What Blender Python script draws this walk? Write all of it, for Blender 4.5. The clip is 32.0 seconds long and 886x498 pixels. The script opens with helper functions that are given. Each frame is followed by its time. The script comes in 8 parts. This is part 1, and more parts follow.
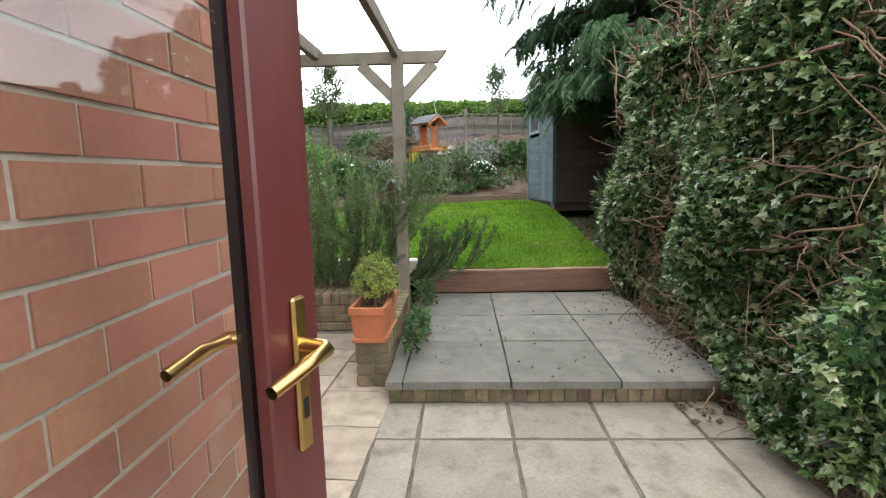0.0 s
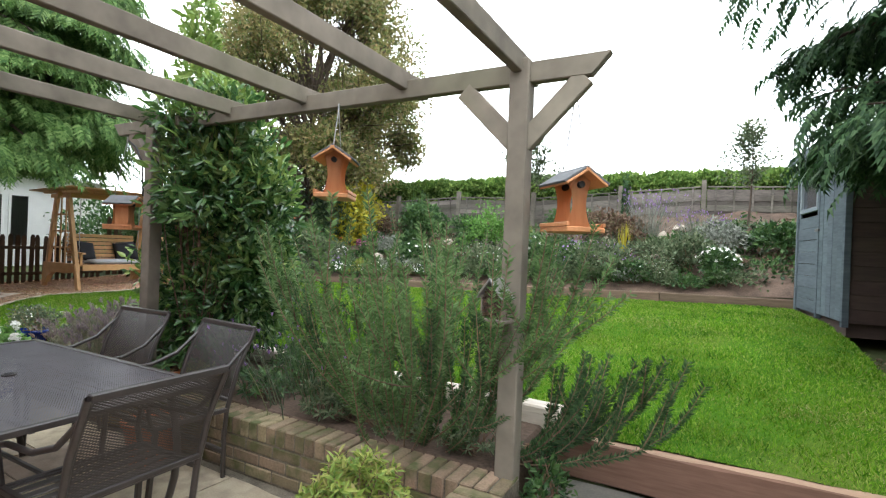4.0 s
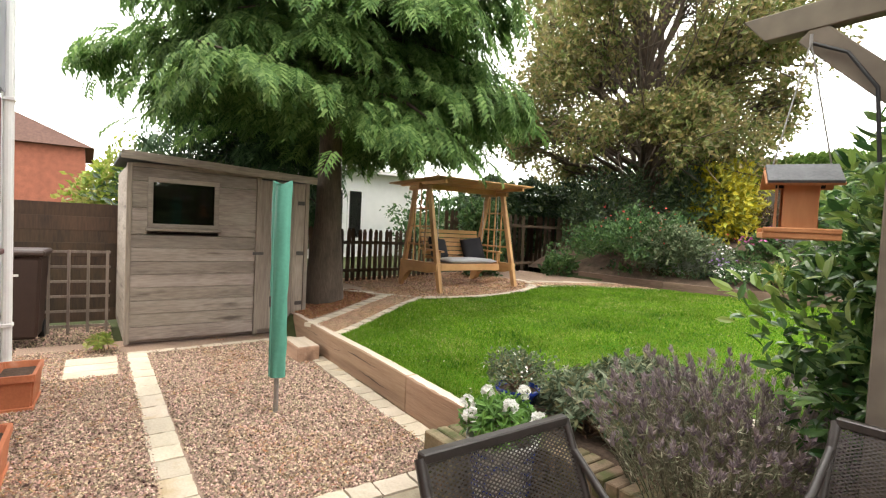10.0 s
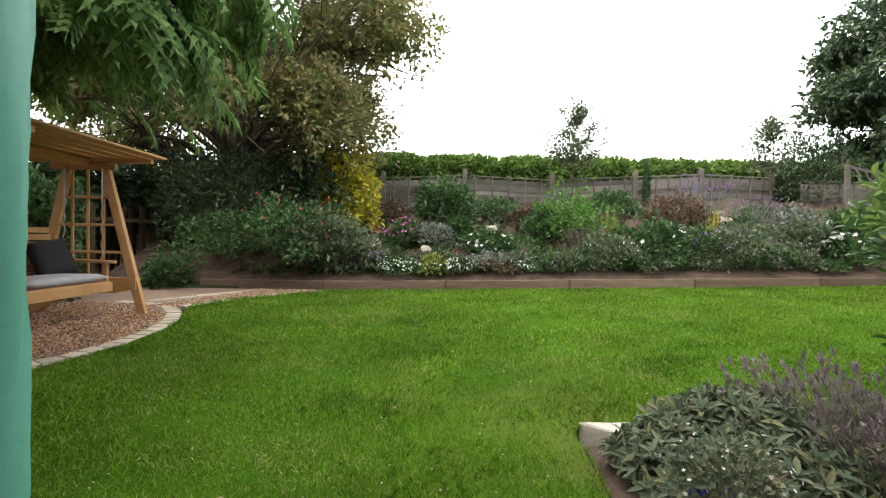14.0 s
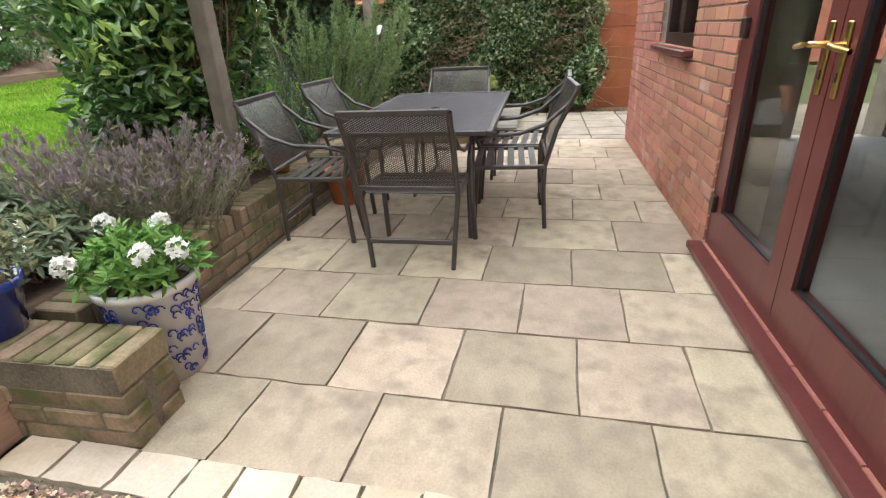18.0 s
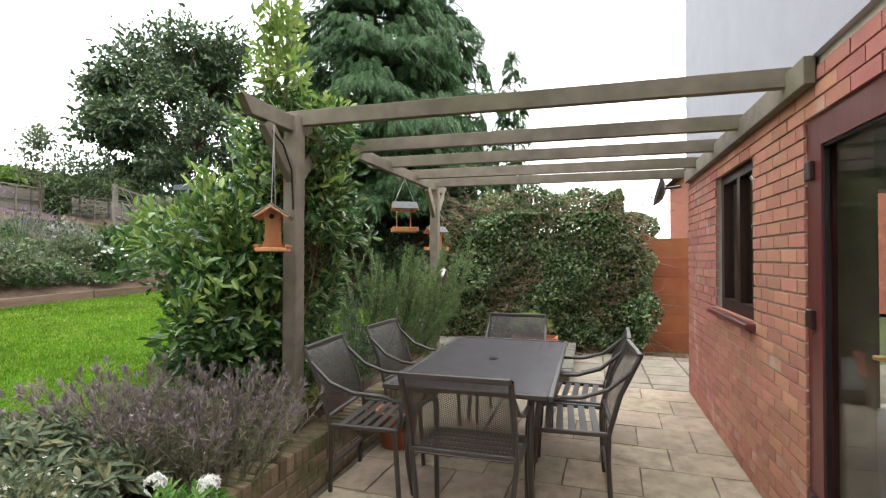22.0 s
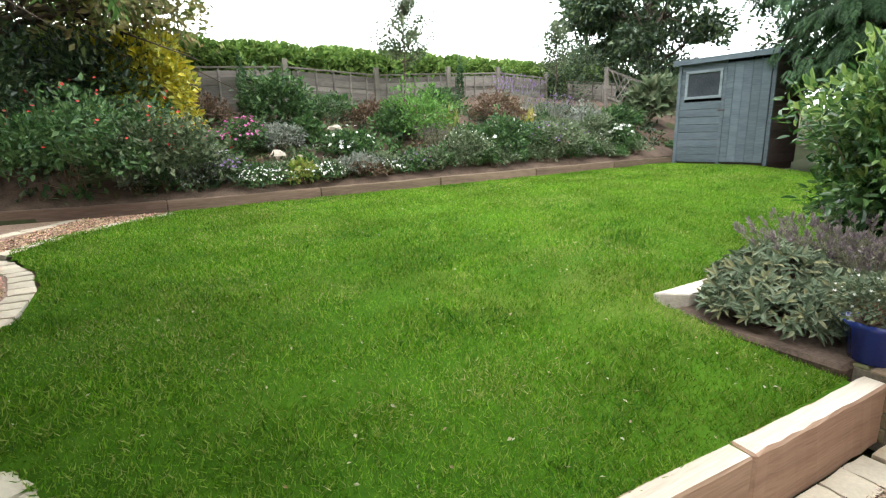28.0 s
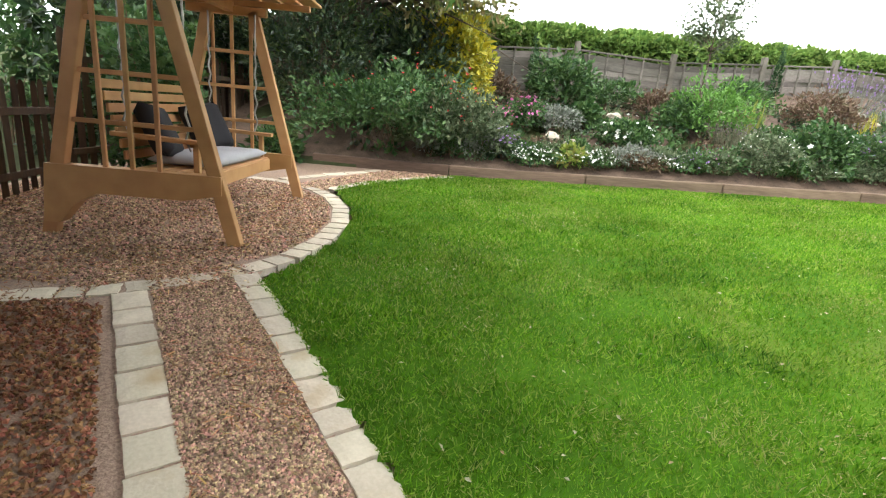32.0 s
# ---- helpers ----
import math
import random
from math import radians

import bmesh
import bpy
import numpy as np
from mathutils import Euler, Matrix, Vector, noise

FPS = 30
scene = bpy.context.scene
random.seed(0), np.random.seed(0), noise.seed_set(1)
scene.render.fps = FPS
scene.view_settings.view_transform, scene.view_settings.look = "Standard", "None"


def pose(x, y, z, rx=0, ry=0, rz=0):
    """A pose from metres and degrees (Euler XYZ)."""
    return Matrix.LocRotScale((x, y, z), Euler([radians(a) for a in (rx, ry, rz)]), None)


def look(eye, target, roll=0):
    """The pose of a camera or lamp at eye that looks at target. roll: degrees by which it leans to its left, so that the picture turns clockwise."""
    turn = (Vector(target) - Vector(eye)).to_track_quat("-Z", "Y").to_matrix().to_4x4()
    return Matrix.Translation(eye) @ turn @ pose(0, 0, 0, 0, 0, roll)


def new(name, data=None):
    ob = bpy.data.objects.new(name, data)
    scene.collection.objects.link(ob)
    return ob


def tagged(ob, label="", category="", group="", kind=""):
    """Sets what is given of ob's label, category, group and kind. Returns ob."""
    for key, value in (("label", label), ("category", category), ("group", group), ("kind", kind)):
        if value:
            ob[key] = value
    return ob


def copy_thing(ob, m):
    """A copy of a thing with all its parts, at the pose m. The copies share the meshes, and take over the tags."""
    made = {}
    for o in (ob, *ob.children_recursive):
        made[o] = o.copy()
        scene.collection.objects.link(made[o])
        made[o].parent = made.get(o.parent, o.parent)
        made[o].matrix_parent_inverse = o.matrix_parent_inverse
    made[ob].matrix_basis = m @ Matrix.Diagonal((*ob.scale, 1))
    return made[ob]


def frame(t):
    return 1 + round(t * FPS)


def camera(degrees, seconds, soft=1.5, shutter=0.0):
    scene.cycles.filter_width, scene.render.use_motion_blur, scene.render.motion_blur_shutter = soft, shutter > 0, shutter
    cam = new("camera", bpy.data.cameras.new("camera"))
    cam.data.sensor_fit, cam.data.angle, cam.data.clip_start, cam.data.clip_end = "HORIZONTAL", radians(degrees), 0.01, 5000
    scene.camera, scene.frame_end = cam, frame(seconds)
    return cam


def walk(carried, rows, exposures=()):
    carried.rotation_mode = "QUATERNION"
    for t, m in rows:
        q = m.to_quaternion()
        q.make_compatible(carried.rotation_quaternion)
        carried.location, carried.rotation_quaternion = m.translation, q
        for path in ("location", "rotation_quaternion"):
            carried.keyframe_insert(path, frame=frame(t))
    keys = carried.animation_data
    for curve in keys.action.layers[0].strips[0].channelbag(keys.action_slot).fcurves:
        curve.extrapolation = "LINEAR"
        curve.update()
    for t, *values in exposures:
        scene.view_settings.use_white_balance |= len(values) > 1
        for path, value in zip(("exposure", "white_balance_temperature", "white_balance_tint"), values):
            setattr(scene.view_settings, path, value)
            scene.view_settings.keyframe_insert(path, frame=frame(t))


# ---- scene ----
cam = camera(83.5, 32.0, soft=1.2)
PATH = [
    (0.0, 0.578, -1.575, 1.313, 81.65, 1.19, 2.14),
    (0.5, 0.606, -1.356, 1.325, 80.52, 1.21, -8.16),
    (1.0, 0.722, -1.046, 1.301, 80.52, 2.37, -9.17),
    (1.5, 0.821, -0.842, 1.334, 82.85, 1.44, -6.61),
    (2.0, 0.872, -0.524, 1.372, 87.45, -0.62, -2.19),
    (2.5, 0.972, -0.253, 1.402, 88.34, -1.42, 2.01),
    (3.0, 1.02, 0.012, 1.417, 87.94, -3.44, 16.35),
    (3.5, 0.949, 0.246, 1.421, 89.62, -4.07, 19.68),
    (4.0, 0.893, 0.45, 1.431, 89.94, -2.25, 28.32),
    (4.5, 0.873, 0.577, 1.429, 88.97, -2.83, 42.78),
    (6.5, 0.237, 0.595, 1.447, 89.73, -2.0, 56.17),
    (7.0, -0.089, 0.677, 1.428, 89.71, -2.11, 56.23),
    (7.5, -0.44, 0.67, 1.43, 89.0, -2.43, 57.5),
    (8.0, -0.844, 0.596, 1.445, 89.04, -3.45, 56.78),
    (8.5, -1.302, 0.59, 1.463, 88.69, -4.52, 56.39),
    (9.0, -1.69, 0.593, 1.467, 88.31, -4.01, 56.41),
    (9.5, -2.092, 0.555, 1.473, 87.39, -3.77, 54.9),
    (10.0, -2.526, 0.618, 1.459, 87.63, -2.75, 54.66),
    (10.5, -3.094, 0.58, 1.441, 88.04, -3.34, 48.23),
    (11.0, -3.502, 0.61, 1.414, 87.98, -3.12, 37.57),
    (11.5, -3.927, 0.678, 1.475, 88.07, -3.41, 33.5),
    (12.0, -4.389, 0.784, 1.419, 90.58, -3.27, 27.69),
    (12.5, -4.762, 0.827, 1.421, 90.75, -2.45, 21.03),
    (13.0, -5.105, 0.991, 1.406, 90.86, -2.11, 19.6),
    (13.5, -5.458, 1.028, 1.406, 89.78, -2.02, 10.22),
    (14.0, -5.655, 1.138, 1.398, 88.78, -1.04, -1.14),
    (14.5, -5.686, 1.155, 1.386, 88.87, 0.11, -16.59),
    (15.0, -5.759, 1.098, 1.37, 86.96, 0.13, -30.09),
    (15.5, -5.735, 1.159, 1.287, 83.35, -0.16, -37.81),
    (17.5, -5.810, 0.918, 1.259, 69.88, 2.18, -78.13),
    (18.0, -5.823, 0.903, 1.225, 66.12, 2.69, -79.87),
    (18.5, -5.848, 0.909, 1.227, 64.23, 2.14, -79.96),
    (19.0, -5.865, 0.910, 1.257, 65.58, 2.01, -80.03),
    (19.5, -5.856, 0.905, 1.275, 73.13, 2.12, -79.91),
    (20.0, -5.836, 0.916, 1.304, 80.14, 1.85, -79.07),
    (20.5, -5.829, 0.919, 1.351, 83.95, 2.31, -76.8),
    (21.0, -5.814, 0.908, 1.409, 87.48, 0.66, -76.38),
    (21.5, -5.806, 0.909, 1.448, 90.34, -0.9, -75.88),
    (22.0, -5.804, 0.96, 1.455, 90.83, -0.08, -73.65),
    (22.5, -5.811, 0.997, 1.440, 90.94, 0.52, -68.57),
    (23.0, -5.836, 1.039, 1.427, 90.63, 0.81, -62.27),
    (23.5, -5.855, 1.089, 1.422, 89.32, 0.55, -53.21),
    (24.0, -5.848, 1.177, 1.398, 87.97, -2.14, -42.83),
    (24.5, -6.026, 1.258, 1.389, 86.64, -2.44, -37.33),
    (25.0, -6.283, 1.282, 1.417, 86.07, -1.69, -32.27),
    (25.5, -6.503, 1.393, 1.41, 85.53, -0.91, -19.49),
    (27.5, -7.384, 1.838, 1.387, 77.77, 1.37, -25.96),
    (28.0, -7.518, 1.882, 1.397, 77.41, 1.08, -30.62),
    (28.5, -7.630, 1.832, 1.394, 74.59, 0.93, -31.76),
    (29.0, -7.677, 1.819, 1.397, 73.43, 0.36, -30.06),
    (29.5, -7.701, 1.796, 1.354, 70.07, 0.02, -29.02),
    (30.0, -7.703, 1.744, 1.341, 67.06, -0.07, -29.52),
    (30.5, -7.672, 1.666, 1.345, 66.21, -0.30, -30.24),
    (31.0, -7.641, 1.597, 1.358, 67.41, -2.52, -17.64),
    (31.5, -7.61, 1.68, 1.386, 71.36, -3.98, -9.06),
    (32.0, -7.586, 1.879, 1.433, 74.43, -5.06, -0.68),
]
EXPOSURES = [(0, -0.25, 6200, 8), (1, -0.3, 5900, 5), (2, -0.25, 5900, 5), (3, -0.15, 6000, 7), (4.5, -0.2, 6200, 9), (7, -0.45, 7000, 13), (9, -0.1, 7100, 12), (10, 0.05, 6900, 10),
             (11, 0.0, 6700, 10), (13, -0.4, 6500, 10), (15, -0.5, 6600, 10), (18, 0.25, 6400, 10), (19, 0.35, 6000, 8), (20, 0.4, 5700, 7), (21, 0.0, 5900, 10), (22, -0.1, 6500, 10), (23, -0.6, 6500, 10),
             (24, -0.5, 6600, 10), (25, -0.45, 6600, 10), (28, 0.05, 6300, 7), (29, 0.0, 6300, 7), (30, 0.2, 6200, 7), (31, 0.37, 6400, 6), (32, 0.25, 6400, 8)]
walk(cam, [(t, pose(*p)) for t, *p in PATH], EXPOSURES)
SKY, SUN = 5.0, 1.2

# ---- world and sun ----
world = bpy.data.worlds.new("overcast_sky")
scene.world = world
world.use_nodes = True
wn, wl = world.node_tree.nodes, world.node_tree.links
wn.clear()
w_out, w_bg = wn.new("ShaderNodeOutputWorld"), wn.new("ShaderNodeBackground")
w_sky, w_noise, w_ramp, w_mix = (wn.new("ShaderNodeTexSky"), wn.new("ShaderNodeTexNoise"),
                                 wn.new("ShaderNodeValToRGB"), wn.new("ShaderNodeMixRGB"))
w_scale = wn.new("ShaderNodeMixRGB")
w_sky.sky_type, w_sky.sun_disc = "NISHITA", False
w_sky.sun_elevation, w_sky.sun_rotation = radians(56), radians(200)
w_sky.air_density, w_sky.dust_density = 1.0, 3.0
# a bright layer of cloud with a few thin breaks
w_noise.inputs["Scale"].default_value, w_noise.inputs["Detail"].default_value = 1.6, 5
w_ramp.color_ramp.elements[0].position, w_ramp.color_ramp.elements[1].position = 0.28, 0.42
w_scale.blend_type, w_scale.inputs[0].default_value = "MULTIPLY", 1.0
w_scale.inputs[2].default_value = (0.12, 0.12, 0.12, 1)
w_mix.inputs[2].default_value = (0.97, 0.985, 1.0, 1)
wl.new(w_sky.outputs[0], w_scale.inputs[1])
wl.new(w_noise.outputs["Fac"], w_ramp.inputs[0])
wl.new(w_ramp.outputs[0], w_mix.inputs[0])
wl.new(w_scale.outputs[0], w_mix.inputs[1])
wl.new(w_mix.outputs[0], w_bg.inputs[0])
w_bg.inputs[1].default_value = SKY
wl.new(w_bg.outputs[0], w_out.inputs[0])

sun = new("sun", bpy.data.lights.new("sun", "SUN"))
sun.data.energy, sun.data.angle, sun.data.color = SUN, radians(28), (1.0, 0.96, 0.9)
sun.matrix_world = look((0, 0, 30), (10 * math.sin(radians(20)), 10 * math.cos(radians(20)), 30 - 10 * math.tan(radians(56))))

# ---- helpers ----
rng = np.random.default_rng(7)
UP = np.array((0.0, 0.0, 1.0))


def thing(name, label, category, at=(0, 0, 0), turn=0.0, group="", kind=""):
    """An Empty that carries the parts of one thing."""
    ob = new(name)
    ob.matrix_world = pose(*at, 0, 0, turn)
    ob.empty_display_size = 0.1
    return tagged(ob, label, category, group, kind)


def finish(me, material, smooth=False):
    for m in (material if isinstance(material, (list, tuple)) else (material,)):
        me.materials.append(m)
    me.polygons.foreach_set("use_smooth", [bool(smooth)] * len(me.polygons))
    me.update()
    return me


def part(name, data, material, parent=None, label="", smooth=False):
    """Links a bmesh or mesh as ONE mesh object under a thing or a part."""
    if isinstance(data, bmesh.types.BMesh):
        me = bpy.data.meshes.new(name)
        data.normal_update()
        data.to_mesh(me)
        data.free()
        data = finish(me, material, smooth)
    ob = new(name, data)
    ob.parent = parent
    return tagged(ob, label)


def structure(name, data, material, label, category, smooth=False):
    return tagged(part(name, data, material, None, label, smooth), category=category, kind="structure")


def array_mesh(name, verts, faces, material, smooth=False):
    """A mesh from arrays: faces is (n, 3) or (n, 4)."""
    me = bpy.data.meshes.new(name)
    verts, faces = np.asarray(verts, np.float32), np.asarray(faces, np.int32)
    n, k = faces.shape
    me.vertices.add(len(verts))
    me.vertices.foreach_set("co", verts.ravel())
    me.loops.add(n * k)
    me.loops.foreach_set("vertex_index", faces.ravel())
    me.polygons.add(n)
    me.polygons.foreach_set("loop_start", np.arange(0, n * k, k, dtype=np.int32))
    me.update(calc_edges=True)
    return finish(me, material, smooth)


def box(bm, lo, hi, bevel=0.0, m=None):
    """A box from corner to corner, its edges softened."""
    lo, hi = Vector(lo), Vector(hi)
    made = bmesh.ops.create_cube(bm, size=1.0)["verts"]
    for v in made:
        v.co = Vector([lo[i] + (v.co[i] + 0.5) * (hi[i] - lo[i]) for i in range(3)])
    if bevel:
        edges = list({e for v in made for e in v.link_edges})
        out = bmesh.ops.bevel(bm, geom=edges, offset=bevel, segments=1, affect="EDGES")
        made = list({v for f in out["faces"] for v in f.verts} | {v for v in made if v.is_valid})
    if m is not None:
        bmesh.ops.transform(bm, matrix=m, verts=made)
    return made


def boxed(lo, hi, bevel=0.003, m=None):
    bm = bmesh.new()
    box(bm, lo, hi, bevel, m)
    return bm


def bar(bm, a, b, w, h, bevel=0.004, roll=0.0):
    """A squared timber from a to b."""
    a, b = Vector(a), Vector(b)
    d = b - a
    m = Matrix.Translation(a) @ d.to_track_quat("Y", "Z").to_matrix().to_4x4() @ Matrix.Rotation(roll, 4, "Y")
    return box(bm, (-w / 2, 0, -h / 2), (w / 2, d.length, h / 2), bevel, m)


def barred(a, b, w, h, bevel=0.004, roll=0.0):
    bm = bmesh.new()
    bar(bm, a, b, w, h, bevel, roll)
    return bm


def rod(bm, a, b, r, sides=8, r2=None):
    a, b = Vector(a), Vector(b)
    d = b - a
    m = Matrix.Translation(a + d / 2) @ d.to_track_quat("Z", "Y").to_matrix().to_4x4()
    bmesh.ops.create_cone(bm, cap_ends=True, segments=sides, radius1=r, radius2=r if r2 is None else r2, depth=d.length, matrix=m)


def rodded(a, b, r, sides=8, r2=None):
    bm = bmesh.new()
    rod(bm, a, b, r, sides, r2)
    return bm


def tube(points, radii, sides=6):
    """Vertices and faces of a bent tube."""
    p = np.asarray(points, float)
    r = np.broadcast_to(np.asarray(radii, float), (len(p),))
    d = np.gradient(p, axis=0)
    d /= np.linalg.norm(d, axis=1, keepdims=True) + 1e-9
    ref = np.array((1.0, 0, 0)) if abs(d[0, 0]) < 0.8 else np.array((0, 1.0, 0))
    u = np.cross(d, ref)
    u /= np.linalg.norm(u, axis=1, keepdims=True) + 1e-9
    v = np.cross(d, u)
    a = np.arange(sides) * 2 * np.pi / sides
    vs = (p[:, None] + r[:, None, None] * (np.cos(a)[None, :, None] * u[:, None] + np.sin(a)[None, :, None] * v[:, None])).reshape(-1, 3)
    i, j = np.meshgrid(np.arange(len(p) - 1), np.arange(sides), indexing="ij")
    k = (j + 1) % sides
    fs = np.stack([i * sides + j, i * sides + k, (i + 1) * sides + k, (i + 1) * sides + j], -1).reshape(-1, 4)
    return vs, fs


def merged(pieces):
    vs, fs, n = [], [], 0
    for v, f in pieces:
        vs.append(v)
        fs.append(np.asarray(f) + n)
        n += len(v)
    return np.concatenate(vs), np.concatenate(fs)


def tubes(name, lines, material, parent, label="", sides=5, smooth=True):
    """One mesh of many bent tubes: lines of (points, radii)."""
    v, f = merged([tube(p, r, sides) for p, r in lines])
    return part(name, array_mesh(name, v, f, material, smooth), material, parent, label)


def unit(a):
    return a / (np.linalg.norm(a, axis=-1, keepdims=True) + 1e-9)


def scatter(template, pos, along, normal, size, width=None):
    """Copies of a small template (x across, y along, z out) at many places, as arrays."""
    tv, tf = template
    y = unit(np.asarray(along, float))
    x = unit(np.cross(y, np.asarray(normal, float)))
    z = np.cross(x, y)
    size = np.broadcast_to(np.asarray(size, float), (len(pos),))[:, None, None]
    wide = size if width is None else size * np.broadcast_to(np.asarray(width, float), (len(pos),))[:, None, None]
    v = (np.asarray(pos)[:, None] + wide * tv[None, :, :1] * x[:, None] + size * (tv[None, :, 1:2] * y[:, None] + tv[None, :, 2:] * z[:, None]))
    f = tf[None] + (np.arange(len(pos)) * len(tv))[:, None, None]
    return v.reshape(-1, 3), f.reshape(-1, tf.shape[1])


def mirror_leaf(mid, side, faces):
    """A folded leaf: midrib points and one side's points; faces index mid as m0.., side as s0.. (right), mirrored to the left."""
    nm, ns = len(mid), len(side)
    v = [*mid, *side, *[(-a, b, c) for a, b, c in side]]
    out = []
    for f in faces:
        right = [int(q[1:]) + (nm if q[0] == "s" else 0) for q in f]
        left = [i if i < nm else i + ns for i in right][::-1]
        out += [right, left]
    return np.array(v, float), np.array(out)


LEAF2 = (np.array([(0, 0, 0), (0.26, 0.45, 0.07), (0, 1, -0.1), (-0.26, 0.45, 0.07)], float), np.array([(0, 1, 2), (0, 2, 3)]))
OVAL = mirror_leaf([(0, 0, 0), (0, 0.36, 0.0), (0, 0.72, -0.03), (0, 1, -0.12)], [(0.2, 0.3, 0.06), (0.19, 0.68, 0.03)],
                   [("m0", "s0", "m1"), ("m1", "s0", "s1"), ("m1", "s1", "m2"), ("m2", "s1", "m3")])
IVY = mirror_leaf([(0, 0.04, 0.02), (0, 1, -0.14)], [(0.36, -0.1, -0.1), (0.25, 0.2, 0.02), (0.5, 0.42, -0.12), (0.19, 0.58, -0.01)],
                  [("m0", "s0", "s1"), ("m0", "s1", "s3"), ("s1", "s2", "s3"), ("m0", "s3", "m1")])
NEEDLE = (np.array([(0, 0, 0), (0.5, 0.4, 0), (0, 1, 0), (-0.5, 0.4, 0)], float), np.array([(0, 1, 2), (0, 2, 3)]))
BLADE = (np.array([(-0.5, 0, 0), (0.5, 0, 0), (0.32, 0.55, 0.06), (-0.32, 0.55, 0.06), (0, 1, 0.3)], float), np.array([(0, 1, 2), (0, 2, 3), (3, 2, 4)]))
FLOWER = (np.array([(0, 0, 0)] + [(math.cos(a) * r, math.sin(a) * r, 0.25 if r > 0.5 else 0.1) for k in range(5)
                                  for a, r in ((k * 1.2566, 1.0), (k * 1.2566 + 0.628, 0.55))], float),
          np.array([(0, 1 + (i % 10), 1 + (i + 1) % 10) for i in range(10)]))


def fern_spray(n=6, droop=0.4):
    """A flat drooping fan of scaly twigs, as on a cypress: one broad pointed blade a twig."""
    v, f = [], []
    def blade(a, b, w):
        a, b = np.array(a, float), np.array(b, float)
        d = b - a
        s = np.array((-d[1], d[0], 0)) / (np.hypot(d[0], d[1]) + 1e-9) * w
        k = len(v)
        v.extend([a + d * 0.12 - s, b, a + d * 0.12 + s])
        f.append((k, k + 1, k + 2))
    blade((0, 0, 0), (0, 1.0, -droop), 0.04)
    for i in range(n):
        y = 0.05 + 0.8 * i / n
        ln = 0.46 * (1 - 0.62 * y) + 0.05
        for s in (-1, 1):
            a = np.array((0, y, -droop * y * y))
            b = np.array((s * ln * 0.78, y + ln * 0.55, -droop * (y + 0.3) ** 2 - 0.06))
            blade(a, b, 0.05)
            m = a * 0.55 + b * 0.45
            blade(m, m + np.array((s * ln * 0.1, ln * 0.42, -0.06)), 0.04)
    return np.array(v), np.array(f)


SPRAY = fern_spray()


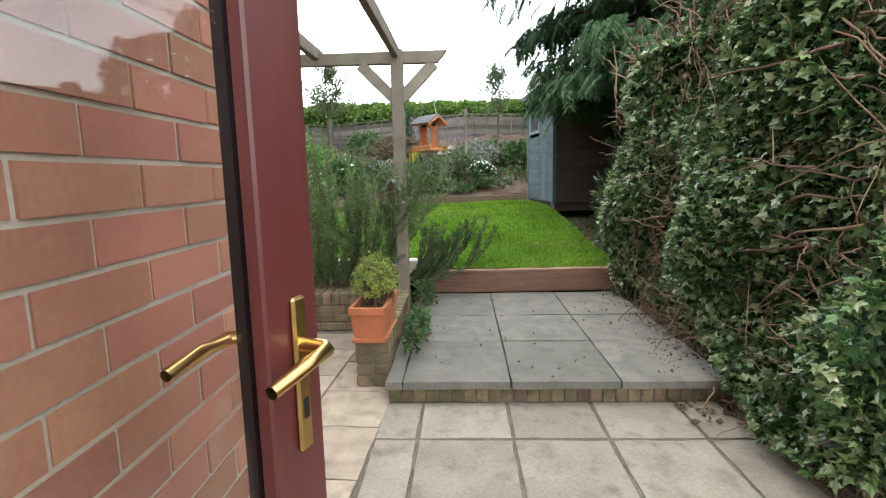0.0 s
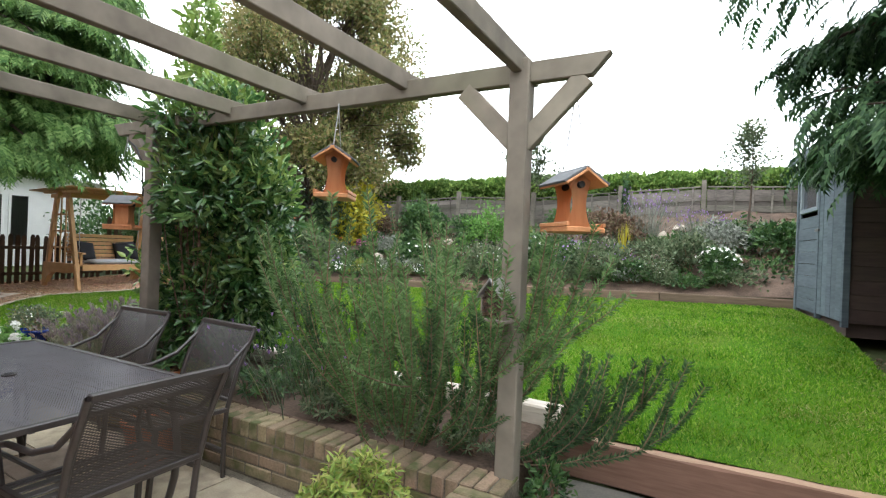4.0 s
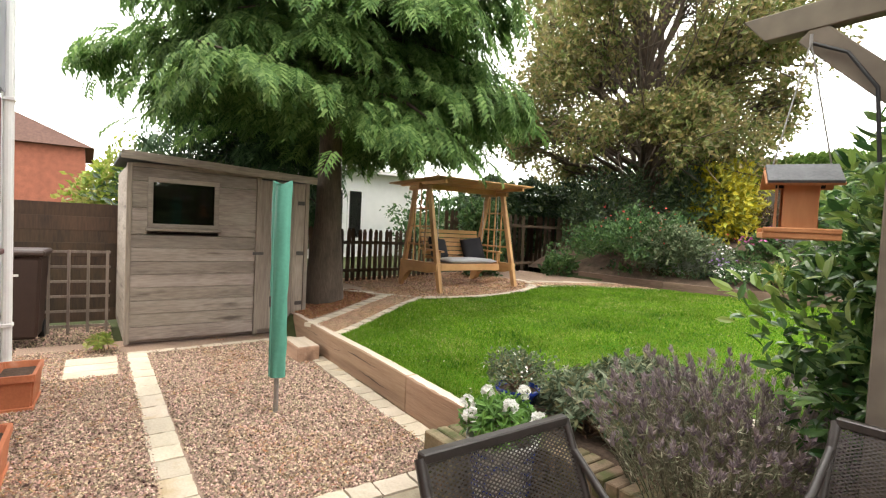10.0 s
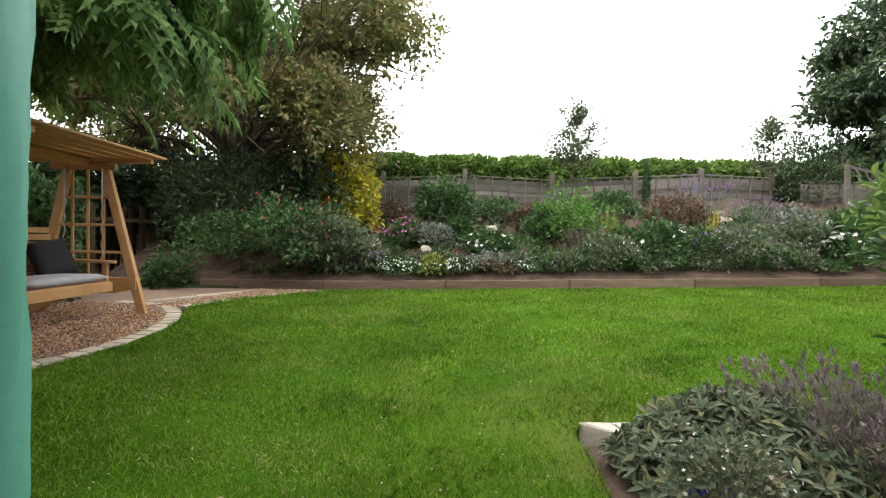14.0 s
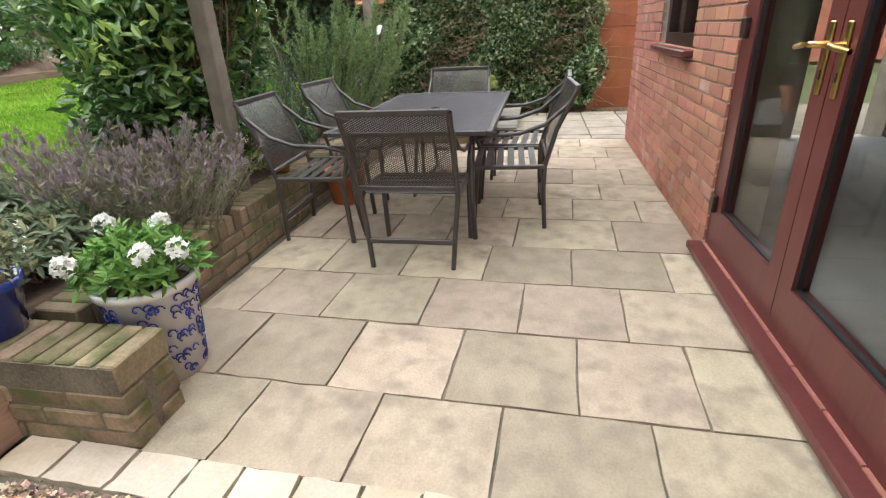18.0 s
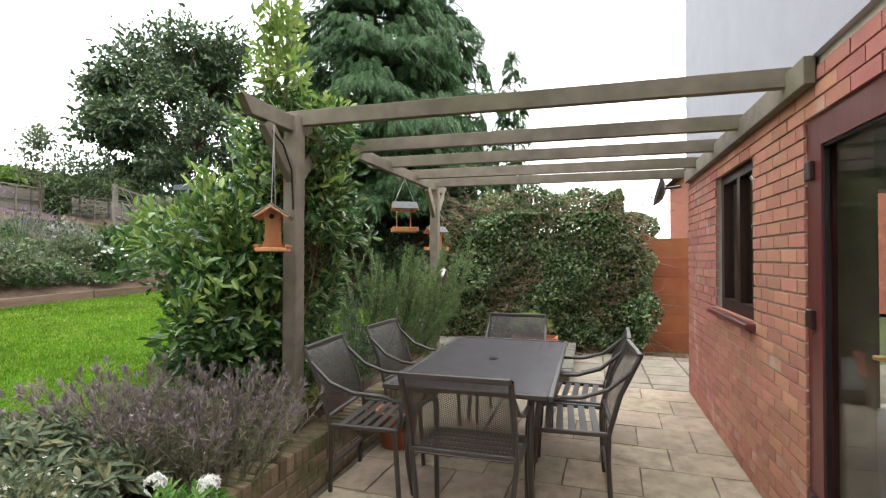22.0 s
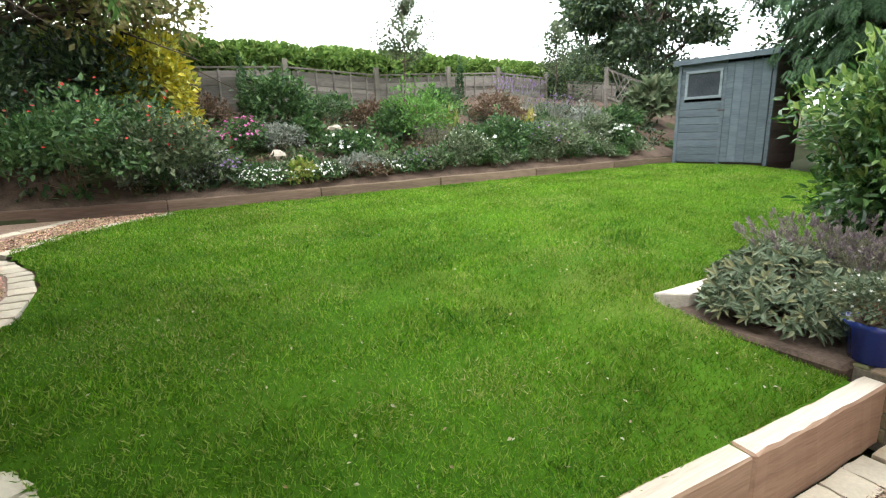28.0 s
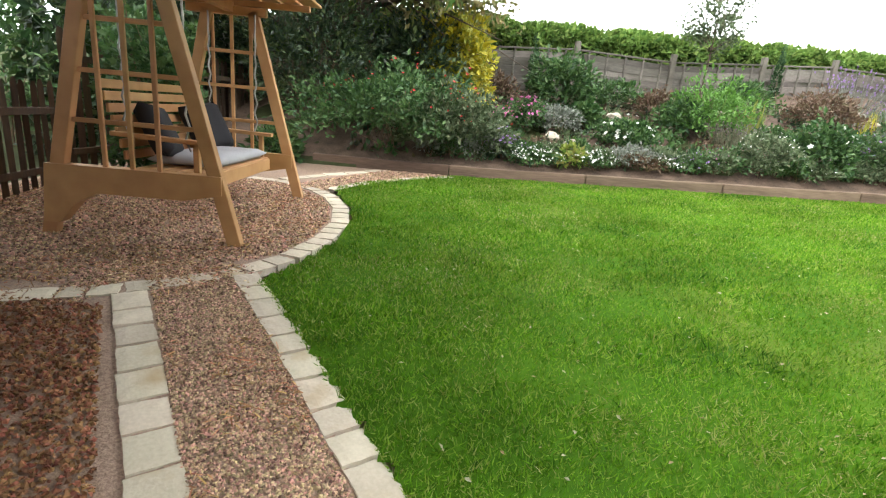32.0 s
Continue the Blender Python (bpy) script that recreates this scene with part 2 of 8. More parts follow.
# ---- materials ----
def material(name, colour, rough=0.8, metal=0.0, vary=0.25, scale=6.0, fine=60.0, bump=0.15, colour2=None, islands=0.0, objects=0.0,
             stretch=(1, 1, 1), spec=0.5, stain=None, through_light=0.0, coat=0.0):
    """A procedural surface: two scales of noise between two colours, fine relief, and variation from piece to piece."""
    ma = bpy.data.materials.new(name)
    ma.use_nodes = True
    nd, ln = ma.node_tree.nodes, ma.node_tree.links
    bs = nd["Principled BSDF"]
    c1 = (*colour, 1)
    c2 = (*(colour2 or [c * (1 - vary) for c in colour]), 1)
    co, mp = nd.new("ShaderNodeTexCoord"), nd.new("ShaderNodeMapping")
    mp.inputs["Scale"].default_value = stretch
    ln.new(co.outputs["Object"], mp.inputs["Vector"])
    big, small = nd.new("ShaderNodeTexNoise"), nd.new("ShaderNodeTexNoise")
    big.inputs["Scale"].default_value, big.inputs["Detail"].default_value = scale, 4
    small.inputs["Scale"].default_value, small.inputs["Detail"].default_value = fine, 3
    last = mp.outputs[0]
    if objects:
        info, add = nd.new("ShaderNodeObjectInfo"), nd.new("ShaderNodeVectorMath")
        mul = nd.new("ShaderNodeMath")
        mul.operation, mul.inputs[1].default_value = "MULTIPLY", 37.0
        ln.new(info.outputs["Random"], mul.inputs[0])
        ln.new(last, add.inputs[0])
        ln.new(mul.outputs[0], add.inputs[1])
        last = add.outputs[0]
    ln.new(last, big.inputs["Vector"])
    ln.new(last, small.inputs["Vector"])
    half = nd.new("ShaderNodeMath")
    half.operation = "MULTIPLY_ADD"
    half.inputs[1].default_value = 0.45
    ln.new(small.outputs["Fac"], half.inputs[0])
    sc = nd.new("ShaderNodeMath")
    sc.operation, sc.inputs[1].default_value = "MULTIPLY", 0.6
    ln.new(big.outputs["Fac"], sc.inputs[0])
    ln.new(sc.outputs[0], half.inputs[2])
    ramp = nd.new("ShaderNodeValToRGB")
    ramp.color_ramp.elements[0].position, ramp.color_ramp.elements[1].position = 0.36, 0.68
    ramp.color_ramp.elements[0].color, ramp.color_ramp.elements[1].color = c2, c1
    ln.new(half.outputs[0], ramp.inputs[0])
    colour_out = ramp.outputs[0]
    for amount, node, socket in ((islands, "ShaderNodeNewGeometry", "Random Per Island"), (objects, "ShaderNodeObjectInfo", "Random")):
        if amount:
            src, hsv, rg = nd.new(node), nd.new("ShaderNodeHueSaturation"), nd.new("ShaderNodeMapRange")
            rg.inputs["To Min"].default_value, rg.inputs["To Max"].default_value = 1 - amount, 1 + amount
            ln.new(src.outputs[socket], rg.inputs["Value"])
            ln.new(rg.outputs[0], hsv.inputs["Value"])
            hm, hf = nd.new("ShaderNodeMath"), nd.new("ShaderNodeMath")
            hm.operation, hm.inputs[1].default_value = "MULTIPLY", 7.31
            hf.operation = "FRACT"
            ln.new(src.outputs[socket], hm.inputs[0])
            ln.new(hm.outputs[0], hf.inputs[0])
            hr = nd.new("ShaderNodeMapRange")
            hr.inputs["To Min"].default_value, hr.inputs["To Max"].default_value = 0.5 - 0.06 * amount, 0.5 + 0.06 * amount
            ln.new(hf.outputs[0], hr.inputs["Value"])
            ln.new(hr.outputs[0], hsv.inputs["Hue"])
            ln.new(colour_out, hsv.inputs["Color"])
            colour_out = hsv.outputs[0]
    if stain:
        tint, lo, hi, size = stain
        sn, sr, sm = nd.new("ShaderNodeTexNoise"), nd.new("ShaderNodeMapRange"), nd.new("ShaderNodeMixRGB")
        sn.inputs["Scale"].default_value, sn.inputs["Detail"].default_value = size, 5
        ln.new(last, sn.inputs["Vector"])
        sr.inputs["From Min"].default_value, sr.inputs["From Max"].default_value = lo, hi
        ln.new(sn.outputs["Fac"], sr.inputs["Value"])
        ln.new(sr.outputs[0], sm.inputs[0])
        ln.new(colour_out, sm.inputs[1])
        sm.inputs[2].default_value = (*tint, 1)
        colour_out = sm.outputs[0]
    ln.new(colour_out, bs.inputs["Base Color"])
    bs.inputs["Roughness"].default_value, bs.inputs["Metallic"].default_value = rough, metal
    bs.inputs["Specular IOR Level"].default_value, bs.inputs["Coat Weight"].default_value = spec, coat
    if bump:
        bp = nd.new("ShaderNodeBump")
        bp.inputs["Strength"].default_value, bp.inputs["Distance"].default_value = bump, 0.01
        ln.new(half.outputs[0], bp.inputs["Height"])
        ln.new(bp.outputs[0], bs.inputs["Normal"])
    if through_light:
        tr, mx = nd.new("ShaderNodeBsdfTranslucent"), nd.new("ShaderNodeMixShader")
        ln.new(colour_out, tr.inputs["Color"])
        mx.inputs[0].default_value = through_light
        ln.new(bs.outputs[0], mx.inputs[1])
        ln.new(tr.outputs[0], mx.inputs[2])
        ln.new(mx.outputs[0], nd["Material Output"].inputs["Surface"])
    return ma


def leaf_material(name, colours, rough=0.42, through_light=0.3, spec=0.4, mottle=2.5, depth=0.45):
    """Leaves: each one takes its own colour from a ramp of a few."""
    ma = bpy.data.materials.new(name)
    ma.use_nodes = True
    nd, ln = ma.node_tree.nodes, ma.node_tree.links
    bs, geo, ramp = nd["Principled BSDF"], nd.new("ShaderNodeNewGeometry"), nd.new("ShaderNodeValToRGB")
    e = ramp.color_ramp.elements
    while len(e) < len(colours):
        e.new(0.5)
    for i, c in enumerate(colours):
        e[i].position, e[i].color = i / (len(colours) - 1), (*c, 1)
    co, ns, mx0 = nd.new("ShaderNodeTexCoord"), nd.new("ShaderNodeTexNoise"), nd.new("ShaderNodeMixRGB")
    ns.inputs["Scale"].default_value, ns.inputs["Detail"].default_value = mottle, 4
    ln.new(co.outputs["Object"], ns.inputs["Vector"])
    ln.new(geo.outputs["Random Per Island"], ramp.inputs[0])
    mx0.blend_type, mx0.inputs[0].default_value = "OVERLAY", depth
    ln.new(ramp.outputs[0], mx0.inputs[1])
    ln.new(ns.outputs["Fac"], mx0.inputs[2])
    ln.new(mx0.outputs[0], bs.inputs["Base Color"])
    bs.inputs["Roughness"].default_value, bs.inputs["Specular IOR Level"].default_value = rough, spec
    tr, mx = nd.new("ShaderNodeBsdfTranslucent"), nd.new("ShaderNodeMixShader")
    ln.new(mx0.outputs[0], tr.inputs["Color"])
    mx.inputs[0].default_value = through_light
    ln.new(bs.outputs[0], mx.inputs[1])
    ln.new(tr.outputs[0], mx.inputs[2])
    ln.new(mx.outputs[0], nd["Material Output"].inputs["Surface"])
    return ma


def glass_material(name, tint=(0.9, 0.95, 0.95), rough=0.02):
    ma = bpy.data.materials.new(name)
    ma.use_nodes = True
    nd, ln = ma.node_tree.nodes, ma.node_tree.links
    nd.remove(nd["Principled BSDF"])
    gl, tr, lw, mx = nd.new("ShaderNodeBsdfGlossy"), nd.new("ShaderNodeBsdfTransparent"), nd.new("ShaderNodeLayerWeight"), nd.new("ShaderNodeMixShader")
    gl.inputs["Roughness"].default_value, tr.inputs["Color"].default_value = rough, (*tint, 1)
    lw.inputs["Blend"].default_value = 0.5
    pw, ad = nd.new("ShaderNodeMath"), nd.new("ShaderNodeMath")
    pw.operation, pw.inputs[1].default_value = "POWER", 5.0
    ad.operation, ad.inputs[1].default_value, ad.inputs[2].default_value = "MULTIPLY_ADD", 0.9, 0.045
    ln.new(lw.outputs["Facing"], pw.inputs[0])
    ln.new(pw.outputs[0], ad.inputs[0])
    ln.new(ad.outputs[0], mx.inputs[0])
    ln.new(tr.outputs[0], mx.inputs[1])
    ln.new(gl.outputs[0], mx.inputs[2])
    ln.new(mx.outputs[0], nd["Material Output"].inputs["Surface"])
    return ma


BRICK = material("brick_red", (0.43, 0.175, 0.12), 0.85, colour2=(0.32, 0.125, 0.09), scale=4, fine=90, bump=0.3, objects=0.16, islands=0.16, stain=((0.5, 0.37, 0.31), 0.6, 0.8, 3))
MORTAR = material("mortar_buff", (0.5, 0.44, 0.37), 0.95, vary=0.3, scale=9, fine=120, bump=0.4)
BEDBRICK = material("brick_mossy", (0.29, 0.215, 0.14), 0.9, colour2=(0.16, 0.125, 0.08), scale=6, fine=80, bump=0.5, objects=0.3, stain=((0.1, 0.11, 0.045), 0.46, 0.66, 7), spec=0.2)
SLAB = material("paving_buff", (0.45, 0.368, 0.272), 0.85, colour2=(0.325, 0.262, 0.192), scale=7, fine=110, bump=0.8, objects=0.24, stain=((0.24, 0.2, 0.155), 0.48, 0.8, 9), spec=0.3)
SLAB_GREY = material("paving_grey", (0.235, 0.218, 0.185), 0.82, colour2=(0.15, 0.142, 0.122), scale=5, fine=70, bump=0.35, objects=0.14, stain=((0.11, 0.11, 0.088), 0.5, 0.85, 9), spec=0.3)
SLAB_DIRTY = material("paving_dirty", (0.36, 0.315, 0.25), 0.85, colour2=(0.235, 0.205, 0.16), scale=5, fine=70, bump=0.4, objects=0.16, stain=((0.13, 0.115, 0.09), 0.5, 0.85, 10), spec=0.3)
PAVER = material("paver_cream", (0.62, 0.54, 0.42), 0.85, colour2=(0.48, 0.41, 0.31), scale=5, fine=70, bump=0.35, objects=0.14, stain=((0.45, 0.34, 0.2), 0.6, 0.75, 3))
JOINT = material("joint_sand", (0.22, 0.19, 0.145), 0.95, vary=0.55, scale=8, fine=90, bump=0.4, spec=0.1)
GRAVEL = material("gravel_stone", (0.55, 0.41, 0.31), 0.85, colour2=(0.34, 0.235, 0.17), scale=30, fine=150, bump=0.2, islands=0.72, spec=0.3)
GRAVEL_BED = material("gravel_bed", (0.42, 0.29, 0.21), 0.9, colour2=(0.2, 0.13, 0.095), scale=70, fine=160, bump=0.8)
GRAVEL_PATH = material("gravel_path_stone", (0.56, 0.39, 0.265), 0.85, colour2=(0.32, 0.195, 0.12), scale=30, fine=150, bump=0.2, islands=0.72, spec=0.3)
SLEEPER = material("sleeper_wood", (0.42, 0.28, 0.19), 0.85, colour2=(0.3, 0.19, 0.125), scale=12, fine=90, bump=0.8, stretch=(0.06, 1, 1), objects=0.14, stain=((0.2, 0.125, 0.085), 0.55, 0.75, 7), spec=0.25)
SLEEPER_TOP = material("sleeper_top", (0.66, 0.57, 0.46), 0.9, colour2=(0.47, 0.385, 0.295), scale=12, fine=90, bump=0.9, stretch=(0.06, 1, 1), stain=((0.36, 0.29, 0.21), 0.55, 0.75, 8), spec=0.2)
SLEEPER_RED = material("sleeper_red", (0.27, 0.155, 0.11), 0.9, colour2=(0.17, 0.095, 0.068), scale=9, fine=70, bump=0.5, stretch=(0.08, 1, 1), objects=0.15, spec=0.2)
SLEEPER_DARK = material("sleeper_dark", (0.2, 0.14, 0.1), 0.9, colour2=(0.11, 0.075, 0.055), scale=9, fine=70, bump=0.6, stretch=(0.08, 1, 1), objects=0.2, spec=0.2)
SLEEPER_PALE = material("sleeper_bleached", (0.62, 0.56, 0.47), 0.85, colour2=(0.42, 0.36, 0.29), scale=9, fine=70, bump=0.5, stretch=(0.1, 1, 1))
SHEDWOOD = material("shed_grey_wood", (0.37, 0.315, 0.265), 0.85, colour2=(0.2, 0.165, 0.14), scale=7, fine=60, bump=0.45, stretch=(0.1, 0.14, 1), objects=0.2, stain=((0.12, 0.095, 0.08), 0.6, 0.75, 12), spec=0.2)
SHEDWOOD_V = material("shed_grey_wood_upright", (0.34, 0.28, 0.23), 0.85, colour2=(0.19, 0.15, 0.125), scale=7, fine=60, bump=0.45, stretch=(1, 1, 0.1), objects=0.18, spec=0.2)
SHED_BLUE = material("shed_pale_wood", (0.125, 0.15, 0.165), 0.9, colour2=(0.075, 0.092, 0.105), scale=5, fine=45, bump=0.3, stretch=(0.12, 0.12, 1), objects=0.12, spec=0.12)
SHED_TRIM = material("shed_pale_trim", (0.24, 0.27, 0.285), 0.85, colour2=(0.15, 0.175, 0.19), scale=6, fine=60, bump=0.3, stretch=(0.3, 0.3, 1), spec=0.2)
# opaque pane: the grey-blue reflection is put into its colour
REFLECTION_GLASS = material("reflection_pane", (0.06, 0.068, 0.08), 0.12, colour2=(0.03, 0.034, 0.042), scale=3, fine=30, bump=0.02, spec=0.8)
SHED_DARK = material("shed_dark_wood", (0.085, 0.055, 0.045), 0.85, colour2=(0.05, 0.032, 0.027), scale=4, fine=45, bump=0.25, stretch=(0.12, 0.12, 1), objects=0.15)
PERGOLA = material("pergola_wood", (0.26, 0.225, 0.175), 0.85, colour2=(0.125, 0.108, 0.085), scale=6, fine=60, bump=0.5, stretch=(0.12, 0.12, 0.12), objects=0.12, stain=((0.15, 0.155, 0.085), 0.55, 0.78, 5), spec=0.2)
FENCEWOOD = material("fence_wood", (0.2, 0.18, 0.155), 0.9, colour2=(0.1, 0.09, 0.08), scale=5, fine=45, bump=0.4, stretch=(0.15, 1, 1), objects=0.35, stain=((0.07, 0.07, 0.05), 0.55, 0.75, 4), spec=0.15)
PICKET = material("picket_wood", (0.12, 0.075, 0.045), 0.85, colour2=(0.06, 0.042, 0.03), scale=5, fine=50, bump=0.3, stretch=(1, 1, 0.15), objects=0.2)
SWINGWOOD = material("swing_pine", (0.55, 0.315, 0.135), 0.6, colour2=(0.42, 0.215, 0.085), scale=5, fine=40, bump=0.2, stretch=(0.2, 0.2, 0.2), objects=0.12)
FEEDERWOOD = material("feeder_wood", (0.58, 0.27, 0.115), 0.6, colour2=(0.47, 0.195, 0.075), scale=9, fine=60, bump=0.15, stretch=(1, 1, 0.2))
ROOFGREY = material("slate_felt", (0.14, 0.145, 0.15), 0.8, vary=0.4, scale=12, fine=80)
UPVC = material("door_rosewood", (0.125, 0.03, 0.027), 0.38, colour2=(0.085, 0.02, 0.018), scale=7, fine=50, bump=0.05, stretch=(1, 1, 0.08), coat=0.1)
UPVC_DARK = material("frame_dark_brown", (0.035, 0.014, 0.011), 0.4, vary=0.3, scale=8, fine=40, bump=0.04)
GASKET = material("black_seal", (0.012, 0.012, 0.013), 0.5, vary=0.3)
BRASS = material("brass", (0.78, 0.52, 0.2), 0.28, metal=1.0, vary=0.2, scale=12, fine=60, bump=0.03)
STEEL = material("dark_steel", (0.06, 0.05, 0.045), 0.38, vary=0.35, scale=14, fine=120, bump=0.06, spec=0.6)
TABLETOP = material("table_dark_steel", (0.185, 0.168, 0.182), 0.32, vary=0.3, scale=7, fine=220, bump=0.05, spec=0.8)
CHAIN = material("galvanised", (0.45, 0.44, 0.42), 0.45, metal=0.8, vary=0.3)
TERRACOTTA = material("terracotta", (0.55, 0.19, 0.085), 0.75, colour2=(0.42, 0.135, 0.06), scale=6, fine=70, bump=0.12, stain=((0.6, 0.4, 0.3), 0.6, 0.8, 5))
CANVAS = material("green_cover", (0.1, 0.34, 0.25), 0.55, colour2=(0.075, 0.27, 0.2), scale=3, fine=40, bump=0.12)
RENDERED = material("wall_render", (0.4, 0.4, 0.44), 0.9, vary=0.12, scale=4, fine=130, bump=0.3)
WHITE = material("white_paint", (0.78, 0.77, 0.75), 0.5, vary=0.08, scale=5, fine=60, bump=0.03)
GATEWOOD = material("gate_orange_wood", (0.36, 0.12, 0.045), 0.7, colour2=(0.26, 0.08, 0.03), scale=5, fine=50, bump=0.2, stretch=(0.15, 1, 1), objects=0.1)
CONCRETE = material("fence_post_wood", (0.2, 0.18, 0.15), 0.9, colour2=(0.12, 0.108, 0.09), scale=6, fine=60, bump=0.3, spec=0.15)
SOIL = material("soil_bank", (0.15, 0.105, 0.078), 0.95, colour2=(0.06, 0.044, 0.034), scale=5, fine=50, bump=0.9, spec=0.1)
GRASS_BASE = material("lawn_turf", (0.065, 0.145, 0.008), 0.95, colour2=(0.035, 0.09, 0.006), scale=1.5, fine=30, bump=0.3, spec=0.05, stain=((0.12, 0.14, 0.03), 0.55, 0.75, 0.9))
GROUND = material("rough_ground", (0.07, 0.08, 0.035), 0.95, colour2=(0.035, 0.042, 0.02), scale=0.6, fine=12, bump=0.5, spec=0.05)
BARK = material("bark", (0.13, 0.095, 0.07), 0.95, colour2=(0.06, 0.043, 0.033), scale=9, fine=50, bump=0.9, stretch=(1, 1, 0.25))
CANE = material("cut_cane", (0.17, 0.1, 0.065), 0.9, colour2=(0.07, 0.042, 0.03), scale=40, fine=150, bump=0.3, islands=0.5)
TWIG = material("twig", (0.24, 0.15, 0.095), 0.9, colour2=(0.13, 0.08, 0.05), scale=15, fine=80, bump=0.2, islands=0.25)
ROCK = material("rock_pale", (0.48, 0.42, 0.34), 0.9, colour2=(0.3, 0.26, 0.21), scale=9, fine=60, bump=0.5)
PLASTIC_BROWN = material("bin_brown_plastic", (0.05, 0.025, 0.019), 0.5, vary=0.2)
CUSHION_GREY = material("cushion_grey", (0.42, 0.41, 0.42), 0.9, vary=0.15, fine=160, bump=0.15)
CUSHION_BLACK = material("cushion_black", (0.018, 0.016, 0.02), 0.85, vary=0.3, fine=150, bump=0.15)
BLUE_GLAZE = material("blue_glaze", (0.018, 0.045, 0.33), 0.18, vary=0.25, scale=8, bump=0.03, coat=0.5)
INTERIOR = material("room_grey", (0.26, 0.26, 0.255), 0.9, vary=0.15)
ROOFTILE = material("roof_tile", (0.13, 0.075, 0.06), 0.95, colour2=(0.08, 0.05, 0.042), scale=12, fine=60, bump=0.4, spec=0.1)
BRICK_FAR = material("brick_far", (0.3, 0.11, 0.07), 0.95, colour2=(0.2, 0.075, 0.05), scale=5, fine=40, bump=0.3, spec=0.1)
GLASS = glass_material("window_glass", (0.95, 0.97, 0.96))
SHED_GLASS = glass_material("shed_glass", (0.3, 0.3, 0.3), 0.05)
HOLE = material("dark_opening", (0.01, 0.009, 0.008), 0.9, vary=0.3)

L_IVY = leaf_material("ivy_leaf", [(0.014, 0.042, 0.015), (0.026, 0.07, 0.022), (0.045, 0.105, 0.032), (0.07, 0.145, 0.042), (0.11, 0.185, 0.06), (0.18, 0.24, 0.09)], 0.24, 0.2, 0.6)
L_IVY_PALE = leaf_material("ivy_leaf_variegated", [(0.05, 0.115, 0.03), (0.1, 0.18, 0.055), (0.2, 0.27, 0.11), (0.32, 0.35, 0.19), (0.13, 0.18, 0.06)], 0.28, 0.2, 0.65)
L_CYPRESS = leaf_material("cypress_spray", [(0.055, 0.12, 0.034), (0.1, 0.19, 0.05), (0.155, 0.26, 0.072), (0.23, 0.34, 0.11)], 0.6, 0.45, 0.2, 1.2, 0.6)
L_CYPRESS_DARK = leaf_material("spruce_spray", [(0.022, 0.05, 0.022), (0.038, 0.085, 0.034), (0.065, 0.125, 0.05), (0.1, 0.17, 0.07)], 0.6, 0.35, 0.2, 1.2, 0.6)
L_BIRCH = leaf_material("autumn_leaf", [(0.1, 0.14, 0.04), (0.17, 0.205, 0.06), (0.25, 0.24, 0.085), (0.31, 0.235, 0.1), (0.2, 0.2, 0.11)], 0.5, 0.45, 0.4, 0.8, 0.5)
L_LAUREL = leaf_material("bay_leaf", [(0.028, 0.075, 0.024), (0.058, 0.135, 0.038), (0.105, 0.2, 0.056), (0.17, 0.27, 0.085)], 0.22, 0.3, 0.7)
L_LAUREL_TIP = leaf_material("bay_young_leaf", [(0.14, 0.24, 0.05), (0.22, 0.33, 0.075), (0.32, 0.4, 0.11)], 0.3, 0.4, 0.5)
L_ROSEMARY = leaf_material("rosemary_needle", [(0.055, 0.115, 0.035), (0.095, 0.175, 0.055), (0.14, 0.23, 0.08), (0.2, 0.29, 0.12)], 0.6, 0.35)
L_ROSEMARY_DARK = leaf_material("rosemary_old_needle", [(0.02, 0.05, 0.018), (0.035, 0.08, 0.026), (0.06, 0.115, 0.04), (0.1, 0.16, 0.06)], 0.6, 0.25)
L_SAGE = leaf_material("sage_leaf", [(0.085, 0.12, 0.07), (0.13, 0.17, 0.1), (0.19, 0.225, 0.145), (0.26, 0.25, 0.12)], 0.75, 0.2, 0.2)
L_LAVENDER = leaf_material("lavender_stem", [(0.2, 0.185, 0.125), (0.27, 0.245, 0.175), (0.23, 0.26, 0.16), (0.34, 0.29, 0.22)], 0.8, 0.3, 0.15)
L_LAVHEAD = leaf_material("lavender_head", [(0.22, 0.175, 0.19), (0.31, 0.255, 0.27), (0.36, 0.3, 0.27)], 0.85, 0.2, 0.15)
L_GREEN = leaf_material("border_leaf", [(0.025, 0.065, 0.02), (0.045, 0.105, 0.03), (0.075, 0.15, 0.04), (0.11, 0.18, 0.06)], 0.5, 0.3)
L_LIME = leaf_material("lime_leaf", [(0.12, 0.2, 0.03), (0.2, 0.28, 0.045), (0.32, 0.36, 0.07), (0.3, 0.26, 0.09)], 0.5, 0.35)
L_SILVER = leaf_material("silver_leaf", [(0.14, 0.16, 0.12), (0.22, 0.24, 0.2), (0.3, 0.31, 0.27)], 0.75, 0.2)
L_GOLD = leaf_material("golden_leaf", [(0.35, 0.3, 0.02), (0.55, 0.47, 0.03), (0.5, 0.48, 0.08), (0.2, 0.25, 0.03)], 0.4, 0.3)
L_HEDGE = leaf_material("field_hedge_leaf", [(0.065, 0.13, 0.028), (0.11, 0.19, 0.04), (0.165, 0.26, 0.058), (0.25, 0.33, 0.09)], 0.6, 0.35, 0.2)
L_DARK = leaf_material("holly_leaf", [(0.02, 0.042, 0.02), (0.035, 0.07, 0.03), (0.06, 0.1, 0.042), (0.12, 0.16, 0.055)], 0.3, 0.25, 0.5)
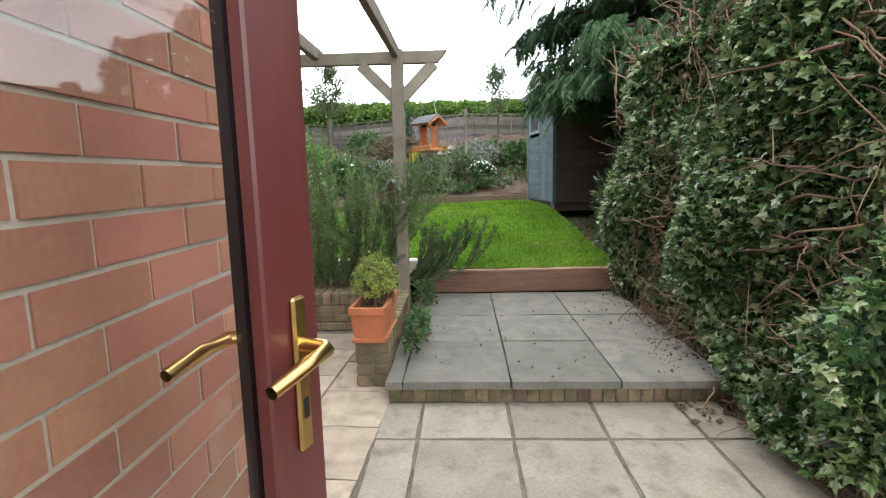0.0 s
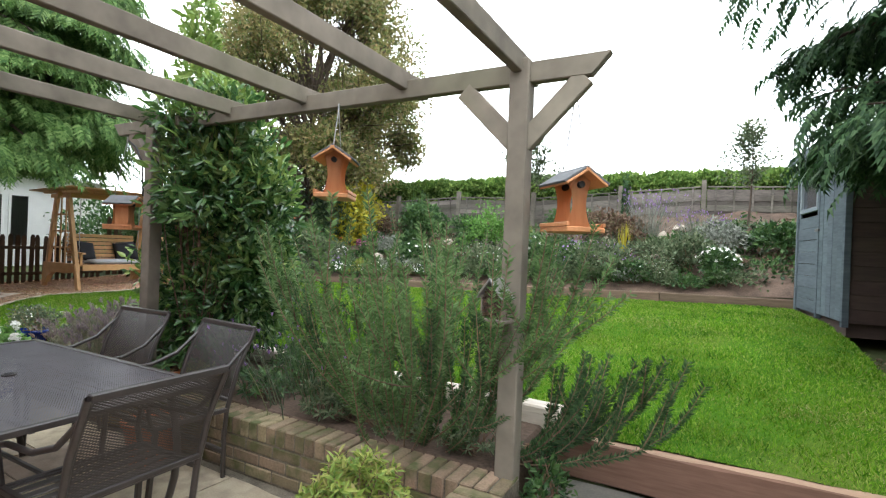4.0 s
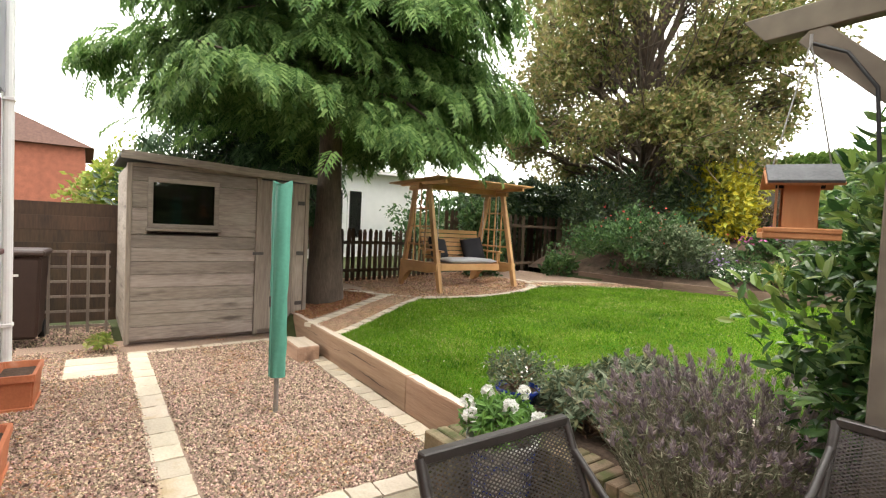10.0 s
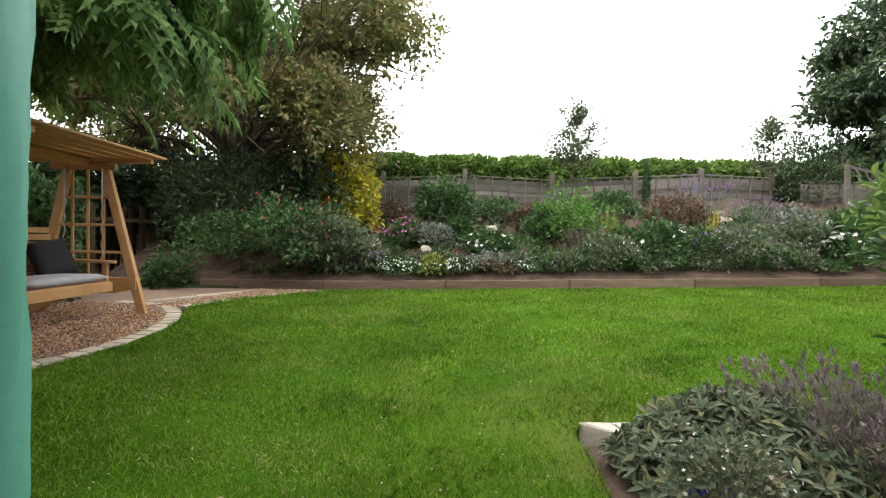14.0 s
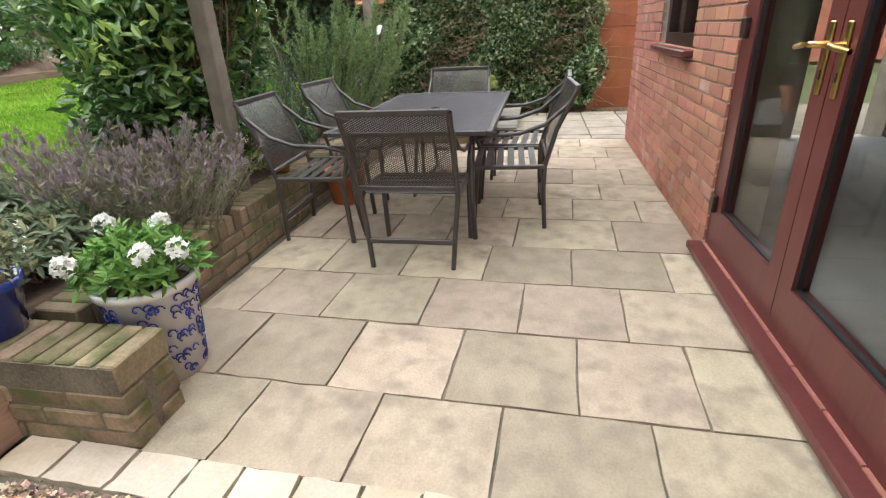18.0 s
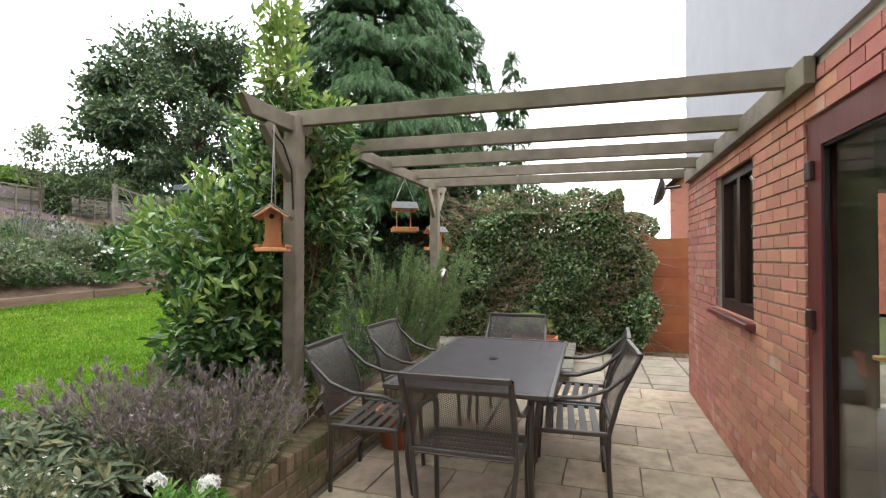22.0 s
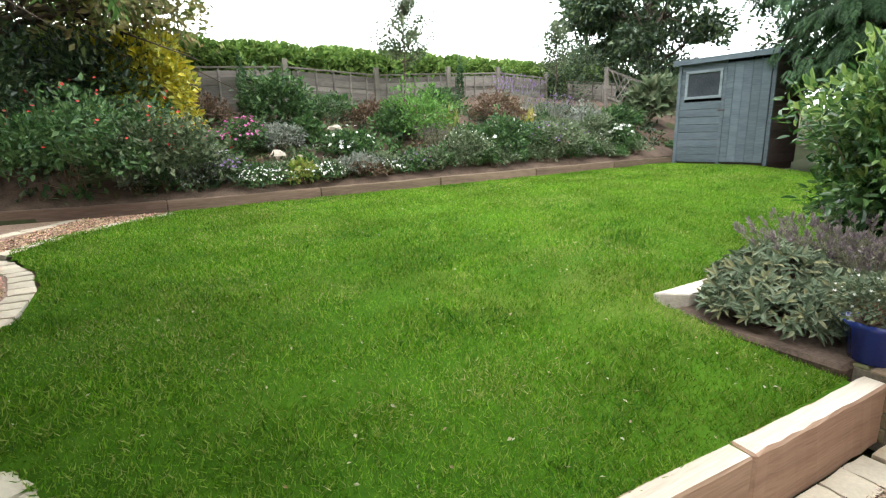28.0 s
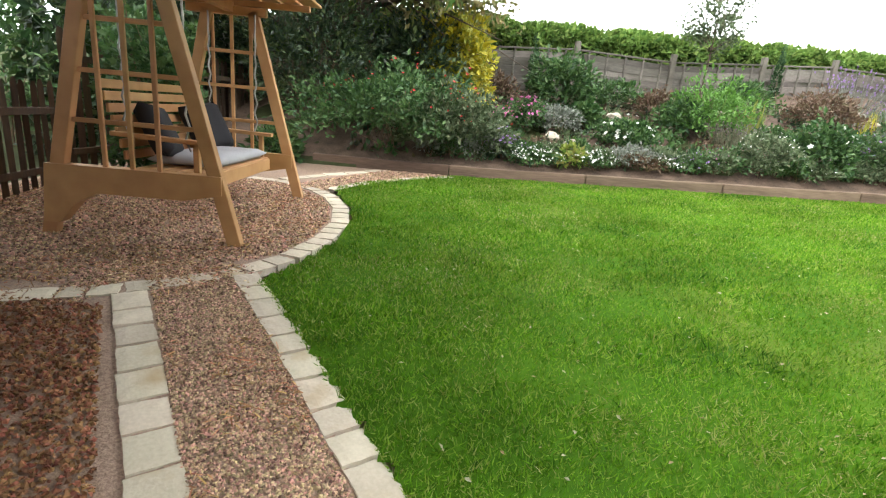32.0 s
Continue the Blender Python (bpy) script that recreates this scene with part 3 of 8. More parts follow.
L_BROWN = leaf_material("dry_leaf", [(0.1, 0.06, 0.04), (0.16, 0.1, 0.065), (0.12, 0.1, 0.05)], 0.7, 0.2)
L_GRASS = leaf_material("grass_blade", [(0.045, 0.13, 0.005), (0.085, 0.21, 0.008), (0.135, 0.285, 0.014), (0.22, 0.34, 0.035), (0.32, 0.35, 0.1)], 0.7, 0.35, 0.12, 1.3, 0.6)
L_GRASS_DRY = leaf_material("grass_straw", [(0.13, 0.2, 0.03), (0.26, 0.29, 0.07), (0.42, 0.38, 0.17), (0.5, 0.44, 0.25)], 0.8, 0.3, 0.1, 1.3, 0.4)
L_GRASS_DARK = leaf_material("grass_tuft", [(0.015, 0.06, 0.004), (0.035, 0.12, 0.006), (0.06, 0.17, 0.012), (0.11, 0.22, 0.05)], 0.6, 0.35, 0.15, 1.3, 0.5)
P_WHITE = leaf_material("white_petal", [(0.75, 0.74, 0.7), (0.85, 0.84, 0.8)], 0.6, 0.3)
P_PINK = leaf_material("pink_petal", [(0.55, 0.12, 0.35), (0.65, 0.22, 0.45)], 0.6, 0.3)
P_MAUVE = leaf_material("mauve_petal", [(0.28, 0.16, 0.42), (0.4, 0.26, 0.52)], 0.6, 0.3)
P_RED = leaf_material("red_petal", [(0.5, 0.03, 0.03), (0.6, 0.08, 0.06)], 0.6, 0.3)
P_LITTER = leaf_material("fallen_leaf", [(0.4, 0.33, 0.2), (0.5, 0.45, 0.33), (0.3, 0.2, 0.1)], 0.7, 0.2)
L_HERB = leaf_material("herb_leaf", [(0.06, 0.09, 0.045), (0.1, 0.14, 0.07), (0.15, 0.19, 0.1), (0.2, 0.22, 0.13)], 0.65, 0.25, 0.25)
L_FRESH = leaf_material("fresh_leaf", [(0.07, 0.17, 0.03), (0.11, 0.24, 0.04), (0.16, 0.31, 0.06)], 0.5, 0.3)
# dark colour stands for the shade between a hedge's leaves
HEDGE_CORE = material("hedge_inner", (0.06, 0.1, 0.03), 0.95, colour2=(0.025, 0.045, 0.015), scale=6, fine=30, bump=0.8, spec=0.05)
NEEDLES = material("dry_needles", (0.5, 0.28, 0.14), 0.9, colour2=(0.33, 0.17, 0.08), scale=30, fine=90, bump=0.2, islands=0.6, spec=0.15)
BARKCHIP = material("bark_chip", (0.33, 0.165, 0.085), 0.9, colour2=(0.2, 0.09, 0.045), scale=30, fine=90, bump=0.3, islands=0.5, spec=0.15)

# ---- plan ----
WALL_Y, EAST_X, WEST_X = 0.0, 0.09, -7.8          # the house's garden wall and its two corners
HOUSE_TURN = pose(-5.2, 0.0, 0, 0, 0, -0.8) @ pose(5.2, 0, 0)   # house wall and patio lie a little askew to the lawn
BED_Z, PATIO_Z, RAISED_Z = 0.33, 0.0, 0.14


def smooth01(t):
    t = np.clip(t, 0, 1)
    return t * t * (3 - 2 * t)


def lawn_z(x, y):
    """The lawn falls to the patio, and rises towards the far shed."""
    u = np.clip((np.asarray(x, float) + 7.0) / 8.5, 0, 1)
    west = 0.36 + 0.036 * np.clip(np.asarray(y, float) - 2.7, 0, 9)
    east = 0.36 + 0.44 * smooth01((np.asarray(y, float) - 3.0) / 4.2)
    dip = 0.08 * (1 - smooth01((np.asarray(y, float) - 2.8) / 1.5)) * (1 - smooth01((np.asarray(x, float) + 4.7) / 0.4))
    return west * (1 - u) + east * u - dip


def bank_front(x):
    """The line of the timber edging before the flower bank."""
    return 8.85 - 0.035 * (np.asarray(x, float) + 7.4)


def bank_z(x, y):
    t = np.clip((np.asarray(y, float) - bank_front(x)) / 3.6, 0, 1.2)
    return lawn_z(x, 8.7) + 0.1 + 1.33 * t ** 0.85


def hole_mesh(name, lo, hi, thick, openings, material, axis="x"):
    """A wall slab from lo to hi (along, up) with rectangular openings right through, as one mesh."""
    us = sorted({lo[0], hi[0], *[o[0] for o in openings], *[o[1] for o in openings]})
    ws = sorted({lo[1], hi[1], *[o[2] for o in openings], *[o[3] for o in openings]})
    bm = bmesh.new()
    for a, b in zip(us, us[1:]):
        for c, d in zip(ws, ws[1:]):
            mu, mw = (a + b) / 2, (c + d) / 2
            if not any(o[0] < mu < o[1] and o[2] < mw < o[3] for o in openings):
                if axis == "x":
                    box(bm, (a, thick[0], c), (b, thick[1], d))
                else:
                    box(bm, (thick[0], a, c), (thick[1], b, d))
    bmesh.ops.remove_doubles(bm, verts=bm.verts, dist=0.0005)
    return bm


# ---- ground ----
def ground_height(x, y):
    r = np.hypot(x + 3, y - 4)
    inner = np.where(y > bank_front(x) + 0.05, bank_z(x, y) - 0.03, -0.09)
    inner = np.where((x > 2.0) & (y > -1) & (y < bank_front(x)), np.clip(0.1 + 0.13 * (y - 3.2), -0.02, 0.72), inner)
    inner = np.where((x < -8.6) & (y > 2.6) & (y < bank_front(x)), lawn_z(x, y) - 0.04, inner)
    return np.where(y > 8, np.minimum(inner, 2.2), inner)


steps = np.concatenate([-np.geomspace(400, 17, 18), np.linspace(-16, 16, 129), np.geomspace(17, 400, 18)])
gx, gy = np.meshgrid(steps - 3.0, steps + 4.0, indexing="ij")
n_g = len(steps)
gv = np.stack([gx, gy, ground_height(gx, gy)], -1).reshape(-1, 3)
gi, gj = np.meshgrid(np.arange(n_g - 1), np.arange(n_g - 1), indexing="ij")
gf = np.stack([gi * n_g + gj, (gi + 1) * n_g + gj, (gi + 1) * n_g + gj + 1, gi * n_g + gj + 1], -1).reshape(-1, 4)
structure("ground", array_mesh("ground", gv, gf, GROUND, True), GROUND, "rough brown and green earth around the garden", "ground")


def sheet(x0, x1, y0, y1, nx, ny, height):
    a, b = np.meshgrid(np.linspace(x0, x1, nx), np.linspace(y0, y1, ny), indexing="ij")
    v = np.stack([a, b, height(a, b)], -1).reshape(-1, 3)
    i, j = np.meshgrid(np.arange(nx - 1), np.arange(ny - 1), indexing="ij")
    return v, np.stack([i * ny + j, (i + 1) * ny + j, (i + 1) * ny + j + 1, i * ny + j + 1], -1).reshape(-1, 4)


def lawn_inside(x, y):
    """Whether a place lies on the lawn."""
    ok = (y > 2.73) & (y < bank_front(x) - 0.02)
    ok &= ~((x > -4.86) & (y < 3.78)) | ((x > 0.2) & (y > 3.43))
    ok &= x < 2.2 - 0.06 * (y - 3.3)
    ok &= x > np.interp(y, [2.7, 3.09, 4.5, 4.9, 5.3, 5.9, 6.4, 6.9, 7.3, 7.8, 8.85], [-7.33, -7.56, -8.5, -8.36, -8.25, -8.21, -8.3, -8.5, -8.62, -8.3, -7.2])
    return ok


def rough_soil(a, b):
    k = np.clip((b - bank_front(a)) / 0.6, 0, 1)
    return bank_z(a, b) - 0.01 + k * (0.03 * np.sin(a * 3.1 + b * 1.7) + 0.025 * np.sin(a * 7.3 - b * 5.1))


lv, lf = sheet(-8.6, 2.3, 2.7, 9.0, 180, 104, lawn_z)
mid = lv[lf].mean(1)
structure("lawn", array_mesh("lawn", lv, lf[lawn_inside(mid[:, 0], mid[:, 1])], GRASS_BASE, True), GRASS_BASE, "mown green lawn that slopes gently", "lawn")
bv, bf = sheet(-12.5, 8.0, 8.6, 13.6, 160, 100, rough_soil)
mid = bv[bf].mean(1)
structure("flower_bank", array_mesh("flower_bank", bv, bf[mid[:, 1] > bank_front(mid[:, 0]) + 0.0], SOIL, True), SOIL, "bare brown earth of the sloping flower bank", "soil")
structure("bed_soil", boxed((-4.88, 2.76, 0.0), (0.0, 3.7, 0.335), 0.02), SOIL, "dark soil of the raised bed behind the brick wall", "soil")
structure("gravel_base", boxed((-9.2, 0.02, -0.06), (-4.98, 2.62, 0.0), 0), GRAVEL_BED, "compacted pinkish gravel bed", "gravel")
structure("path_base", boxed((-13.0, 2.8, 0.0), (-7.0, 8.8, 0.255), 0), GRAVEL_BED, "raised gravel bed under the garden swing", "gravel")
structure("patio_base", boxed((-4.98, -0.2, -0.08), (2.4, 2.6, -0.013), 0), JOINT, "dark sandy bed between the patio slabs", "patio")
structure("side_passage_base", boxed((0.05, -4.5, -0.08), (2.4, -0.2, -0.016), 0), JOINT, "dark sandy bed of the side passage", "patio")
structure("raised_base", boxed((0.14, 1.2, -0.02), (2.3, 3.36, 0.098), 0), JOINT, "dark bed under the raised slabs", "patio")
structure("side_soil", boxed((2.15, 1.2, -0.02), (3.4, 3.9, 0.12), 0.03), SOIL, "dry earth under the hedge with dead leaves", "soil")

# ---- house ----
OPEN_WIN, OPEN_FRENCH, OPEN_UTIL = (-2.23, -1.2, 1.03, 2.12), (-4.82, -3.04, 0.06, 2.12), (-7.45, -6.0, 1.15, 2.2)
RENDER_Z = 2.36
structure("wall_south", hole_mesh("w", (WEST_X, -0.05), (EAST_X - 0.014, RENDER_Z), (-0.28, -0.012), [OPEN_WIN, OPEN_FRENCH, OPEN_UTIL], MORTAR), MORTAR,
          "red brick garden wall of the house with buff mortar", "wall")
structure("wall_east", hole_mesh("w", (-6.0, -0.05), (-0.27, RENDER_Z), (-0.25, EAST_X - 0.012), [(-2.42, -1.62, 0.02, 2.08)], MORTAR, "y"), MORTAR,
          "red brick side wall of the house by the passage", "wall")
structure("wall_west", boxed((WEST_X + 0.03, -6.0, -0.05), (WEST_X + 0.28, -0.1, RENDER_Z), 0), MORTAR, "red brick end wall of the house", "wall")
structure("wall_upper", boxed((WEST_X - 0.02, -6.0, RENDER_Z), (EAST_X - 0.03, 0.02, 5.3), 0), RENDERED, "pale rendered upper storey of the house", "wall")
structure("wall_back", boxed((WEST_X, -6.2, -0.05), (EAST_X, -6.0, 5.3), 0), RENDERED, "plain far wall of the house", "wall")
structure("floor", boxed((WEST_X + 0.28, -6.0, -0.05), (-0.25, -0.28, 0.06), 0), INTERIOR, "pale floor of the room inside", "floor")
structure("ceiling", boxed((WEST_X + 0.28, -6.0, 2.3), (-0.25, -0.28, 2.36), 0), INTERIOR, "pale ceiling of the room inside", "ceiling")
structure("wall_inner", boxed((WEST_X + 0.28, -3.1, 0.06), (-0.25, -3.0, 2.3), 0), INTERIOR, "grey inner wall of the room", "wall")
roof = bmesh.new()
for a, b in (((WEST_X - 0.3, 0.3, 5.2), (0.3, -3.1, 7.3)), ((WEST_X - 0.3, -6.4, 5.2), (0.3, -3.1, 7.3))):
    v = [roof.verts.new(p) for p in ((a[0], a[1], a[2]), (b[0], a[1], a[2]), (b[0], b[1], b[2]), (a[0], b[1], b[2]))]
    roof.faces.new(v)
bmesh.ops.solidify(roof, geom=roof.faces[:], thickness=0.12)
structure("roof", roof, ROOFTILE, "brown tiled pitched roof of the house", "roof")

# ---- pergola ----
def pergola():
    t = thing("pergola", "weathered grey timber pergola fixed to the house wall", "pergola")
    for x, y in ((-2.98, 2.8), (0.045, 2.78)):
        part("post", barred((x, y, 0.1), (x, y, 2.37), 0.1, 0.1, 0.006), PERGOLA, t)
        for s in (-1, 1):
            part("brace", barred((x + s * 0.02, y, 1.96), (x + s * 0.31, y, 2.255), 0.05, 0.095), PERGOLA, t)
    beam = barred((-3.52, 2.8, 2.305), (0.47, 2.78, 2.305), 0.055, 0.1)
    for v in beam.verts:
        if v.co.z < 2.28 and (v.co.x > 0.4 or v.co.x < -3.45):
            v.co.x -= math.copysign(0.08, v.co.x)
    part("beam", beam, PERGOLA, t, "sawn beam with slanted ends")
    for i, x in enumerate((-2.95, -2.1, -1.38, -0.64, 0.03)):
        rafter = barred((x, -0.04 + 0.02 * i * (i < 2), 2.345), (x + 0.008 * math.sin(i * 2.1), 3.06, 2.355), 0.05, 0.1)
        for v in rafter.verts:
            if v.co.z < 2.33 and v.co.y > 2.9:
                v.co.y -= 0.07
        part("rafter", rafter, PERGOLA, t)
    part("wall_plate", barred((-3.2, 0.0, 2.3), (-0.02, -0.045, 2.3), 0.05, 0.13), PERGOLA, t)
    return t


pergola()


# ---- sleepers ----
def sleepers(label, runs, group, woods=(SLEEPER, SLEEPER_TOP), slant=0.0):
    """Timbers laid end to end, a little uneven along their edges; slant: how far the first end is cut askew."""
    for k, (a, b, w, h) in enumerate(runs):
        t = thing("lawn_sleeper", label, "sleeper", group=group)
        a, b = Vector(a), Vector(b)
        bm = barred((0, 0, 0), (0, (b - a).length, 0), w, h, 0.01)
        bmesh.ops.subdivide_edges(bm, edges=[e for e in bm.edges if abs(e.verts[0].co.y - e.verts[1].co.y) > 0.3], cuts=13, use_grid_fill=True)
        g = np.random.default_rng(int(abs(a.x) * 100) + k)
        for v in bm.verts:
            v.co += Vector((g.uniform(-1, 1), 0, g.uniform(-1, 1))) * 0.0035 + Vector((0.004 * math.sin(v.co.y * 3.1 + a.x), 0, 0.004 * math.sin(v.co.y * 2.3 + a.y)))
            if slant and k == 0 and v.co.y < 0.3 and v.co.y < 0.02:
                v.co.y += slant * (v.co.x / w + 0.5)
        d = (b - a)
        bmesh.ops.transform(bm, matrix=Matrix.Translation(a) @ d.to_track_quat("Y", "Z").to_matrix().to_4x4(), verts=bm.verts)
        bm.normal_update()
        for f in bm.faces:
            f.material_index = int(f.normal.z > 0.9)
        part("beam", bm, woods, t)


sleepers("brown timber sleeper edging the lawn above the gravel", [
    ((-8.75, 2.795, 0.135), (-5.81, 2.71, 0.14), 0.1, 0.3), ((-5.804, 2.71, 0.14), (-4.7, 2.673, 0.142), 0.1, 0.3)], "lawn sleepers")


def sleeper_cracks():
    """Long drying cracks in the face of the first lawn sleeper."""
    g = np.random.default_rng(61)
    owner = next(o for o in scene.objects if o.name == "lawn_sleeper")
    for x, z, length in ((-8.3, 0.2, 1.1), (-7.6, 0.14, 0.7), (-7.25, 0.215, 0.9), (-6.7, 0.11, 0.6)):
        xs = np.linspace(x, x + length, 9)
        zs = z + np.cumsum(g.normal(size=9)) * 0.006
        ys = 2.745 - 0.0289 * (xs + 8.75) + 0.0015
        tubes("crack", [(np.stack([xs, ys, zs], 1), np.array([0.001, 0.002, 0.003, 0.0035, 0.004, 0.0035, 0.003, 0.002, 0.001]))], HOLE, owner, "dark drying crack", 4)


sleeper_cracks()
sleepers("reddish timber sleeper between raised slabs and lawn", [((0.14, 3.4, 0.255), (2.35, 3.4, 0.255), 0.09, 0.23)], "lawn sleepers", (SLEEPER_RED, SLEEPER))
sleepers("short timber step block on the gravel", [((-7.95, 2.5, 0.08), (-7.5, 2.5, 0.08), 0.24, 0.16)], "")
for i in range(6):
    x0, x1 = -9.25 + i * 1.9, -9.25 + (i + 1) * 1.9 - 0.01
    z0, z1 = (float(lawn_z(x, 8.7)) + 0.05 for x in (x0, x1))
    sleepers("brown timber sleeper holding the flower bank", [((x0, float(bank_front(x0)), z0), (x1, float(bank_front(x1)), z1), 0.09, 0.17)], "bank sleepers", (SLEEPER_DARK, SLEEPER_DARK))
sleepers("pale sawn timber edging the raised bed", [((-4.85, 3.74, 0.315), (-2.5, 3.73, 0.35), 0.15, 0.2), ((-2.49, 3.73, 0.35), (0.1, 3.6, 0.35), 0.15, 0.2)], "bed timbers", (SLEEPER_PALE, SLEEPER_PALE), 0.14)


# ---- table and chairs ----
def patio_table(at, turn):
    t = thing("patio_table", "dark brown metal mesh patio table with a parasol hole", "table", at, turn)
    L, W_, H = 1.81, 0.98, 0.71
    v, f = mesh_grid(L - 0.05, W_ - 0.05, 0.0105, 0.0052)
    lo = len(v)
    v = np.concatenate([v + np.array((-L / 2 + 0.025, -W_ / 2 + 0.025, H - 0.006)), v + np.array((-L / 2 + 0.025, -W_ / 2 + 0.025, H - 0.009))])
    part("tabletop", array_mesh("tabletop", v, np.concatenate([f, f[:, ::-1] + lo]), TABLETOP), TABLETOP, t, "fine dark metal mesh tabletop")
    for y in (-0.25, 0.25):
        part("support_bar", barred((-L / 2 + 0.04, y, H - 0.03), (L / 2 - 0.04, y, H - 0.03), 0.025, 0.025), STEEL, t)
    for s in (-1, 1):
        part("frame", barred((-L / 2, s * (W_ / 2 - 0.015), H - 0.012), (L / 2, s * (W_ / 2 - 0.015), H - 0.012), 0.03, 0.028), STEEL, t)
        part("frame", barred((s * (L / 2 - 0.015), -W_ / 2 + 0.032, H - 0.012), (s * (L / 2 - 0.015), W_ / 2 - 0.032, H - 0.012), 0.03, 0.028), STEEL, t)
        for q in (-1, 1):
            z = np.linspace(0, 1, 9)
            pts = np.stack([s * (L / 2 - 0.16 + 0.09 * np.sin(z * np.pi * 1.1)) + 0 * z, q * (W_ / 2 - 0.13) + 0 * z, H - 0.02 - (H - 0.02) * z], 1)
            tubes("leg", [(pts, 0.018)], STEEL, t, sides=8)
    part("parasol_ring", rodded((0, 0, H - 0.012), (0, 0, H + 0.002), 0.032, 16), STEEL, t)
    part("parasol_hole", rodded((0, 0, H - 0.01), (0, 0, H + 0.004), 0.02, 16), GASKET, t)
    part("stretcher", barred((-L / 2 + 0.12, 0, 0.3), (L / 2 - 0.12, 0, 0.3), 0.02, 0.02), STEEL, t)
    return t


def mesh_grid(w, h, step, wire):
    """A panel of crossed diagonal wires."""
    v, f = [], []
    def strip(a, b):
        a, b = np.array(a), np.array(b)
        d = unit(b - a)
        s = np.array((-d[1], d[0])) * wire / 2
        k = len(v)
        v.extend([(*(a + s), 0), (*(a - s), 0), (*(b - s), 0), (*(b + s), 0)])
        f.append((k, k + 1, k + 2, k + 3))
    slope = 0.55
    n = int((h + w * slope) / step) + 1
    for i in range(-int(w * slope / step) - 1, n):
        for sgn in (1, -1):
            y0 = i * step
            xs = [0, w]
            ys = [y0, y0 + w * slope] if sgn > 0 else [h - y0, h - y0 - w * slope]
            lo, hi = 0.0, 1.0
            dy = ys[1] - ys[0]
            for lim in (0, h):
                tt = (lim - ys[0]) / dy
                if (dy > 0) == (lim == 0):
                    lo = max(lo, tt)
                else:
                    hi = min(hi, tt)
            if hi - lo > 0.01:
                strip((lo * w, ys[0] + dy * lo), (hi * w, ys[0] + dy * hi))
    return np.array(v, float), np.array(f)


def patio_chair(at, turn, label):
    """Seat faces +y; the origin is on the floor under the seat's middle."""
    t = thing("patio_chair", label, "chair", at, turn, "chairs round the patio table")
    w, sh = 0.27, 0.42
    for s in (-1, 1):
        x = s * w
        part("leg", barred((x, 0.24, 0), (x, 0.21, sh), 0.026, 0.026), STEEL, t)
        back = [(x * 0.86, -0.22, 0.0), (x * 0.93, -0.205, 0.25), (x, -0.205, sh), (x, -0.27, 0.65), (x, -0.38, 0.88)]
        tubes("back_post", [(np.array(back), 0.015)], STEEL, t, sides=6)
        arm = [(x, -0.34, 0.8), (x * 1.03, -0.2, 0.68), (x * 1.06, -0.05, 0.63), (x * 1.06, 0.14, 0.62), (x * 1.04, 0.25, 0.59), (x, 0.25, 0.5), (x, 0.22, sh - 0.02)]
        tubes("armrest", [(np.array(arm), 0.013)], STEEL, t, sides=6)
        part("seat_rail", barred((x, -0.215, sh), (x, 0.23, sh), 0.026, 0.026), STEEL, t)
    for k in range(6):
        y = -0.16 + k * 0.07
        part("seat_slat", boxed((-w, y, sh - 0.002), (w, y + 0.042, sh + 0.006), 0.002), STEEL, t)
    part("front_rail", barred((-w, 0.22, sh), (w, 0.22, sh), 0.024, 0.024), STEEL, t)
    part("back_stretcher", barred((-w * 0.9, -0.21, 0.16), (w * 0.9, -0.21, 0.16), 0.02, 0.03), STEEL, t)
    part("top_rail", barred((-w, -0.38, 0.88), (w, -0.38, 0.88), 0.03, 0.03), STEEL, t)
    part("mid_rail", barred((-w, -0.222, 0.47), (w, -0.222, 0.47), 0.024, 0.024), STEEL, t)
    v, f = mesh_grid(2 * w - 0.02, 0.42, 0.0115, 0.0048)
    lean = math.atan2(0.155, 0.4)
    y, z = v[:, 1].copy(), v[:, 2].copy()
    q = np.stack([v[:, 0] - w + 0.01, -0.222 - y * math.sin(lean) - 0.02 * np.sin(y / 0.42 * np.pi) * -1, 0.475 + y * math.cos(lean)], 1)
    part("back_mesh", array_mesh("back_mesh", q, f, STEEL), STEEL, t, "diamond mesh of dark metal")
    return t


patio_table((-2.205, 1.63, 0), 0)
chair_word = "dark metal mesh-backed patio chair"
chair = patio_chair((-3.16, 1.57, 0), -90, chair_word + " at the table's end")
tagged(copy_thing(chair, pose(-1.3, 1.63, 0, 0, 0, 90)), chair_word + " at the far table end")
for x, y, a in ((-2.79, 2.29, 183), (-1.9, 2.28, 176), (-2.5, 1.07, 3), (-1.88, 1.06, -3)):
    tagged(copy_thing(chair, pose(x, y, 0, 0, 0, a)), chair_word + (" beside the brick bed" if y > 1.7 else " near the house wall"))


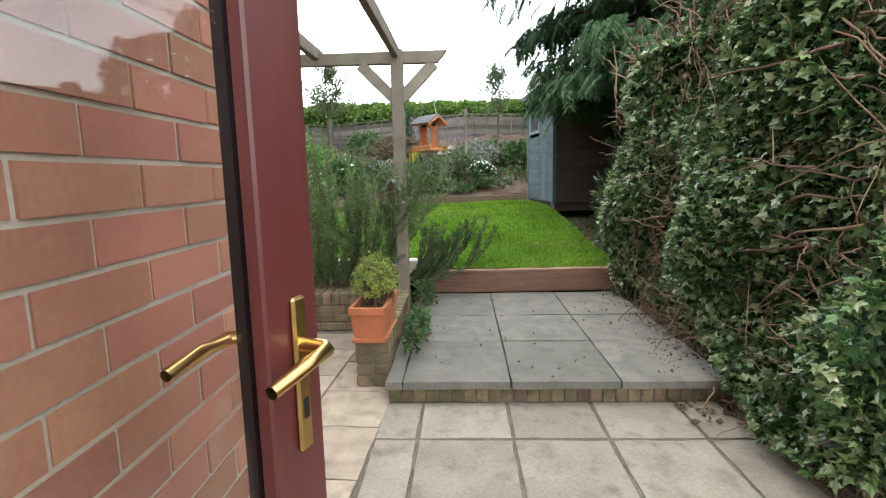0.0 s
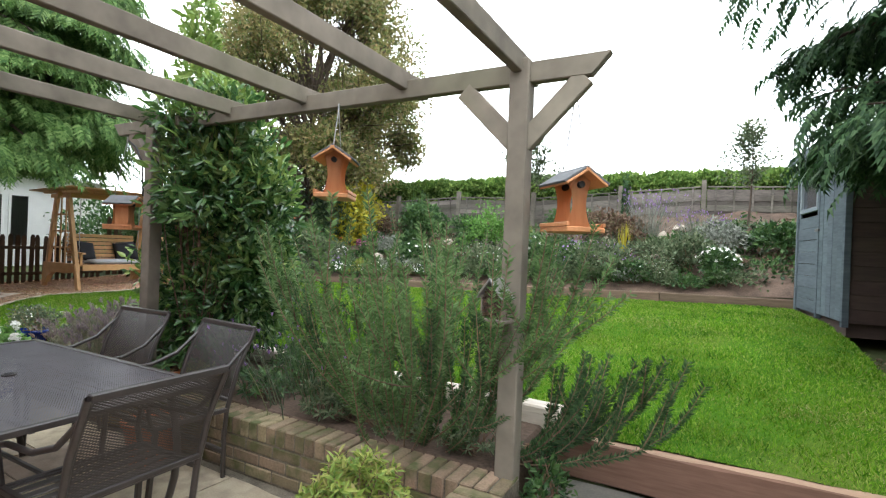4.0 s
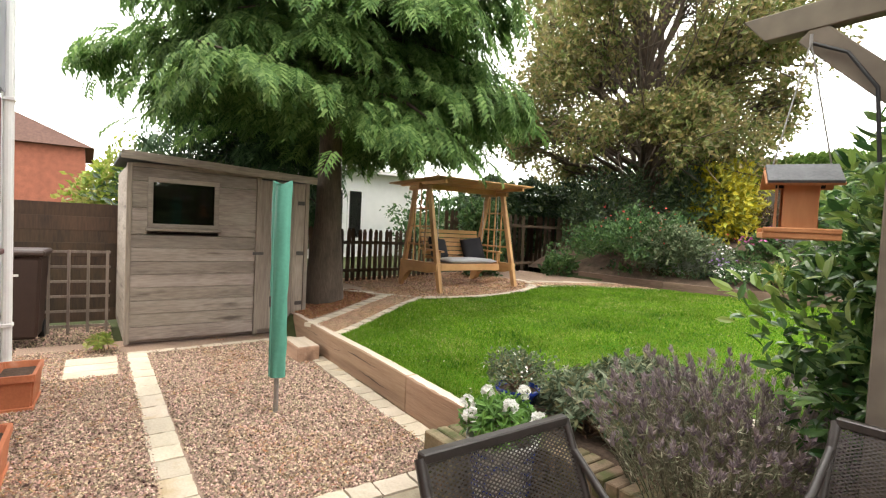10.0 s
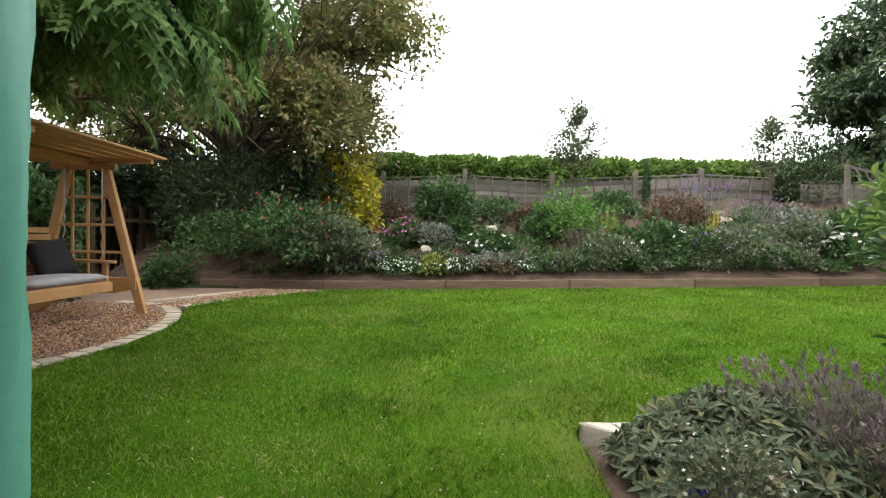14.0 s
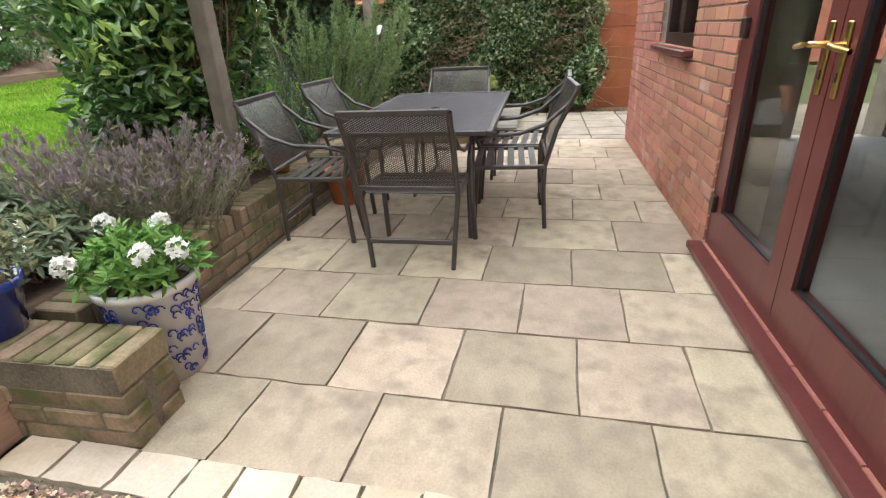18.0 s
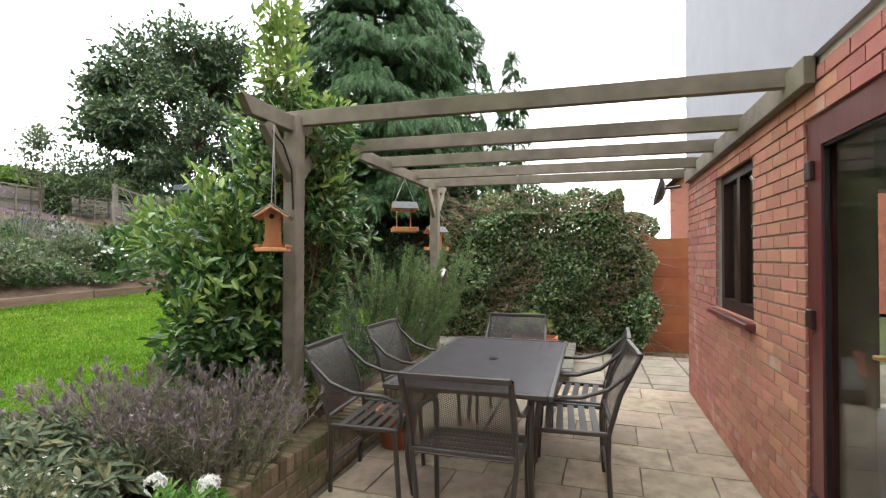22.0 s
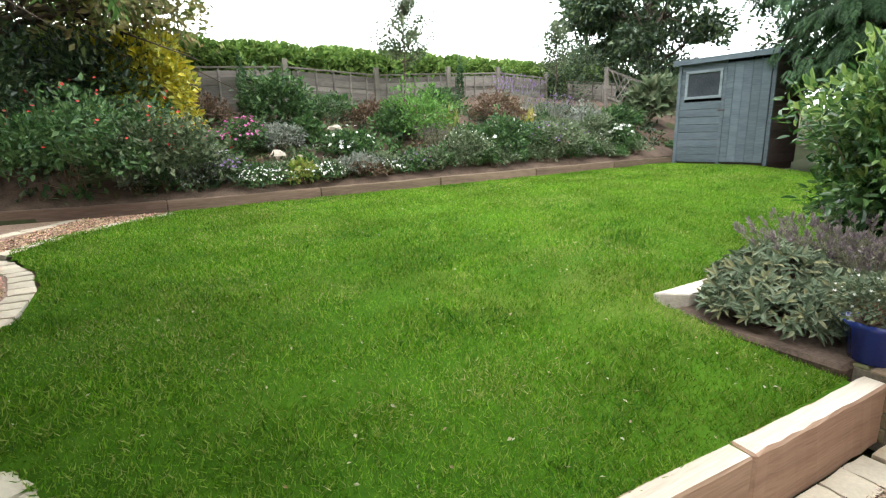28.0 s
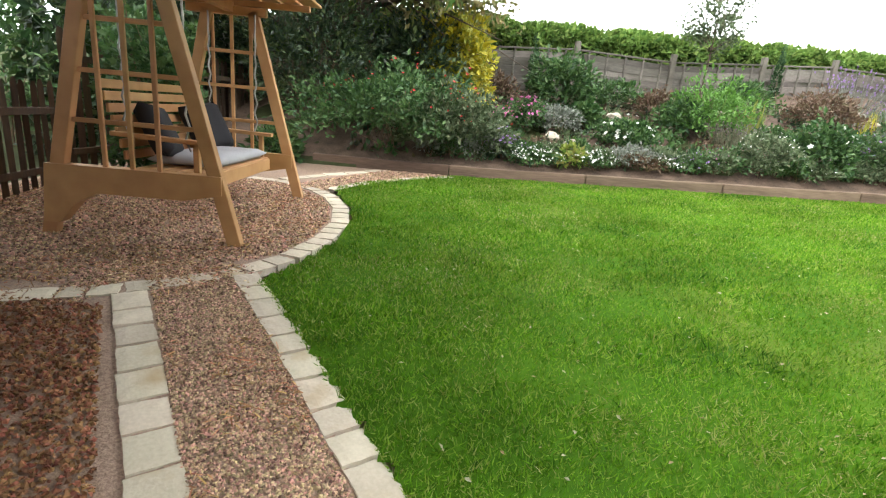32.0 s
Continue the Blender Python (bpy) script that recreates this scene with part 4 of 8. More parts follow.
# ---- sheds ----
def shed_near():
    """Grey shed on the gravel; its front faces +x."""
    t = thing("garden_shed", "weathered grey wooden shed with lap boards and a dark window", "shed", (-8.9, 0.93, 0.02), 0.5)
    W_, D, HF, HB = 2.03, 1.6, 2.05, 1.85
    for i in range(13):
        z0 = 0.04 + i * 0.147
        y1 = 1.36
        if 1.28 < z0 + 0.07 < 1.82:
            for a, b in ((0.05, 0.2), (0.93, y1)):
                part("board", boxed((-0.012, a, z0), (0.012 - 0.006 * (i % 2), b, z0 + 0.143), 0.003), SHEDWOOD, t)
        else:
            part("board", boxed((-0.012, 0.05, z0), (0.012 - 0.006 * (i % 2), y1, z0 + 0.143), 0.003), SHEDWOOD, t)
    for i in range(4):
        a = 1.39 + i * 0.147
        part("door_board", boxed((-0.01, a, 0.06), (0.02 - 0.003 * (i % 2), a + 0.144, 1.93), 0.003), SHEDWOOD_V, t)
    for y in (0.0, 1.365, W_ - 0.05):
        part("corner_post", boxed((-0.03, y, 0.0), (0.028, y + 0.05 if y else 0.05, 1.99), 0.004), SHEDWOOD_V, t)
    for (a, b, c, d) in ((0.2, 0.93, 1.29, 1.34), (0.2, 0.93, 1.8, 1.85), (0.2, 0.25, 1.34, 1.8), (0.88, 0.93, 1.34, 1.8)):
        part("window_frame", boxed((-0.02, a, c), (0.026, b, d), 0.004), SHEDWOOD, t)
    part("window_pane", boxed((-0.006, 0.25, 1.34), (0.0, 0.88, 1.8), 0), SHED_GLASS, t)
    part("window_sill", boxed((-0.02, 0.18, 1.26), (0.05, 0.96, 1.29), 0.004), SHEDWOOD, t)
    part("latch", boxed((0.02, 1.33, 1.0), (0.036, 1.46, 1.035), 0.003), STEEL, t)
    for z in (0.35, 1.0, 1.65):
        part("hinge", boxed((0.02, 1.88, z), (0.03, 1.97, z + 0.05), 0.003), STEEL, t)
    for y in (0.0, W_ - 0.02):
        part("side_wall", boxed((-D, y, 0.03), (-0.04, y + 0.02, HB + 0.1), 0), SHEDWOOD, t)
    part("back_wall", boxed((-D - 0.02, 0, 0.03), (-D, W_, HB), 0), SHEDWOOD, t)
    rf = boxed((-D - 0.1, -0.06, -0.02), (0.12, W_ + 0.06, 0.02), 0.006, Matrix.Translation((0, 0, 2.08)) @ Matrix.Rotation(radians(-2.6), 4, "X"))
    part("roof", rf, ROOFGREY, t, "mineral felt roof")
    part("fascia", boxed((0.122, -0.06, -0.06), (0.142, W_ + 0.06, 0.03), 0.004, Matrix.Translation((0, 0, 2.08)) @ Matrix.Rotation(radians(-2.6), 4, "X")), SHEDWOOD, t)
    part("top_board", boxed((-0.012, 0.05, 1.951), (0.01, W_ - 0.05, 2.0), 0.003), SHEDWOOD, t)
    part("floor", boxed((-D, 0.02, 0.0), (-0.04, W_ - 0.02, 0.05), 0), SHEDWOOD, t)
    return t


def shed_far():
    """Pale blue-grey shed at the lawn's end; its front faces -x."""
    z = 0.8
    t = thing("garden_shed", "pale grey wooden shed with a window and dark brown side", "shed", (2.09, 6.74, z), 96)
    W_, D = 1.75, 1.3
    def px(a, b, c, d, e, f, bev=0.003):
        return boxed((a, c, e), (b, d, f), bev)
    for i in range(13):
        z0 = 0.04 + i * 0.145
        spans = ((1.58, W_ - 0.04),) if 1.25 < z0 + 0.07 < 1.78 else ((0.85, W_ - 0.04),)
        for a, b in spans:
            part("board", px(a, b, -0.012, 0.012 - 0.006 * (i % 2), z0, z0 + 0.141), SHED_BLUE, t)
        # side and back are dark brown, the front is blue-grey
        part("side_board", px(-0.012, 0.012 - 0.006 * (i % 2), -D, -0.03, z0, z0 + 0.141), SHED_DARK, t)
    for i in range(5):
        part("door_board", px(0.05 + i * 0.155, 0.05 + i * 0.155 + 0.152, -0.01, 0.02 - 0.003 * (i % 2), 0.05, 1.86), SHED_BLUE, t)
    for a in (0.0, 0.83, W_ - 0.05):
        part("corner_post", px(a - 0.03, a + 0.03, -0.03, 0.028, 0.0, 1.93), SHED_BLUE, t)
    for a, b, c, d in ((0.87, 1.58, 1.25, 1.3), (0.87, 1.58, 1.73, 1.78), (0.87, 0.92, 1.3, 1.73), (1.53, 1.58, 1.3, 1.73)):
        part("window_frame", px(a, b, -0.02, 0.03, c, d), SHED_TRIM, t)
    part("window_pane", px(0.92, 1.53, -0.008, 0.0, 1.3, 1.73, 0), REFLECTION_GLASS, t, "blue-grey window pane with its reflection put into the colour")
    part("latch", px(0.78, 0.92, 0.021, 0.035, 1.0, 1.03), STEEL, t)
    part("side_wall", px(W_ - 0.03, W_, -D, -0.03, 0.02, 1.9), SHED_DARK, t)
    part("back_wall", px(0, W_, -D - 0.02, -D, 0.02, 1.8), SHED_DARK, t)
    part("roof", boxed((-0.08, -D - 0.1, -0.02), (W_ + 0.06, 0.1, 0.02), 0.006, Matrix.Translation((0, 0, 1.96)) @ Matrix.Rotation(radians(4), 4, "X")), ROOFGREY, t)
    part("fascia", px(-0.08, W_ + 0.06, 0.102, 0.12, 1.9, 2.0), SHED_BLUE, t)
    part("floor", px(0.03, W_ - 0.03, -D, -0.03, -0.1, 0.04, 0), SHED_DARK, t)
    return t


shed_near()
shed_far()


# ---- fence ----
FENCE = [(-6.75, 11.95, 2.77), (-4.98, 12.12, 2.88), (-3.0, 12.3, 2.84), (-1.0, 12.6, 2.99), (0.72, 12.92, 3.12)]


def fence_panel(a, b, height, label, n=9):
    t = thing("lap_fence", label, "fence", group="garden fence panels")
    a, b = Vector(a), Vector(b)
    for i in range(n):
        z = -height + 0.02 + i * (height - 0.06) / n
        o = Vector((0, -0.012 * (i % 2), 0))
        w = 0.004 * math.sin(i * 2.3)
        part("slat", barred(a + Vector((0, 0, z + w)) + o, b + Vector((0, 0, z - w)) + o, 0.012, (height - 0.06) / n + 0.02, 0.002), FENCEWOOD, t)
    part("capping", barred(a + Vector((0, 0, -0.03)), b + Vector((0, 0, -0.03)), 0.05, 0.03), FENCEWOOD, t)
    for i in range(5):
        c = a.lerp(b, (i + 0.5) / 5) + Vector((0, -0.03, 0))
        part("batten", barred(c + Vector((0, 0, -height)), c + Vector((0, 0, -0.05)), 0.035, 0.02), FENCEWOOD, t)
    return t


def fence_post(at, height, r=0.05):
    t = thing("fence_post", "grey weathered square fence post", "fence post", at, group="garden fence posts")
    part("shaft", boxed((-r, -r, -height), (r, r, 0.06), 0.008), CONCRETE, t)
    return t


def bank_trellis():
    """A lattice panel that slopes down from the fence to the shed."""
    t = thing("trellis_panel", "sloping weathered wooden trellis between fence and shed", "trellis")
    a, b, c, d = Vector((2.7, 11.0, 2.98)), Vector((4.7, 11.0, 2.58)), Vector((2.7, 11.0, 2.32)), Vector((4.7, 11.0, 1.86))
    for p, q in ((a, b), (c, d)):
        part("rail", barred(p, q, 0.04, 0.06), FENCEWOOD, t)
    for p, q in ((a, c), (b, d)):
        part("post", barred(p + Vector((0, 0.04, 0.06)), q + Vector((0, 0.04, -0.5)), 0.08, 0.08), FENCEWOOD, t)
    for i in range(1, 12):
        for lean, y in ((1.5, -0.026), (-1.5, -0.038)):
            u, w = (i - lean) / 11, (i + lean) / 11
            if 0 <= u <= 1 and 0 <= w <= 1:
                part("slat", barred(a.lerp(b, u) + Vector((0, y, 0)), c.lerp(d, w) + Vector((0, y, 0)), 0.01, 0.035, 0.001), FENCEWOOD, t)


bank_trellis()
FENCE = [(-8.9, 11.72, 2.7)] + FENCE + [(2.6, 13.15, 3.1)]
for i, (x, y, z) in enumerate(FENCE):
    fence_post((x, y, z), 1.5)
    if i:
        q = FENCE[i - 1]
        fence_panel((q[0] + 0.06, q[1], q[2] - 0.06), (x - 0.06, y, z - 0.06), 1.1, "weathered grey lap fence panel behind the flower bank")
fence_panel((2.9, 12.6, 2.9), (4.4, 12.2, 2.85), 0.9, "short weathered fence panel near the far shed")


# ---- picket fence behind the swing ----
def picket_fence(a, b, base, height, step, label):
    t = thing("picket_fence", label, "fence")
    a, b = Vector(a), Vector(b)
    d = (b - a)
    n = int(d.length / step)
    bm = bmesh.new()
    w = step * 0.72
    v = [bm.verts.new(p) for p in ((-w / 2, -0.008, 0), (w / 2, -0.008, 0), (w / 2, -0.008, height - 0.05), (w * 0.25, -0.008, height), (-w * 0.25, -0.008, height), (-w / 2, -0.008, height - 0.05))]
    bmesh.ops.solidify(bm, geom=[bm.faces.new(v)], thickness=0.016)
    me = bpy.data.meshes.new("picket")
    bm.to_mesh(me)
    bm.free()
    finish(me, PICKET)
    ang = math.degrees(math.atan2(d.y, d.x))
    for i in range(n):
        p = a.lerp(b, i / n)
        ob = part("picket", me, PICKET, t)
        ob.matrix_local = pose(p.x, p.y, base + 0.05 + 0.012 * math.sin(i * 1.9), 0, 1.2 * math.sin(i * 2.7), ang)
    for z in (0.25, height - 0.2):
        part("rail", barred((a.x, a.y, base + z), (b.x, b.y, base + z), 0.035, 0.06), PICKET, t)
    return t


picket_fence((-10.6, 3.2, 0), (-11.0, 6.6, 0), 0.38, 0.95, 0.115, "dark stained picket fence behind the garden swing")
picket_fence((-11.0, 6.7, 0), (-10.6, 11.4, 0), 0.5, 1.3, 0.13, "tall weathered picket fence under the trees")


# ---- garden swing ----
def garden_swing():
    """Its seat faces the lawn (+x); legs at x = 0, back legs at x = -1.15."""
    t = thing("garden_swing", "pine garden swing seat with trellis sides and a slatted roof", "swing seat", (-8.86, 5.9, 0.4), 0)
    Wd = 0.8
    for s in (-1, 1):
        y = s * Wd
        part("front_leg", barred((0.02, y, 0), (-0.42, y, 1.72), 0.06, 0.09), SWINGWOOD, t, "pale planed pine leg")
        part("back_leg", barred((-1.2, y, 0), (-0.82, y, 1.72), 0.06, 0.09), SWINGWOOD, t)
        prof = [(-1.2, 0.12), (-1.1, 0.12), (-0.98, 0.26), (-0.85, 0.33), (-0.3, 0.33), (-0.06, 0.38), (-0.06, 0.5), (-1.16, 0.5)]
        bm = bmesh.new()
        near_ring, far_ring = ([bm.verts.new((a, y + k, b)) for a, b in prof] for k in (-0.045, 0.045))
        bm.faces.new(near_ring)
        bm.faces.new(far_ring[::-1])
        for i in range(len(prof)):
            j = (i + 1) % len(prof)
            bm.faces.new((near_ring[j], near_ring[i], far_ring[i], far_ring[j]))
        bmesh.ops.recalc_face_normals(bm, faces=bm.faces)
        part("side_rail", bm, SWINGWOOD, t, "shaped pine lower rail")
        for z in (0.78, 1.08, 1.38):
            k = z / 1.72
            part("trellis_bar", barred((0.02 - 0.44 * k, y, z), (-1.2 + 0.38 * k, y, z), 0.02, 0.03), SWINGWOOD, t)
        for x in (-0.45, -0.62, -0.79):
            part("trellis_upright", barred((x, y + 0.02 * s, 0.5), (x, y + 0.02 * s, 1.7), 0.03, 0.02), SWINGWOOD, t)
        part("top_rail", barred((-0.3, y, 1.72), (-1.0, y, 1.72), 0.06, 0.07), SWINGWOOD, t)
        for xx in (-0.35, -0.75):
            z = np.linspace(0, 1, 14)
            pts = np.stack([xx + 0.0 * z + 0.02 * np.sin(z * 40), (Wd - 0.16) * s + 0 * z, 1.68 - 1.06 * z + (0.1 if xx < -0.5 else 0) * z], 1)
            tubes("chain", [(pts, 0.008)], CHAIN, t, sides=4)
    part("ridge_beam", barred((-0.62, -Wd - 0.1, 1.75), (-0.62, Wd + 0.1, 1.75), 0.07, 0.09), SWINGWOOD, t)
    for i in range(9):
        x = -1.3 + i * 0.17
        part("roof_slat", barred((x, -Wd - 0.22, 1.83 + 0.03 * (x + 0.6)), (x, Wd + 0.22, 1.83 + 0.03 * (x + 0.6)), 0.15, 0.022), SWINGWOOD, t)
    for s in (-1, 1):
        part("roof_bearer", barred((-1.25, s * (Wd + 0.02), 1.79), (0.08, s * (Wd + 0.02), 1.79), 0.05, 0.05), SWINGWOOD, t)
    bw = Wd - 0.17
    for i in range(5):
        part("seat_slat", barred((-0.28 - i * 0.1, -bw, 0.47), (-0.28 - i * 0.1, bw, 0.47), 0.085, 0.022), SWINGWOOD, t)
    for i in range(7):
        part("back_slat", barred((-0.78 - i * 0.022, -bw, 0.56 + i * 0.075), (-0.78 - i * 0.022, bw, 0.56 + i * 0.075), 0.022, 0.06), SWINGWOOD, t)
    part("front_apron", barred((-0.24, -bw, 0.42), (-0.24, bw, 0.42), 0.03, 0.1), SWINGWOOD, t)
    for s in (-1, 1):
        part("seat_arm", barred((-0.2, s * bw, 0.68), (-0.85, s * bw, 0.7), 0.07, 0.03), SWINGWOOD, t)
        part("arm_post", barred((-0.3, s * bw, 0.45), (-0.3, s * bw, 0.67), 0.04, 0.04), SWINGWOOD, t)
    return t


def cushion(name, label, at, turn, size, mat, tilt=(0, 0)):
    bm = bmesh.new()
    bmesh.ops.create_grid(bm, x_segments=10, y_segments=10, size=0.5)
    for v in bm.verts:
        r = max(abs(v.co.x), abs(v.co.y)) * 2
        v.co.z = 0.5 * (1 - r ** 4) ** 0.5 if r < 1 else 0
    top = bm.verts[:]
    ret = bmesh.ops.duplicate(bm, geom=bm.faces[:] + bm.edges[:] + bm.verts[:])
    for v in (g for g in ret["geom"] if isinstance(g, bmesh.types.BMVert)):
        v.co.z *= -1
    bmesh.ops.remove_doubles(bm, verts=bm.verts, dist=0.001)
    bmesh.ops.recalc_face_normals(bm, faces=bm.faces)
    bmesh.ops.scale(bm, vec=size, verts=bm.verts)
    ob = part(name, bm, mat, None, label, True)
    ob.matrix_world = pose(*at, tilt[0], tilt[1], turn)
    return tagged(ob, category="cushion")


garden_swing()
cushion("seat_cushion", "pale grey padded seat cushion on the garden swing", (-9.34, 5.95, 0.925), 0, (0.5, 1.05, 0.1), CUSHION_GREY)
cushion("scatter_cushion", "black square scatter cushion leaning on the swing's back", (-9.52, 6.25, 1.12), 0, (0.4, 0.4, 0.16), CUSHION_BLACK, (20, 65))
cushion("scatter_cushion", "black square scatter cushion leaning on the swing's arm", (-9.52, 5.5, 1.12), 0, (0.38, 0.38, 0.16), CUSHION_BLACK, (-15, 65))


# ---- rotary dryer with its cover ----
def dryer():
    t = thing("rotary_dryer", "folded rotary clothes dryer under a green zipped cover", "clothes dryer", (-6.27, 1.79, 0), 0)
    n, m_ = 24, 22
    v = []
    for i in range(m_):
        z = 0.28 + 1.46 * i / (m_ - 1)
        for j in range(n):
            a = 2 * math.pi * j / n
            r = 0.06 + 0.016 * (i / (m_ - 1)) + 0.007 * math.sin(3 * a + i * 0.12) + 0.003 * math.sin(5 * a - i * 0.7) + 0.0025 * math.sin(9 * a + i * 1.9)
            sq = 1 / max(abs(math.cos(a)), abs(math.sin(a))) ** 0.5
            v.append((r * sq * math.cos(a), r * sq * math.sin(a) * 0.85, z + 0.02 * math.sin(2 * a) * (i == m_ - 1)))
    f = [(i * n + j, i * n + (j + 1) % n, (i + 1) * n + (j + 1) % n, (i + 1) * n + j) for i in range(m_ - 1) for j in range(n)]
    cover = part("cover", array_mesh("cover", v, f, CANVAS, True), CANVAS, t, "creased green fabric cover")
    top = bmesh.new()
    bmesh.ops.create_circle(top, cap_ends=True, segments=16, radius=0.072, matrix=Matrix.Translation((0, 0, 1.73)))
    part("cover_top", top, CANVAS, cover)
    part("zip", barred((0.05, -0.073, 0.3), (0.056, -0.082, 1.72), 0.012, 0.006, 0.001), CANVAS, cover)
    part("zip_pull", boxed((0.045, -0.09, 0.82), (0.06, -0.078, 0.9), 0.002), STEEL, cover)
    part("pole", rodded((0, 0, -0.02), (0, 0, 0.5), 0.018, 10), CHAIN, t)
    return t


dryer()


# ---- french doors, windows ----
def door_leaf(t, x0, x1, z0, z1, y, hinge_left, handle=True):
    fr = 0.1
    leaf = part("door_leaf", hole_mesh("leaf", (x0, z0), (x1, z1), (y - 0.03, y + 0.03), [(x0 + fr, x1 - fr, z0 + 0.17, z1 - fr)], UPVC), UPVC, t, "rosewood brown door leaf")
    part("pane", boxed((x0 + fr, y - 0.012, z0 + 0.17), (x1 - fr, y - 0.004, z1 - fr), 0), GLASS, leaf).visible_shadow = False
    for a, b, c, d in ((x0 + fr, x0 + fr + 0.012, z0 + 0.17, z1 - fr), (x1 - fr - 0.012, x1 - fr, z0 + 0.17, z1 - fr),
                       (x0 + fr, x1 - fr, z0 + 0.17, z0 + 0.182), (x0 + fr, x1 - fr, z1 - fr - 0.012, z1 - fr)):
        part("seal", boxed((a, y + 0.002, c), (b, y + 0.02, d), 0), GASKET, leaf)
    hx = x1 - 0.05 if hinge_left else x0 + 0.05
    if handle:
        door_handle(leaf, (hx, y + 0.03, z0 + 1.0), -1 if hinge_left else 1)
    ex = x0 + 0.01 if hinge_left else x1 - 0.01
    for z in (z0 + 0.15, z0 + 1.0, z1 - 0.25):
        part("hinge", boxed((ex - 0.03, y + 0.03, z), (ex + 0.03, y + 0.055, z + 0.09), 0.005), UPVC_DARK, leaf)
    return leaf


def door_handle(parent, at, side):
    x, y, z = at
    plate = part("handle_plate", boxed((x - 0.015, y, z - 0.16), (x + 0.015, y + 0.009, z + 0.07), 0.004), BRASS, parent, "polished brass plate")
    pts = np.array([(x, y, z), (x, y + 0.045, z), (x + side * 0.012, y + 0.055, z), (x + side * 0.06, y + 0.055, z - 0.003), (x + side * 0.125, y + 0.05, z - 0.012)])
    tubes("lever", [(pts, [0.011, 0.011, 0.011, 0.0105, 0.009])], BRASS, plate, "curved brass lever", 8)
    part("keyhole", boxed((x - 0.005, y + 0.009, z - 0.11), (x + 0.005, y + 0.0105, z - 0.08), 0), GASKET, plate)


def french_doors():
    x0, x1, z0, z1 = OPEN_FRENCH
    t = thing("door_1", "rosewood brown glazed french doors, closed", "door", kind="structure")
    y = -0.06
    part("frame", hole_mesh("f", (x0, z0), (x1, z1), (y - 0.05, y + 0.045), [(x0 + 0.06, x1 - 0.06, z0 + 0.06, z1 - 0.06)], UPVC), UPVC, t)
    xm = (x0 + x1) / 2
    door_leaf(t, x0 + 0.062, xm - 0.003, z0 + 0.062, z1 - 0.062, y + 0.02, True)
    door_leaf(t, xm + 0.003, x1 - 0.062, z0 + 0.062, z1 - 0.062, y + 0.02, False)
    part("sill", boxed((x0 - 0.03, y - 0.05, z0 - 0.04), (x1 + 0.03, 0.075, z0), 0.006), UPVC, t, "dark red sill board")
    return t


def casement(name, o, label, lights=2, mat=None):
    x0, x1, z0, z1 = o
    mat = mat or UPVC_DARK
    t = thing(name, label, "window", kind="structure")
    y = -0.08
    wd = (x1 - x0 - 0.1) / lights
    cells = [(x0 + 0.05 + i * wd + 0.035, x0 + 0.05 + (i + 1) * wd - 0.035, z0 + 0.09, z1 - 0.085) for i in range(lights)]
    part("window_frame", hole_mesh("f", (x0, z0), (x1, z1), (y - 0.04, y + 0.035), cells, mat), mat, t)
    for c in cells:
        part("pane", boxed((c[0], y - 0.006, c[2]), (c[1], y + 0.002, c[3]), 0), GLASS, t).visible_shadow = False
    part("window_sill", boxed((x0 - 0.04, y - 0.04, z0 - 0.04), (x1 + 0.04, 0.06, z0), 0.006), UPVC, t, "brown projecting sill")
    return t


french_doors()
casement("window_1", OPEN_WIN, "dark brown two-light window of the house")


def side_door():
    """The back door, swung wide open along the side wall."""
    t = thing("door_2", "rosewood brown glazed back door, wide open", "door", (0.1, -1.58, 0.06), 73, kind="structure")
    leaf = door_leaf(t, 0.0, 0.77, 0.02, 2.03, 0.0, True)
    x, z = 0.72, 1.02
    plate = part("handle_plate", boxed((x - 0.015, -0.039, z - 0.16), (x + 0.015, -0.03, z + 0.07), 0.004), BRASS, leaf, "polished brass plate")
    pts = np.array([(x, -0.03, z), (x, -0.075, z), (x - 0.01, -0.085, z), (x - 0.06, -0.085, z - 0.004), (x - 0.125, -0.082, z - 0.014)])
    tubes("lever", [(pts, [0.011, 0.011, 0.011, 0.0105, 0.009])], BRASS, plate, "curved brass lever", 8)
    part("keyhole", boxed((x - 0.005, -0.0405, z - 0.11), (x + 0.005, -0.039, z - 0.08), 0), GASKET, plate)
    for a, b, c, d in ((0.1, 0.118, 0.19, 1.93), (0.652, 0.67, 0.19, 1.93), (0.1, 0.67, 0.172, 0.19), (0.1, 0.67, 1.93, 1.948)):
        part("glazing_bead", boxed((a, -0.034, c), (b, -0.008, d), 0.004), UPVC, leaf)
    return t


side_door()


def open_window():
    t = casement("window_2", OPEN_UTIL, "dark brown kitchen window with an open sash", 2)
    sash = part("sash", hole_mesh("s", (0.0, 1.24), (0.66, 2.12), (-0.02, 0.02), [(0.07, 0.59, 1.31, 2.05)], UPVC_DARK), UPVC_DARK, t, "dark brown sash standing ajar")
    sash.matrix_basis = pose(-7.38, 0.0, 0, 0, 0, 6)
    part("pane", boxed((0.07, -0.004, 1.31), (0.59, 0.004, 2.05), 0), GLASS, sash).visible_shadow = False
    part("sash_handle", boxed((0.6, 0.02, 1.6), (0.63, 0.045, 1.74), 0.004), CHAIN, sash)


open_window()

